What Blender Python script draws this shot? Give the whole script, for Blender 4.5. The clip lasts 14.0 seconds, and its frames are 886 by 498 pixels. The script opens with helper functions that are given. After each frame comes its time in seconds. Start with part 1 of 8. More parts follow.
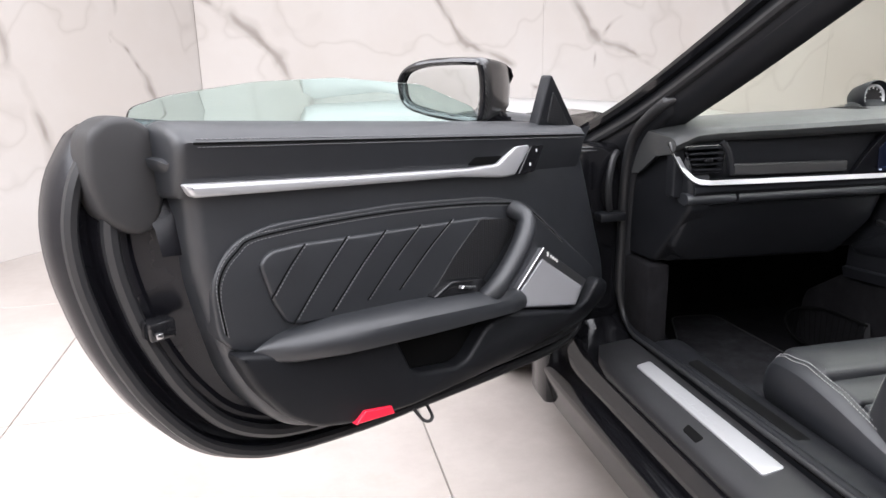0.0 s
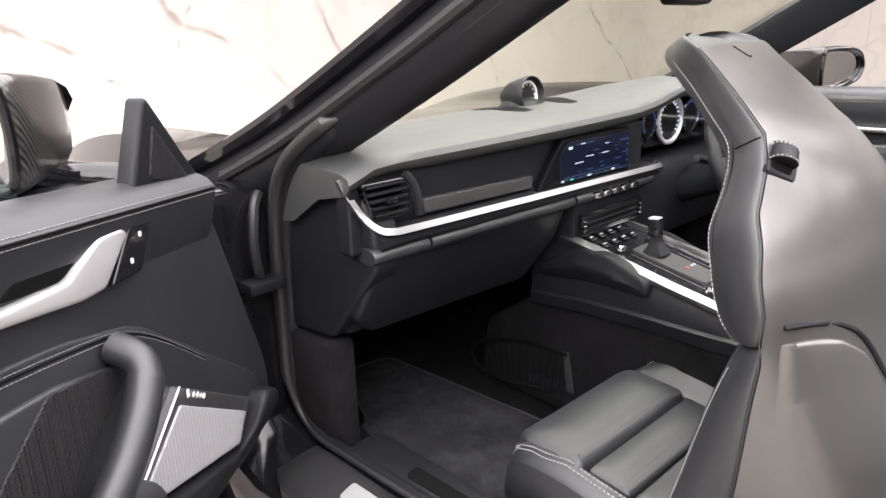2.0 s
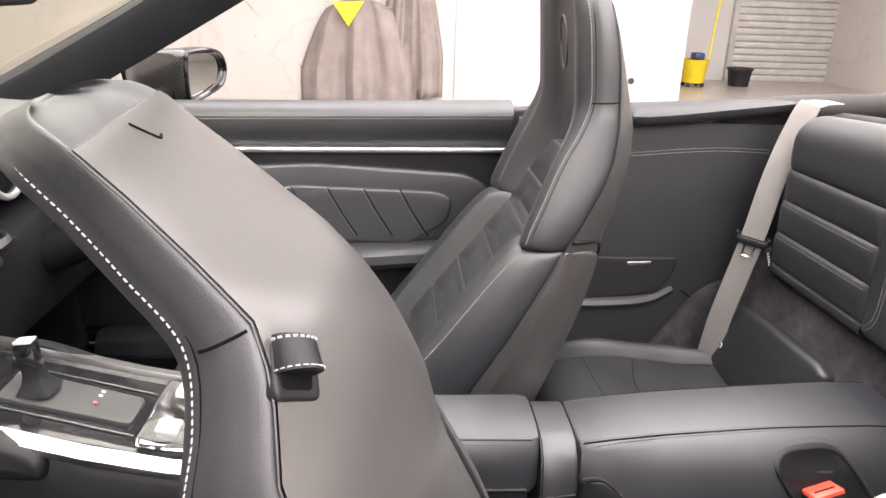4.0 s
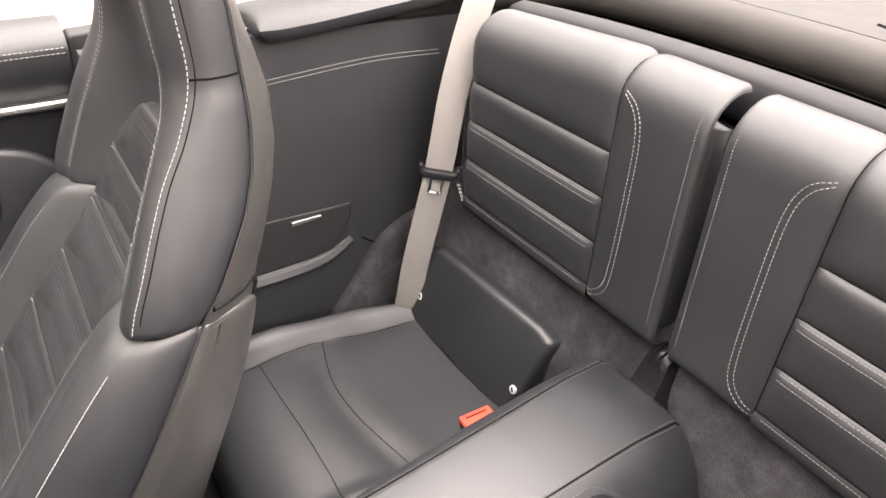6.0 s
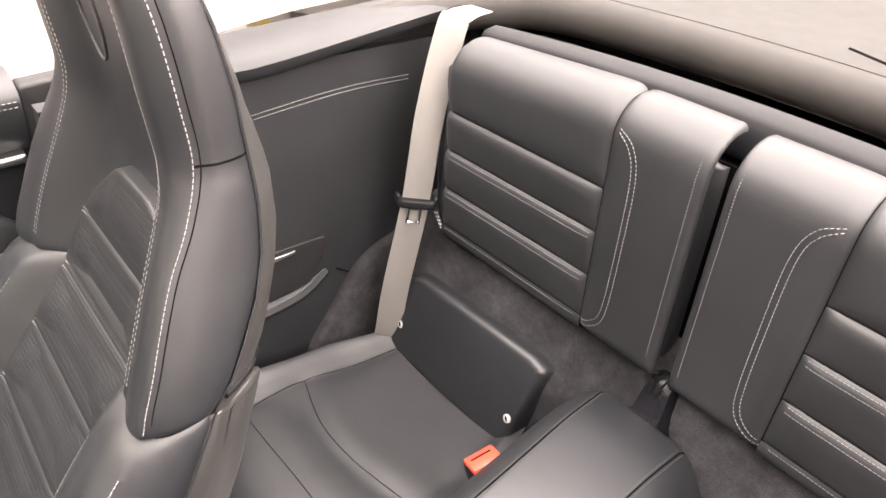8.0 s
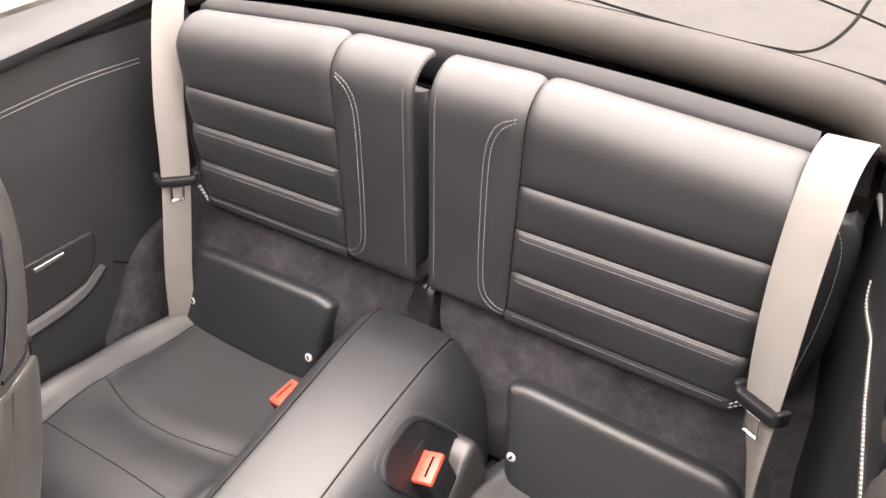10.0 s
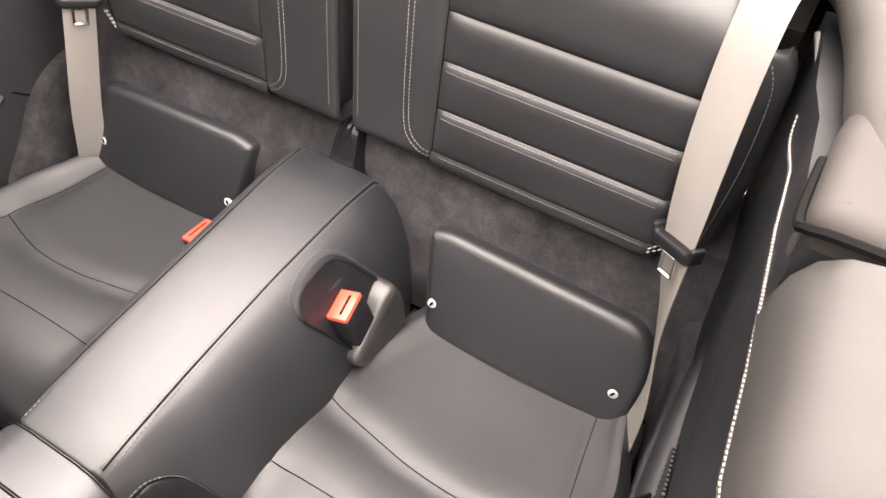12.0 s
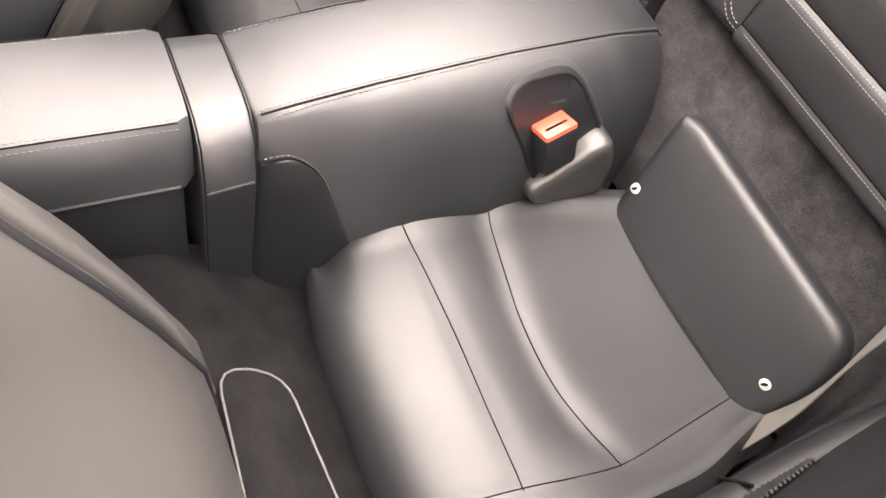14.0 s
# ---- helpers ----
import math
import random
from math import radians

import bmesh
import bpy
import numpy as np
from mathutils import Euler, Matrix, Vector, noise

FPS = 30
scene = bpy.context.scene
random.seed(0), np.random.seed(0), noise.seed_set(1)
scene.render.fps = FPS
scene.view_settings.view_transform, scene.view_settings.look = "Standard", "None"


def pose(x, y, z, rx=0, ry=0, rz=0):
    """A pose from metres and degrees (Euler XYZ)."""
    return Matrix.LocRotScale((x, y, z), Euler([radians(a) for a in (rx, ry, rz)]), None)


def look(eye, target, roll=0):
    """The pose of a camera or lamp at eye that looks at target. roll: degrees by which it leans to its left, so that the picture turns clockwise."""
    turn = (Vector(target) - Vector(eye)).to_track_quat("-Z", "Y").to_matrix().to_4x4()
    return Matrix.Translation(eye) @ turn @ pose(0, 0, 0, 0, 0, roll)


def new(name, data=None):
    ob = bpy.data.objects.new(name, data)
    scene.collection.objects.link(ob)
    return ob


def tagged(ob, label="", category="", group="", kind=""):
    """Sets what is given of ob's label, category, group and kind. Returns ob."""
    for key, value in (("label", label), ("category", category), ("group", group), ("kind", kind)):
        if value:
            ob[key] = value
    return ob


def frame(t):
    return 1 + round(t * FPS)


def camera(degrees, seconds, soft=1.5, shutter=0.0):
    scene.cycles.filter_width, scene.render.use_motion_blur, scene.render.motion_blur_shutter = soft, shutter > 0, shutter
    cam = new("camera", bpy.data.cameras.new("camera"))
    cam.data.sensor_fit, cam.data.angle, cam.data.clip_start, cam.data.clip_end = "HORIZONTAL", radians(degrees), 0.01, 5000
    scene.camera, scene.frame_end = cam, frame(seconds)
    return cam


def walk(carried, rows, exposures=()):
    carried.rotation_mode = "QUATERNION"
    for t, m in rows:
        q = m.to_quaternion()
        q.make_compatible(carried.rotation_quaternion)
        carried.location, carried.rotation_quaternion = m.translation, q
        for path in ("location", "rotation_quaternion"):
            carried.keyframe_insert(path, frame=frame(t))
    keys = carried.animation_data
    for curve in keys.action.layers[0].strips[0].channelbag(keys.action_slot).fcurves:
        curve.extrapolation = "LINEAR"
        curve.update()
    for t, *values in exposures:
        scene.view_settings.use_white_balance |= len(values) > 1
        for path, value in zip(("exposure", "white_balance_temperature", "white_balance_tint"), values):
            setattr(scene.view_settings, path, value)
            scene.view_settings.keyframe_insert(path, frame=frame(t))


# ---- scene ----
from mathutils.bvhtree import BVHTree
from mathutils.geometry import delaunay_2d_cdt

cam = camera(63.7, 14.0)
PATH = [
    (0, (-1.523, -0.062, 1.097), (-1.122, 1.829, 0.581), -1.4),
    (0.5, (-1.492, 0.058, 1.092), (-0.931, 1.9, 0.551), -1.6),
    (1, (-1.415, 0.224, 1.11), (-0.615, 1.968, 0.545), -1.6),
    (1.5, (-1.368, 0.351, 1.111), (-0.314, 1.95, 0.535), -1.7),
    (2, (-1.331, 0.486, 1.127), (-0.014, 1.871, 0.536), -1.8),
    (2.5, (-1.268, 0.58, 1.133), (0.3, 1.663, 0.525), -0.7),
    (3, (-1.144, 0.652, 1.148), (0.611, 1.397, 0.545), 0.4),
    (3.5, (-1.024, 0.679, 1.165), (0.853, 0.995, 0.55), 1.7),
    (4, (-0.905, 0.726, 1.184), (0.975, 0.596, 0.515), 1.9),
    (4.1, (-0.873, 0.718, 1.167), (1.005, 0.526, 0.506), 1.5),
    (4.2, (-0.863, 0.738, 1.192), (0.989, 0.452, 0.492), 1.4),
    (6.3, (-0.372, 0.557, 1.264), (1.006, -0.408, 0.182), 3.7),
    (6.5, (-0.353, 0.554, 1.28), (1.011, -0.409, 0.179), 4.0),
    (7, (-0.322, 0.551, 1.299), (1.027, -0.416, 0.183), 4.6),
    (7.2, (-0.312, 0.557, 1.299), (1.025, -0.424, 0.181), 4.5),
    (9.3, (-0.412, 0.658, 1.319), (0.629, -0.649, 0.221), 0.9),
    (9.5, (-0.43, 0.651, 1.322), (0.56, -0.683, 0.207), 0.5),
    (10, (-0.464, 0.633, 1.321), (0.4, -0.754, 0.168), 0.4),
    (10.5, (-0.481, 0.622, 1.319), (0.294, -0.788, 0.132), 0.8),
    (11, (-0.493, 0.62, 1.302), (0.226, -0.788, 0.077), 2.2),
    (11.5, (-0.504, 0.618, 1.28), (0.167, -0.75, -0.015), 4.0),
    (12, (-0.498, 0.625, 1.25), (0.126, -0.674, -0.138), 6.6),
    (12.5, (-0.494, 0.641, 1.21), (0.096, -0.565, -0.271), 10.5),
    (13, (-0.505, 0.648, 1.169), (0.107, -0.451, -0.386), 15.0),
    (13.5, (-0.519, 0.628, 1.139), (0.184, -0.324, -0.473), 20.3),
    (14, (-0.528, 0.622, 1.117), (0.286, -0.209, -0.51), 24.9),
]
walk(cam, [(t, look(eye, target, roll)) for t, eye, target, roll in PATH], exposures=[(0, -0.08, 5850, 12), (0.5, 0.0, 5700), (1, 0.12, 5650), (1.5, 0.3, 5900), (2, 0.56, 6200), (3.5, 0.76, 6400, 16), (6.3, 1.32, 6850, 17), (10, 1.34, 6950, 18), (12.5, 1.62, 7050, 18), (14, 1.78, 7100, 17)])

G = 0.07  # height of the showroom floor

# ---- world and lights ----
world = bpy.data.worlds.new("world")
scene.world = world
world.use_nodes = True
world.node_tree.nodes["Background"].inputs[0].default_value = (0.95, 0.97, 1.0, 1)
world.node_tree.nodes["Background"].inputs[1].default_value = 0.25


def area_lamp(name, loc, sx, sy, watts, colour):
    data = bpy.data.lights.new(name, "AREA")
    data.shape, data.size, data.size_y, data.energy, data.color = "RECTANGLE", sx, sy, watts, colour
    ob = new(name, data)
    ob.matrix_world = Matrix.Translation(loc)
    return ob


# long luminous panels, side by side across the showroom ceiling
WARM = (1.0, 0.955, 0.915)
for ly, watts in ((2.9, 135), (1.0, 185), (-1.0, 205), (-3.0, 185)):
    area_lamp("unseen_ceiling_lamp", (0.0, ly, 3.28), 5.7, 1.95, watts, WARM)
# unseen fill lamps added to brighten the far walls and trim facing the sides
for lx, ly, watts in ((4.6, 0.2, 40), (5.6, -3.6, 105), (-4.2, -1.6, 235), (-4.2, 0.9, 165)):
    area_lamp("unseen_ceiling_lamp", (lx, ly, 3.28), 1.75, 2.4, watts, WARM)

# ---- materials ----


def nodes_of(name):
    m = bpy.data.materials.new(name)
    m.use_nodes = True
    t = m.node_tree
    return m, t, t.nodes["Principled BSDF"]


def noise_node(t, scale, detail=4.0, rough=0.6, coord="Object"):
    c = t.nodes.new("ShaderNodeTexCoord")
    n = t.nodes.new("ShaderNodeTexNoise")
    n.inputs["Scale"].default_value, n.inputs["Detail"].default_value, n.inputs["Roughness"].default_value = scale, detail, rough
    t.links.new(c.outputs[coord], n.inputs["Vector"])
    return n


def ramp(t, source, stops):
    r = t.nodes.new("ShaderNodeValToRGB")
    while len(r.color_ramp.elements) < len(stops):
        r.color_ramp.elements.new(0.5)
    for e, (p, c) in zip(r.color_ramp.elements, stops):
        e.position, e.color = p, (*c, 1)
    t.links.new(source, r.inputs[0])
    return r


def bump(t, b, source, strength, distance):
    n = t.nodes.new("ShaderNodeBump")
    n.inputs["Strength"].default_value, n.inputs["Distance"].default_value = strength, distance
    t.links.new(source, n.inputs["Height"])
    t.links.new(n.outputs[0], b.inputs["Normal"])
    return n


def grainy(name, colour, rough=0.5, metal=0.0, vary=0.15, grain=900.0, strength=0.15, distance=0.0006, stain=6.0, spec=0.5, rvary=0.06):
    """A surface with fine grain in its relief and slow drift in colour and gloss."""
    m, t, b = nodes_of(name)
    big = noise_node(t, stain, 5.0)
    lo, hi = [tuple(min(1, c * k) for c in colour) for k in (1 - vary, 1 + vary)]
    t.links.new(ramp(t, big.outputs[0], ((0.3, lo), (0.7, hi))).outputs[0], b.inputs["Base Color"])
    mr = t.nodes.new("ShaderNodeMapRange")
    mr.inputs[3].default_value, mr.inputs[4].default_value = rough - rvary, rough + rvary
    t.links.new(noise_node(t, stain * 5, 3.0).outputs[0], mr.inputs[0])
    t.links.new(mr.outputs[0], b.inputs["Roughness"])
    b.inputs["Metallic"].default_value = metal
    b.inputs["Specular IOR Level"].default_value = spec
    if strength:
        bump(t, b, noise_node(t, grain, 2.0).outputs[0], strength, distance)
    return m


def leather_mat(name, colour, rough=0.46, scale=520.0, strength=0.22, spec=1.0):
    m, t, b = nodes_of(name)
    c = t.nodes.new("ShaderNodeTexCoord")
    v = t.nodes.new("ShaderNodeTexVoronoi")
    v.feature = "DISTANCE_TO_EDGE"
    v.inputs["Scale"].default_value = scale
    t.links.new(c.outputs["Object"], v.inputs["Vector"])
    lo, hi = [tuple(x * k for x in colour) for k in (0.85, 1.15)]
    t.links.new(ramp(t, noise_node(t, 9, 5.0).outputs[0], ((0.3, lo), (0.7, hi))).outputs[0], b.inputs["Base Color"])
    mr = t.nodes.new("ShaderNodeMapRange")
    mr.inputs[3].default_value, mr.inputs[4].default_value = rough - 0.05, rough + 0.06
    t.links.new(noise_node(t, 30, 3.0).outputs[0], mr.inputs[0])
    t.links.new(mr.outputs[0], b.inputs["Roughness"])
    b.inputs["Specular IOR Level"].default_value = spec
    mix = t.nodes.new("ShaderNodeMath")
    mix.operation = "MULTIPLY_ADD"
    mix.inputs[1].default_value = 0.35
    t.links.new(noise_node(t, 35, 3.0).outputs[0], mix.inputs[0])
    t.links.new(v.outputs[0], mix.inputs[2])
    bump(t, b, mix.outputs[0], strength, 0.0006)
    return m


LEATHER = leather_mat("black_leather", (0.0120, 0.0132, 0.0158), 0.47, spec=0.74)
LEATHER_TOP = leather_mat("dashboard_leather", (0.025, 0.0265, 0.0265), 0.5, spec=0.75)
REAR_LEATHER = leather_mat("rear_seat_leather", (0.0150, 0.0163, 0.0186), 0.48, spec=0.68)
TRIM = leather_mat("side_trim_leather", (0.0135, 0.0145, 0.0165), 0.52, spec=0.5)
RIM = leather_mat("rim_leather", (0.0300, 0.0280, 0.0262), 0.58, spec=0.25)
SHOULDER = leather_mat("shoulder_leather", (0.026, 0.0250, 0.0238), 0.56, spec=0.42)
PLASTIC = grainy("black_soft_plastic", (0.0075, 0.008, 0.0095), 0.48, strength=0.25, spec=0.24)
SHELL = grainy("grey_metallic_seat_shell", (0.080, 0.0785, 0.0765), 0.32, 0.48, 0.05, strength=0.0, spec=0.9, rvary=0.03)
ROOF_COVER = grainy("matt_roof_cover", (0.024, 0.0235, 0.0225), 0.66, strength=0.3, grain=500, spec=0.4)
JAMB = grainy("gloss_black_jamb", (0.007, 0.007, 0.009), 0.26, strength=0.0, rvary=0.03, spec=0.28)
RUBBER = grainy("black_rubber", (0.013, 0.013, 0.014), 0.5, strength=0.1)
# near-black for joints and black parts, and for shade painted into hollows
DARK = grainy("black_and_hollow_shade", (0.004, 0.004, 0.004), 0.8, strength=0.0, spec=0.06)
PAINT = grainy("black_car_paint", (0.006, 0.006, 0.007), 0.09, strength=0.0, rvary=0.02)
PIANO = grainy("gloss_black_panel", (0.008, 0.008, 0.009), 0.08, strength=0.0, rvary=0.02)
SATIN_WHITE = grainy("satin_white_ring", (0.42, 0.42, 0.42), 0.5, strength=0.0)
BEZEL = grainy("black_screen_surround", (0.004, 0.004, 0.005), 0.3, strength=0.0, spec=0.12)
SILVER = grainy("brushed_aluminium", (0.46, 0.46, 0.465), 0.33, 1.0, 0.06, 1600, 0.1, 0.0002)
CHROME = grainy("bright_chrome", (0.75, 0.75, 0.76), 0.12, 1.0, 0.03, strength=0.0)
PALE = grainy("pale_silver_trim", (0.52, 0.52, 0.53), 0.36, 0.6, 0.05, 1600, 0.08, 0.0002)
THREAD = grainy("pale_thread", (0.25, 0.25, 0.25), 0.7, strength=0.0)
ROPE = grainy("white_rope_thread", (0.28, 0.272, 0.262), 0.7, strength=0.0)
EDGING = grainy("grey_mat_edging", (0.07, 0.07, 0.07), 0.8, strength=0.0)
THREAD_DIM = grainy("grey_thread", (0.16, 0.16, 0.165), 0.7, strength=0.0)
RED = grainy("red_plastic", (0.72, 0.06, 0.035), 0.35, strength=0.0)
REFLECT = grainy("red_reflector", (0.75, 0.02, 0.05), 0.25, grain=300, strength=0.4, distance=0.002)
WHITE = grainy("white_paint", (0.60, 0.592, 0.575), 0.5, strength=0.05, vary=0.03, stain=2)
CEIL = grainy("white_ceiling_paint", (0.6, 0.595, 0.58), 0.8, strength=0.05, vary=0.02, stain=2)
YELLOW = grainy("yellow_plastic", (0.85, 0.62, 0.02), 0.4, strength=0.05)
BLUE = grainy("dark_blue_plastic", (0.03, 0.06, 0.16), 0.4, strength=0.05)
CLOTH = grainy("grey_brown_cloth", (0.27, 0.235, 0.22), 0.85, grain=500, strength=0.4, distance=0.002)
SHUTTER = grainy("grey_shutter_metal", (0.5, 0.49, 0.46), 0.5, 0.3)
LAMP_GREY = grainy("matt_black_knob", (0.03, 0.03, 0.032), 0.35, strength=0.1)


def perforated_mat(name, colour, rough, spec):
    """Leather with rows of small punched holes."""
    m, t, b = nodes_of(name)
    c = t.nodes.new("ShaderNodeTexCoord")
    v = t.nodes.new("ShaderNodeTexVoronoi")
    v.inputs["Scale"].default_value, v.inputs["Randomness"].default_value = 270.0, 0.0
    t.links.new(c.outputs["Object"], v.inputs["Vector"])
    skin = ramp(t, noise_node(t, 9, 5.0).outputs[0], ((0.3, tuple(x * 0.85 for x in colour)), (0.7, tuple(x * 1.15 for x in colour))))
    holes = ramp(t, v.outputs[0], ((0.22, (0.25, 0.25, 0.25)), (0.34, (1, 1, 1))))
    mul = t.nodes.new("ShaderNodeMixRGB")
    mul.blend_type, mul.inputs[0].default_value = "MULTIPLY", 1.0
    t.links.new(skin.outputs[0], mul.inputs[1])
    t.links.new(holes.outputs[0], mul.inputs[2])
    t.links.new(mul.outputs[0], b.inputs["Base Color"])
    b.inputs["Roughness"].default_value, b.inputs["Specular IOR Level"].default_value = rough, spec
    bump(t, b, holes.outputs[0], 0.5, 0.0012)
    return m


PERF = perforated_mat("perforated_leather", (0.0140, 0.0150, 0.0172), 0.46, 0.7)


def carpet_mat(name, colour):
    """Short pile: fine tufts, with brushed patches that lie lighter or darker."""
    m, t, b = nodes_of(name)
    n = noise_node(t, 900, 2.0, 0.8)
    drift = noise_node(t, 22, 5.0, 0.75)
    patch = noise_node(t, 7, 3.0, 0.6)
    a = t.nodes.new("ShaderNodeMath")
    a.operation = "MULTIPLY_ADD"
    a.inputs[1].default_value = 0.55
    t.links.new(n.outputs[0], a.inputs[0])
    blend = t.nodes.new("ShaderNodeMath")
    blend.operation = "MULTIPLY_ADD"
    blend.inputs[1].default_value = 0.55
    t.links.new(drift.outputs[0], blend.inputs[0])
    half = t.nodes.new("ShaderNodeMath")
    half.operation = "MULTIPLY"
    half.inputs[1].default_value = 0.35
    t.links.new(patch.outputs[0], half.inputs[0])
    t.links.new(half.outputs[0], blend.inputs[2])
    t.links.new(blend.outputs[0], a.inputs[2])
    t.links.new(ramp(t, a.outputs[0], ((0.50, tuple(c * 0.30 for c in colour)), (0.70, colour), (0.92, tuple(c * 2.3 for c in colour)))).outputs[0], b.inputs["Base Color"])
    b.inputs["Roughness"].default_value = 0.95
    b.inputs["Specular IOR Level"].default_value = 0.12
    bump(t, b, n.outputs[0], 0.9, 0.004)
    return m


# one charcoal carpet, its colour darkened for shaded footwells, lightened for the lit shelf
CARPET_SHADED = carpet_mat("charcoal_carpet_shaded", (0.0080, 0.0077, 0.0086))
CARPET_LIT = carpet_mat("charcoal_carpet_lit", (0.038, 0.0370, 0.0405))
# mat colour raised to lift the shade of the front footwell
MAT_LIFTED = carpet_mat("floor_mat_shade_lifted", (0.030, 0.030, 0.033))


def weave_mat(name, colour):
    m, t, b = nodes_of(name)
    c = t.nodes.new("ShaderNodeTexCoord")
    w = t.nodes.new("ShaderNodeTexWave")
    w.inputs["Scale"].default_value = 420
    w.inputs["Distortion"].default_value = 0.0
    w.bands_direction = "Z"
    t.links.new(c.outputs["Object"], w.inputs["Vector"])
    t.links.new(ramp(t, noise_node(t, 8, 4.0).outputs[0], ((0.3, tuple(x * 0.9 for x in colour)), (0.7, tuple(x * 1.08 for x in colour)))).outputs[0], b.inputs["Base Color"])
    b.inputs["Roughness"].default_value = 0.6
    bump(t, b, w.outputs[1], 0.25, 0.0006)
    return m


BELT = weave_mat("beige_grey_webbing", (0.155, 0.149, 0.139))


def grille_mat(name, dark, light, scale, metal):
    """A punched metal sheet: small round holes in rows."""
    m, t, b = nodes_of(name)
    c = t.nodes.new("ShaderNodeTexCoord")
    v = t.nodes.new("ShaderNodeTexVoronoi")
    v.inputs["Scale"].default_value, v.inputs["Randomness"].default_value = scale, 0.0
    t.links.new(c.outputs["Object"], v.inputs["Vector"])
    r = ramp(t, v.outputs[0], ((0.3, dark), (0.42, light)))
    t.links.new(r.outputs[0], b.inputs["Base Color"])
    b.inputs["Metallic"].default_value, b.inputs["Roughness"].default_value = metal, 0.35
    b.inputs["Specular IOR Level"].default_value = 0.5 if metal else 0.15
    bump(t, b, v.outputs[0], 0.5, 0.002)
    return m


GRILLE = grille_mat("silver_speaker_mesh", (0.06, 0.06, 0.06), (0.48, 0.48, 0.50), 620.0, 0.35)
GRILLE_DARK = grille_mat("black_speaker_mesh", (0.002, 0.002, 0.002), (0.02, 0.02, 0.021), 300.0, 0.0)


def carbon_mat():
    m, t, b = nodes_of("carbon_fibre")
    c = t.nodes.new("ShaderNodeTexCoord")
    w = t.nodes.new("ShaderNodeTexWave")
    w.inputs["Scale"].default_value = 55
    w.bands_direction = "DIAGONAL"
    t.links.new(c.outputs["Object"], w.inputs["Vector"])
    t.links.new(ramp(t, w.outputs[1], ((0.4, (0.006, 0.006, 0.006)), (0.6, (0.035, 0.034, 0.033)))).outputs[0], b.inputs["Base Color"])
    b.inputs["Roughness"].default_value = 0.3
    b.inputs["Coat Weight"].default_value = 0.6
    return m


CARBON = carbon_mat()


def glass_mat(name, colour, rough=0.0, ior=1.45):
    m, t, b = nodes_of(name)
    b.inputs["Base Color"].default_value = (*colour, 1)
    b.inputs["Transmission Weight"].default_value = 1.0
    b.inputs["Roughness"].default_value = rough
    b.inputs["IOR"].default_value = ior
    return m


GLASS = glass_mat("tinted_glass", (0.78, 0.95, 0.92))
SCREEN_GLASS = glass_mat("windscreen_glass", (0.965, 1.0, 0.90), 0.0, 1.03)
GREY_PANEL = grainy("dark_grey_panel", (0.030, 0.0295, 0.030), 0.5, strength=0.1, spec=0.3)
GLOSS_GREY = grainy("polished_dark_moulding", (0.026, 0.0255, 0.0255), 0.36, strength=0.0, spec=0.7)
DARK_METAL = grainy("dark_brushed_metal", (0.22, 0.22, 0.23), 0.35, 0.9, strength=0.05)
CLEAR = glass_mat("clear_plastic", (0.95, 0.95, 0.95))


def mirror_mat():
    m, t, b = nodes_of("mirror_glass")
    b.inputs["Base Color"].default_value = (0.46, 0.475, 0.47, 1)
    b.inputs["Metallic"].default_value, b.inputs["Roughness"].default_value = 1.0, 0.01
    return m


MIRROR = mirror_mat()


def glow_mat(name, colour, strength):
    m, t, b = nodes_of(name)
    b.inputs["Base Color"].default_value = (0, 0, 0, 1)
    b.inputs["Emission Color"].default_value = (*colour, 1)
    b.inputs["Emission Strength"].default_value = strength
    b.inputs["Roughness"].default_value = 0.2
    return m


SCREEN = glow_mat("navy_screen", (0.005, 0.007, 0.017), 1.0)
GLOW_WHITE = glow_mat("white_screen_marks", (0.75, 0.8, 0.95), 0.9)
GLOW_BLUE = glow_mat("blue_screen_marks", (0.1, 0.16, 0.42), 0.4)
GLOW_TEAL = glow_mat("teal_screen_marks", (0.1, 0.6, 0.55), 0.9)


def slant_point(along, z):
    return (-2.10 - 0.6 * along, 5.5 - 0.8 * along, z)


# the long veins of the stone: two ends and a half width, on the front and the slanting wall
VEINS = [((x0, 5.5, z0), (x1, 5.5, z1), w) for x0, z0, x1, z1, w in (
    (-2.25, 1.68, -1.88, 1.46, 0.022), (-1.88, 1.46, -1.56, 1.10, 0.034), (-1.56, 1.10, -1.10, 0.55, 0.022),
    (-0.40, 1.60, -0.12, 1.20, 0.022), (-0.12, 1.20, 0.21, 1.06, 0.015), (0.21, 1.06, 0.60, 0.72, 0.015),
    (0.68, 1.60, 0.97, 1.20, 0.030), (0.97, 1.20, 1.25, 1.07, 0.022), (1.25, 1.07, 1.85, 0.72, 0.017), (1.50, 1.62, 0.97, 1.20, 0.015), (0.95, 1.18, 0.88, 0.85, 0.010),
    (2.05, 1.6, 2.35, 0.9, 0.022), (5.6, 1.5, 7.0, 0.3, 0.014), (3.6, 1.7, 4.3, 0.6, 0.012))]
VEINS += [(slant_point(s0, z0), slant_point(s1, z1), w) for s0, z0, s1, z1, w in ((0.66, 1.62, 0.74, 1.29, 0.016), (0.74, 1.29, 0.36, 0.72, 0.013), (1.52, 1.35, 1.26, 0.55, 0.026), (0.86, 1.6, 0.75, 1.25, 0.008))]
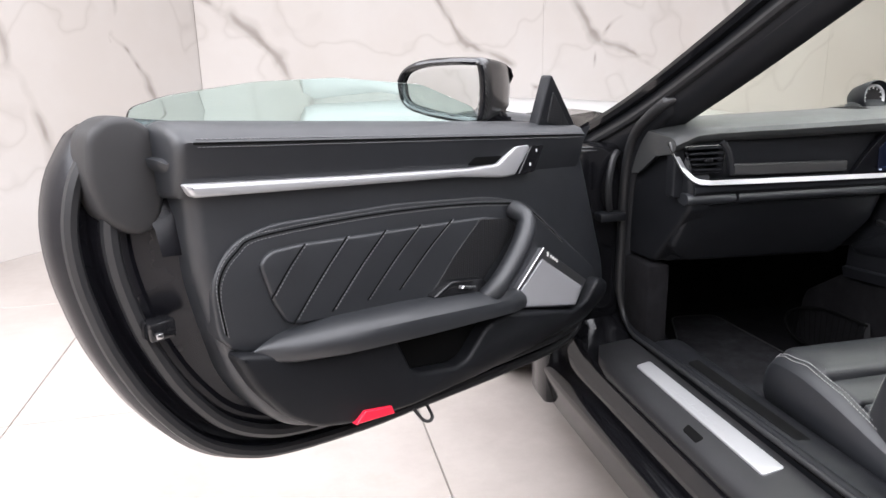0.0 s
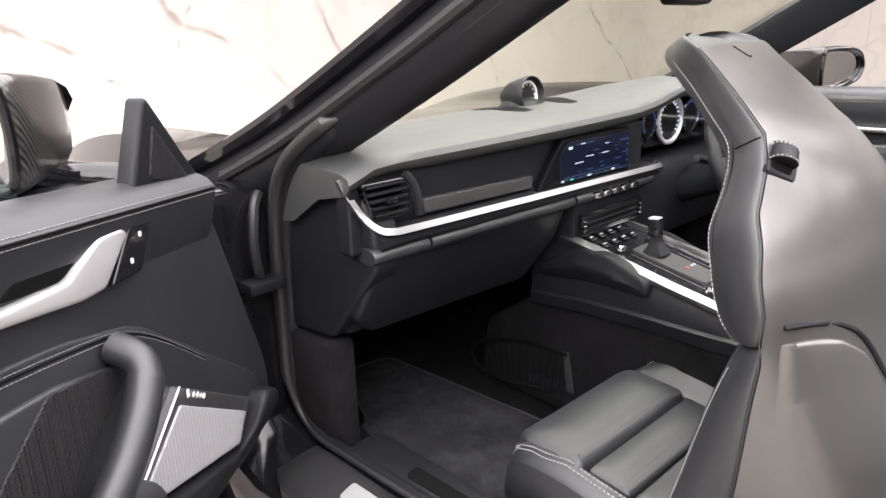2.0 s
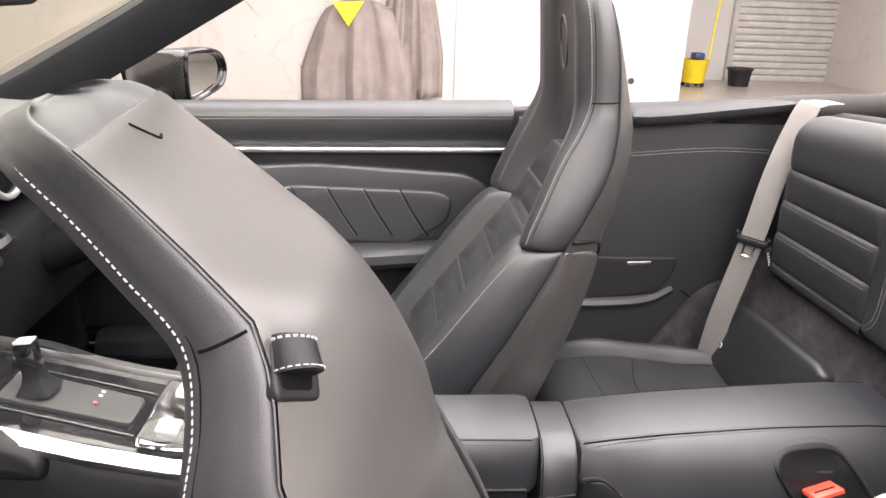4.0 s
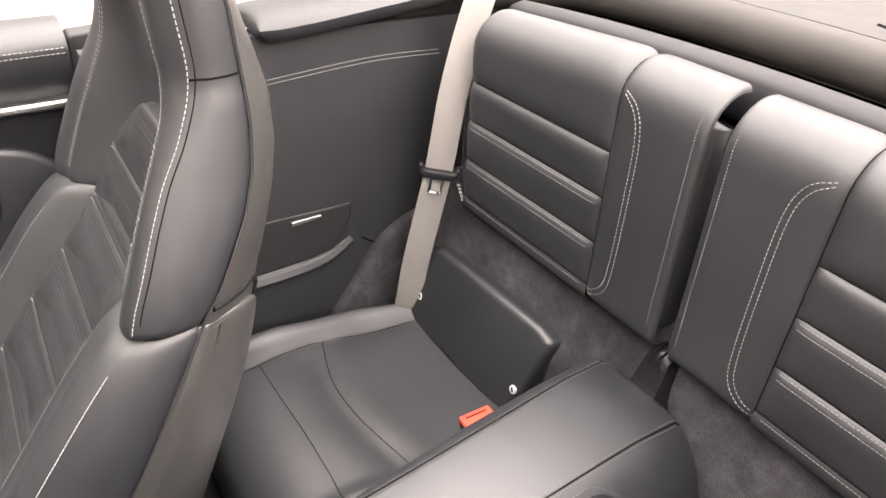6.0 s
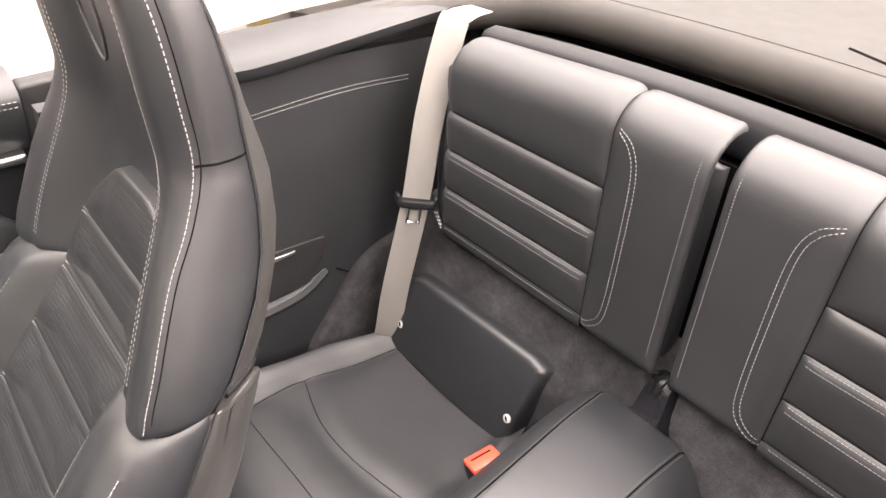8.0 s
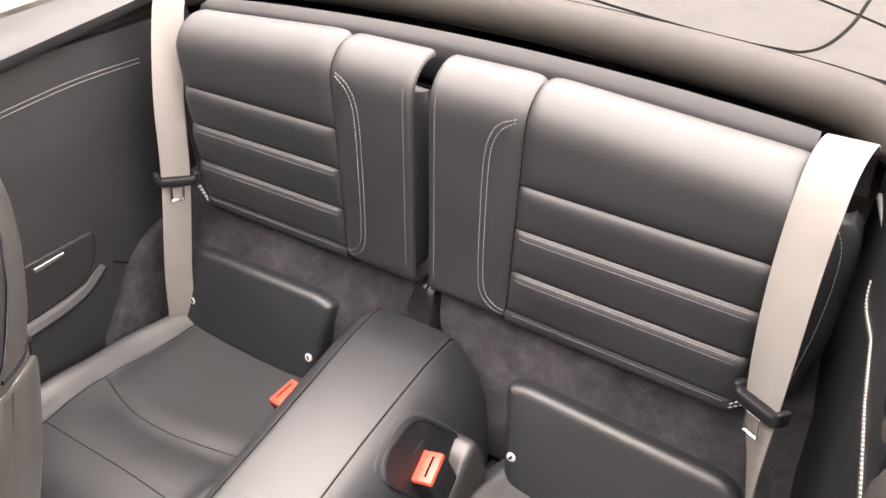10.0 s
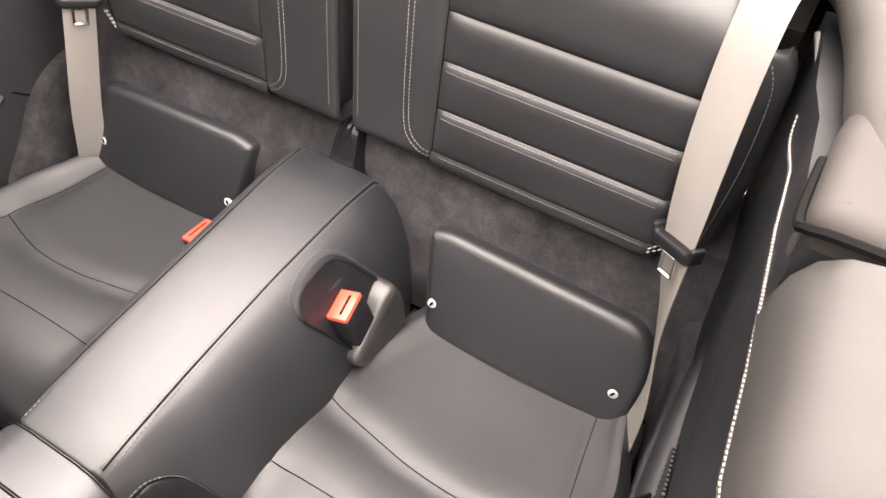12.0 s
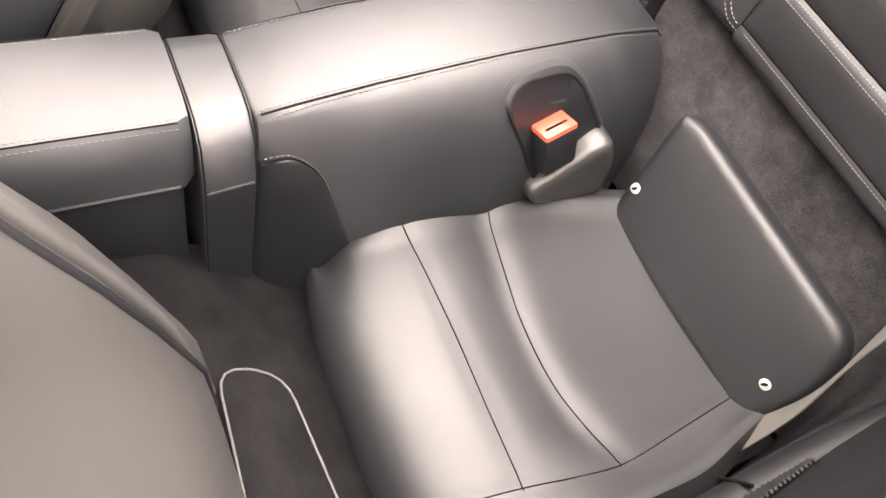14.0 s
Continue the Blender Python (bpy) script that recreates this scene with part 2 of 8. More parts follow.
VEINS += [((6.98, y0, z0), (6.98, y1, z1), w) for y0, z0, y1, z1, w in ((2.75, 1.5, 2.1, 0.85, 0.010), (2.1, 0.85, 1.6, 0.15, 0.008), (2.1, 0.85, 2.4, 0.4, 0.006))]


def marble_mat(name, base, vein):
    """White stone with long wandering veins, each broad in places and hair-fine in others."""
    m, t, b = nodes_of(name)
    g = t.nodes.new("ShaderNodeNewGeometry")

    def vmath(op, a, c):
        n = t.nodes.new("ShaderNodeVectorMath")
        n.operation = op
        for k, v in ((0, a), (1, c)):
            if v is None:
                continue
            if isinstance(v, (tuple, Vector)):
                n.inputs[k].default_value = v
            else:
                t.links.new(v, n.inputs["Scale" if op == "SCALE" and k == 1 else k])
        return n.outputs["Value" if op in ("DOT_PRODUCT", "LENGTH") else "Vector"]

    def fmath(op, a, c=None, d=None, clamp=False):
        n = t.nodes.new("ShaderNodeMath")
        n.operation, n.use_clamp = op, clamp
        for k, v in enumerate((a, c, d)):
            if v is None:
                continue
            if isinstance(v, (int, float)):
                n.inputs[k].default_value = v
            else:
                t.links.new(v, n.inputs[k])
        return n.outputs[0]

    def noise(scale, detail, rough=0.55, colour=False):
        n = t.nodes.new("ShaderNodeTexNoise")
        n.inputs["Scale"].default_value, n.inputs["Detail"].default_value, n.inputs["Roughness"].default_value = scale, detail, rough
        t.links.new(g.outputs["Position"], n.inputs["Vector"])
        return n.outputs[1 if colour else 0]
    sway = vmath("SCALE", vmath("SUBTRACT", noise(2.4, 2.2, 0.5, True), (0.5, 0.5, 0.5)), fmath("ADD", 0.22, 0.0))
    p = vmath("ADD", g.outputs["Position"], sway)
    swell = fmath("MULTIPLY_ADD", noise(4.0, 2.0), 2.4, -0.3)
    best = None
    for a, c, w in VEINS:
        a, c = Vector(a), Vector(c)
        ba = c - a
        pa = vmath("SUBTRACT", p, a)
        h = fmath("MULTIPLY", vmath("DOT_PRODUCT", pa, ba), 1.0 / ba.length_squared, clamp=True)
        along = t.nodes.new("ShaderNodeCombineXYZ")
        for k in range(3):
            t.links.new(fmath("MULTIPLY", h, ba[k]), along.inputs[k])
        d = fmath("DIVIDE", vmath("LENGTH", vmath("SUBTRACT", pa, along.outputs[0]), None), w)
        best = d if best is None else fmath("MINIMUM", best, d)
    core = ramp(t, fmath("MULTIPLY", fmath("DIVIDE", best, fmath("MAXIMUM", swell, 0.75)), 0.42), ((0.0, vein), (0.22, tuple(0.8 * x + 0.2 for x in vein)), (0.46, tuple(0.35 * x + 0.65 for x in vein)), (1.0, (1, 1, 1))))
    # hair-fine branches that wander through the whole stone
    thin = fmath("ABSOLUTE", fmath("SUBTRACT", noise(1.15, 3.0, 0.5), 0.5))
    hair = ramp(t, thin, ((0.0, (0.90, 0.893, 0.886)), (0.006, (0.95, 0.947, 0.944)), (0.020, (1, 1, 1))))
    cloud = ramp(t, noise(0.9, 6.0, 0.6), ((0.35, tuple(x * y for x, y in zip(base, (0.93, 0.91, 0.89)))), (0.65, base)))
    last = cloud.outputs[0]
    for layer in (core, hair):
        mul = t.nodes.new("ShaderNodeMixRGB")
        mul.blend_type, mul.inputs[0].default_value = "MULTIPLY", 1.0
        t.links.new(last, mul.inputs[1])
        t.links.new(layer.outputs[0], mul.inputs[2])
        last = mul.outputs[0]
    t.links.new(last, b.inputs["Base Color"])
    b.inputs["Roughness"].default_value = 0.2
    return m


MARBLE = marble_mat("white_veined_marble", (0.585, 0.556, 0.528), (0.56, 0.535, 0.515))


def tile_mat():
    m, t, b = nodes_of("beige_floor_tile")
    n = noise_node(t, 2.2, 8.0, 0.7)
    info = t.nodes.new("ShaderNodeObjectInfo")
    base = ramp(t, n.outputs[0], ((0.3, (0.36, 0.318, 0.288)), (0.6, (0.455, 0.415, 0.382)), (0.75, (0.40, 0.346, 0.30))))
    hsv = t.nodes.new("ShaderNodeHueSaturation")
    mr = t.nodes.new("ShaderNodeMapRange")
    mr.inputs[3].default_value, mr.inputs[4].default_value = 0.95, 1.04
    t.links.new(info.outputs["Random"], mr.inputs[0])
    t.links.new(mr.outputs[0], hsv.inputs["Value"])
    t.links.new(base.outputs[0], hsv.inputs["Color"])
    t.links.new(hsv.outputs[0], b.inputs["Base Color"])
    b.inputs["Roughness"].default_value = 0.3
    bump(t, b, noise_node(t, 40, 4.0).outputs[0], 0.05, 0.001)
    return m


TILE = tile_mat()
GROUT = grainy("grey_grout", (0.3, 0.28, 0.26), 0.8, strength=0.2)
WALL_GROUT = grainy("pale_wall_grout", (0.50, 0.475, 0.45), 0.8, strength=0.1)

# ---- building helpers ----


def link_mesh(name, bm, material, parent=None, label="", smooth=True):
    me = bpy.data.meshes.new(name)
    bmesh.ops.recalc_face_normals(bm, faces=bm.faces)
    bm.to_mesh(me)
    bm.free()
    me.materials.append(material)
    if smooth:
        me.polygons.foreach_set("use_smooth", [True] * len(me.polygons))
        me.set_sharp_from_angle(angle=radians(42))
    ob = new(name, me)
    if parent is not None:
        ob.parent = parent
    return tagged(ob, label) if label else ob


def part(name, bm, material, parent, label="", smooth=True):
    if isinstance(bm, list):
        return [link_mesh(name, b, material, parent, label, smooth) for b in bm][-1]
    return link_mesh(name, bm, material, parent, label, smooth)


def thing(name, label, category, group="", kind=""):
    return tagged(new(name), label, category, group, kind)


def spline(pts, n=6, closed=False):
    """A smooth line through the points (Catmull-Rom)."""
    p = [Vector(q) for q in pts]
    out, m = [], len(p)
    for i in range(m if closed else m - 1):
        a, b, c, d = (p[(i + k) % m] if closed else p[min(max(i + k, 0), m - 1)] for k in (-1, 0, 1, 2))
        for j in range(n):
            s = j / n
            out.append(0.5 * (2 * b + (c - a) * s + (2 * a - 5 * b + 4 * c - d) * s * s + (3 * b - a - 3 * c + d) * s ** 3))
    if not closed:
        out.append(p[-1])
    return out


def fillet(poly, r, n=4):
    """A polygon (2D) with its corners rounded."""
    out, m = [], len(poly)
    rr = r if isinstance(r, (list, tuple)) else [r] * m
    for i in range(m):
        a, b, c = (Vector(poly[(i + k) % m]) for k in (-1, 0, 1))
        u, v = (a - b), (c - b)
        k = min(rr[i], u.length * 0.45, v.length * 0.45)
        if k < 1e-5:
            out.append(b)
            continue
        s, e = b + u.normalized() * k, b + v.normalized() * k
        for j in range(n + 1):
            q = j / n
            out.append((1 - q) ** 2 * s + 2 * q * (1 - q) * b + q * q * e)
    return out


def turned(poly):
    area = sum(a.x * b.y - b.x * a.y for a, b in zip(poly, poly[1:] + poly[:1]))
    return poly if area > 0 else poly[::-1]


def inset(poly, d):
    m, out = len(poly), []
    for i in range(m):
        a, b, c = poly[i - 1], poly[i], poly[(i + 1) % m]
        t1, t2 = (b - a), (c - b)
        n1, n2 = Vector((-t1.y, t1.x)), Vector((-t2.y, t2.x))
        n1, n2 = (n1.normalized() if n1.length > 1e-9 else n2.normalized()), (n2.normalized() if n2.length > 1e-9 else n1.normalized())
        n = n1 + n2
        n = n.normalized() if n.length > 1e-6 else n1
        out.append(b + n * d / max(0.5, n.dot(n1)))
    return out


def frame3(origin, ux, uy):
    ux, uy = Vector(ux).normalized(), Vector(uy)
    uw = ux.cross(uy).normalized()
    uy = uw.cross(ux)
    o = Vector(origin)
    return lambda u, v, w=0.0: o + ux * u + uy * v + uw * w


def ringed(bm, rings, close_first=True, close_last=True, loop=True):
    """A skin over rings of points, each ring with the same number."""
    vs = [[bm.verts.new(p) for p in ring] for ring in rings]
    m = len(vs[0])
    for a, b in zip(vs, vs[1:]):
        for i in range(m if loop else m - 1):
            j = (i + 1) % m
            bm.faces.new((a[i], a[j], b[j], b[i]))
    for flag, ring in ((close_first, vs[0][::-1]), (close_last, vs[-1])):
        if flag and loop:
            f = bm.faces.new(ring)
            bmesh.ops.triangulate(bm, faces=[f])
    return vs


def pad(poly, place, depth, r=0.012, bulge=0.0, steps=4, bm=None):
    """A padded panel: its outline (2D), set in the frame, with rounded rim and a swelling face."""
    bm = bm or bmesh.new()
    poly = turned([Vector((p[0], p[1])) for p in poly])
    rings = [[(p, -depth) for p in poly], [(p, -r) for p in poly]]
    for k in range(1, steps + 1):
        a = k / steps * math.pi / 2
        rings.append([(p, -r + r * math.sin(a)) for p in inset(poly, r * (1 - math.cos(a)))])
    last = [p for p, _ in rings[-1]]
    vs = ringed(bm, [[place(p.x, p.y, w) for p, w in ring] for ring in rings], True, False)
    lo = Vector((min(p.x for p in last), min(p.y for p in last)))
    hi = Vector((max(p.x for p in last), max(p.y for p in last)))
    size = hi - lo
    step = max(max(size) / 26, min(size) / 10, 0.004)
    inner = []
    for i in range(1, int(size.x / step) + 1):
        for j in range(1, int(size.y / step) + 1):
            q = lo + Vector((i * step, j * step))
            if inside(q, last) and rim_gap(q, last) > step * 0.5:
                inner.append(q)
    n = len(last)
    co, _, faces, origin, _, _ = delaunay_2d_cdt(last + inner, [(i, (i + 1) % n) for i in range(n)], [], 1, 1e-7)
    reach = max(min(size) * 0.5, 1e-4)
    made = []
    for k, p in enumerate(co):
        if origin[k] and origin[k][0] < n:
            made.append(vs[-1][origin[k][0]])
        else:
            f = min(1.0, rim_gap(p, last) / reach)
            made.append(bm.verts.new(place(p.x, p.y, bulge * (1 - (1 - f) ** 2))))
    for f in faces:
        if len({made[i] for i in f}) == len(f):
            try:
                bm.faces.new([made[i] for i in f])
            except ValueError:
                pass
    return bm


def inside(q, poly):
    hit = False
    for a, b in zip(poly, poly[1:] + poly[:1]):
        if (a.y > q.y) != (b.y > q.y) and q.x < (b.x - a.x) * (q.y - a.y) / (b.y - a.y) + a.x:
            hit = not hit
    return hit


def rim_gap(q, poly):
    best = 9.0
    for a, b in zip(poly, poly[1:] + poly[:1]):
        d = b - a
        f = max(0.0, min(1.0, (q - a).dot(d) / max(d.length_squared, 1e-12)))
        best = min(best, (q - a - d * f).length)
    return best


def tube(points, radius, n=8, bm=None, closed=False):
    bm = bm or bmesh.new()
    p = [Vector(q) for q in points]
    rings, up = [], None
    for i, q in enumerate(p):
        a, b = (p[i - 1], p[(i + 1) % len(p)]) if closed else (p[max(i - 1, 0)], p[min(i + 1, len(p) - 1)])
        t = (b - a).normalized()
        if up is None:
            up = t.orthogonal().normalized()
        up = (up - t * up.dot(t)).normalized()
        side = t.cross(up)
        r = radius[i] if isinstance(radius, (list, tuple)) else radius
        rings.append([q + r * (math.cos(x) * up + math.sin(x) * side) for x in (2 * math.pi * k / n for k in range(n))])
    if closed:
        rings.append(rings[0])
    ringed(bm, rings, not closed, not closed)
    return bm


def ribbon(points, sides, width, thick, bm=None):
    """A flat band along points; sides: the way across it at each point."""
    bm = bm or bmesh.new()
    p = [Vector(q) for q in points]
    rings = []
    for i, q in enumerate(p):
        t = (p[min(i + 1, len(p) - 1)] - p[max(i - 1, 0)]).normalized()
        s = Vector(sides[i]) if len(sides) > 1 else Vector(sides[0])
        s = (s - t * s.dot(t)).normalized()
        n = t.cross(s).normalized()
        w = width[i] if isinstance(width, (list, tuple)) else width
        rings.append([q + s * a * w / 2 + n * b * thick / 2 for a, b in ((-1, -0.6), (-0.96, -1), (0.96, -1), (1, -0.6), (1, 0.6), (0.96, 1), (-0.96, 1), (-1, 0.6))])
    ringed(bm, rings)
    return bm


def box(lo, hi, place=None, bm=None, bevel=0.0):
    bm = bm or bmesh.new()
    place = place or (lambda x, y, z: Vector((x, y, z)))
    sub = bmesh.new()
    bmesh.ops.create_cube(sub, size=1)
    for v in sub.verts:
        v.co = Vector([(a + b) / 2 + c * (b - a) for a, b, c in zip(lo, hi, v.co)])
    if bevel:
        bmesh.ops.bevel(sub, geom=list(sub.edges), offset=bevel, segments=2, affect="EDGES", profile=0.5)
    me = bpy.data.meshes.new("tmp")
    for v in sub.verts:
        v.co = place(*v.co)
    sub.to_mesh(me)
    sub.free()
    bm.from_mesh(me)
    bpy.data.meshes.remove(me)
    return bm


def lathe(profile, place, n=24, bm=None, close=True):
    """A turned form: profile of (radius, height) round the frame's third axis."""
    bm = bm or bmesh.new()
    rings = [[place(r * math.cos(2 * math.pi * k / n), r * math.sin(2 * math.pi * k / n), h) for k in range(n)] for r, h in profile]
    ringed(bm, rings, close, close)
    return bm


def stitch(lines, normal, length=0.0052, gap=0.0028, width=0.0014, height=0.0009, bm=None):
    """Thread along lines, as short raised dashes."""
    if bm is None and len(lines) > 1:
        return [stitch([line], normal, length, gap, width, height) for line in lines]
    bm = bm or bmesh.new()
    for line in lines:
        p = [Vector(q) for q in line]
        seg = [(a, b, (b - a).length) for a, b in zip(p, p[1:]) if (b - a).length > 1e-7]
        total = sum(s[2] for s in seg)

        def along(d):
            for a, b, n in seg:
                if d <= n:
                    return a + (b - a) * (d / n)
                d -= n
            return seg[-1][1]
        k = 0.0
        while k + length < total:
            a, b = along(k), along(k + length)
            t = (b - a).normalized()
            nn = normal((a + b) / 2) if callable(normal) else Vector(normal)
            s = t.cross(nn).normalized() * width * 0.4
            h = nn.normalized() * height
            lo = [a - s, b - s, b + s, a + s]
            v0 = [bm.verts.new(q - h) for q in lo]
            mid = (a + b) / 2
            v1 = [bm.verts.new(mid + (q - mid) * 0.8 + h) for q in lo]
            bm.faces.new(v1)
            for i in range(4):
                j = (i + 1) % 4
                bm.faces.new((v0[i], v0[j], v1[j], v1[i]))
            k += length + gap
    return bm


def surface_of(*obs):
    """A tree of the obs' faces, to lay seams on them."""
    verts, faces = [], []
    for o in obs:
        base = len(verts)
        m = o.matrix_world if o.parent is None else o.parent.matrix_world @ o.matrix_basis
        verts += [m @ v.co for v in o.data.vertices]
        faces += [[base + i for i in f.vertices] for f in o.data.polygons]
    return BVHTree.FromPolygons(verts, faces)


def drape(line, tree, way, lift=0.0, back=0.15):
    """The line's points carried along way onto the surface."""
    way = Vector(way).normalized()
    out = []
    for q in line:
        q = Vector(q)
        hit, nrm, _, _ = tree.ray_cast(q - way * back, way, back * 2.5)
        if hit is not None:
            out.append(hit - way * lift)
    return out if len(out) > 1 else [Vector(line[0]), Vector(line[0]) + Vector((0, 0, 1e-4))]


def seam(line, radius=0.0016):
    return tube(line, radius, 5)

# ---- the showroom ----
NEAR_X = 7.0
FRONT_Y, RIGHT_X, BACK_Y, LEFT_X, CEIL_Z = 5.5, 10.3, -6.0, -5.5, 3.4


def slab(name, lo, hi, material, label, kind="structure"):
    return tagged(link_mesh(name, box(lo, hi), material, smooth=False), label, "wall", kind=kind)


floor = tagged(link_mesh("floor", box((LEFT_X - 0.3, BACK_Y - 0.3, G - 0.25), (RIGHT_X + 0.3, FRONT_Y + 0.3, G - 0.006)), GROUT, smooth=False), "pale beige stone tile floor of a showroom", "floor", kind="structure")
wall_front = slab("wall_front", (-2.15, FRONT_Y + 0.012, G - 0.2), (RIGHT_X + 0.3, FRONT_Y + 0.3, CEIL_Z + 0.2), WALL_GROUT, "wall clad in white marble slabs with grey veins")
slab("wall_right", (RIGHT_X, BACK_Y - 0.3, G - 0.2), (RIGHT_X + 0.3, -2.4, CEIL_Z + 0.2), WHITE, "white painted wall of the showroom")
wall_near = slab("wall_near", (NEAR_X, -2.4, G - 0.2), (RIGHT_X + 0.3, FRONT_Y + 0.012, CEIL_Z + 0.2), WHITE, "white painted wall with a door and hung covers")
slab("wall_back", (LEFT_X - 0.3, BACK_Y - 0.3, G - 0.2), (RIGHT_X, BACK_Y, CEIL_Z + 0.2), MARBLE, "wall clad in white veined marble behind the car")
slab("wall_left", (LEFT_X - 0.3, BACK_Y, G - 0.2), (LEFT_X, FRONT_Y + 0.3, CEIL_Z + 0.2), MARBLE, "wall clad in white veined marble beside the car")
ceiling = tagged(link_mesh("ceiling", box((LEFT_X, BACK_Y, CEIL_Z), (RIGHT_X, FRONT_Y, CEIL_Z + 0.2)), CEIL, smooth=False), "plain white showroom ceiling", "ceiling", kind="structure")

# the slanting wall, from its corner with the front wall
CORNER = Vector((-2.10, FRONT_Y, 0))
SLANT = Vector((-0.6, -0.8, 0))
slant_place = frame3(CORNER + SLANT * 5.4, -SLANT, (0, 0, 1))
wall_slanting = tagged(link_mesh("wall_slanting", box((0.0, G - 0.2, -0.3), (5.4, CEIL_Z + 0.2, -0.012), slant_place), WALL_GROUT, smooth=False), "slanting wall clad in white veined marble slabs", "wall", kind="structure")


def slab_piece(name, w, h, d, material):
    bm = box((0, 0, -d), (w, h, 0), bevel=0.0015)
    me = bpy.data.meshes.new(name)
    bm.to_mesh(me)
    bm.free()
    me.materials.append(material)
    return me


def place_piece(name, me, parent, origin, ux, uy):
    ux, uy = Vector(ux).normalized(), Vector(uy).normalized()
    uw = ux.cross(uy)
    ob = new(name, me)
    ob.parent = parent
    ob.matrix_basis = Matrix.Translation(origin) @ Matrix((ux, uy, uw)).transposed().to_4x4()
    return ob


# ---- the car's body ----
body = thing("car_body", "black convertible body with open roof, windscreen frame and sills", "car")


# windscreen pillars and header: a trapezoid section carried along a line
for side in (-1, 1):
    axis = spline([(side * 0.745, 1.86, 0.80), (side * 0.672, 1.58, 0.928), (side * 0.624, 1.30, 1.076), (side * 0.590, 1.06, 1.211), (side * 0.566, 0.90, 1.302), (side * 0.50, 0.825, 1.345), (side * 0.3, 0.80, 1.365)], 8)
    bm = bmesh.new()
    rings = []
    for i, q in enumerate(axis):
        t = (axis[min(i + 1, len(axis) - 1)] - axis[max(i - 1, 0)]).normalized()
        out = Vector((side, 0.15, 0.55))
        out = (out - t * out.dot(t)).normalized()
        dwn = t.cross(out) * side
        f = min(1.0, i / 12)
        hw, ht = 0.062 - 0.012 * f, 0.05
        prof = [(-1, -0.6), (-0.9, -1), (0.6, -1), (0.95, -0.75), (1, 0), (0.9, 0.7), (0.6, 1), (0.1, 0.95), (-0.5, 0.7), (-0.95, 0.1)]
        rings.append([q + dwn * a * hw + out * b * ht * 0.8 for a, b in prof])
    ringed(bm, rings)
    part("windscreen_pillar", bm, PLASTIC, body, "matt black windscreen pillar")
    # bright paint line outside and rubber seal along the pillar
    outer = [q + Vector((side * 0.03, 0.02, 0.045)) for q in axis]
    part("pillar_trim", tube(outer, 0.016, 8), PAINT, body, "gloss black outer pillar trim")
    part("pillar_seal", tube([q + Vector((side * 0.036, -0.02, 0.012)) for q in axis], 0.011, 8), RUBBER, body, "black rubber door seal")
part("windscreen_header", tube(spline([(-0.45, 0.82, 1.350), (0, 0.79, 1.372), (0.45, 0.82, 1.350)], 8), 0.04, 10), PLASTIC, body, "matt black windscreen header")

# windscreen
bm = bmesh.new()
rings = []
for s in range(9):
    f = s / 8
    half = 0.69 - 0.16 * f
    rings.append([Vector((half * (k / 8 - 1), 0, 0)) + Vector((0, 1.80 - 0.95 * f + 0.06 * (1 - (k / 8 - 1) ** 2), 0.875 + 0.475 * f + 0.0 * k)) for k in range(17)])
ringed(bm, rings, False, False, loop=False)
ws = part("windscreen", bm, SCREEN_GLASS, body, "tinted windscreen glass")
sol = ws.modifiers.new("thick", "SOLIDIFY")
sol.thickness = 0.005
ws.visible_shadow = False

# bonnet and front wings: a rounded skin ahead of the windscreen
bm = bmesh.new()
rings = []
for s in range(13):
    f = s / 12
    y = 1.74 + 1.45 * f
    top = 0.90 - 0.02 * f - 0.42 * f ** 2.6
    ring = []
    for k in range(-12, 13):
        x = k / 12
        wing = 0.05 * math.exp(-((abs(x) - 0.78) / 0.16) ** 2)
        drop = 0.0 if abs(x) < 0.82 else 0.55 * ((abs(x) - 0.82) / 0.18) ** 2
        ring.append(Vector((0.93 * x * (1 - 0.10 * f), y + 0.10 * (1 - x * x), max(0.35, top + wing - drop * 0.9))))
    rings.append(ring)
ringed(bm, rings, False, False, loop=False)
part("bonnet", bm, PAINT, body, "gloss black bonnet and front wings")
part("cowl", pad(fillet([(-0.72, 1.66), (0.72, 1.66), (0.66, 1.86), (-0.66, 1.86)], 0.05), lambda u, v, w: Vector((u, v, 0.885 + w)), 0.05, 0.01), PLASTIC, body, "black plastic cowl below the windscreen")

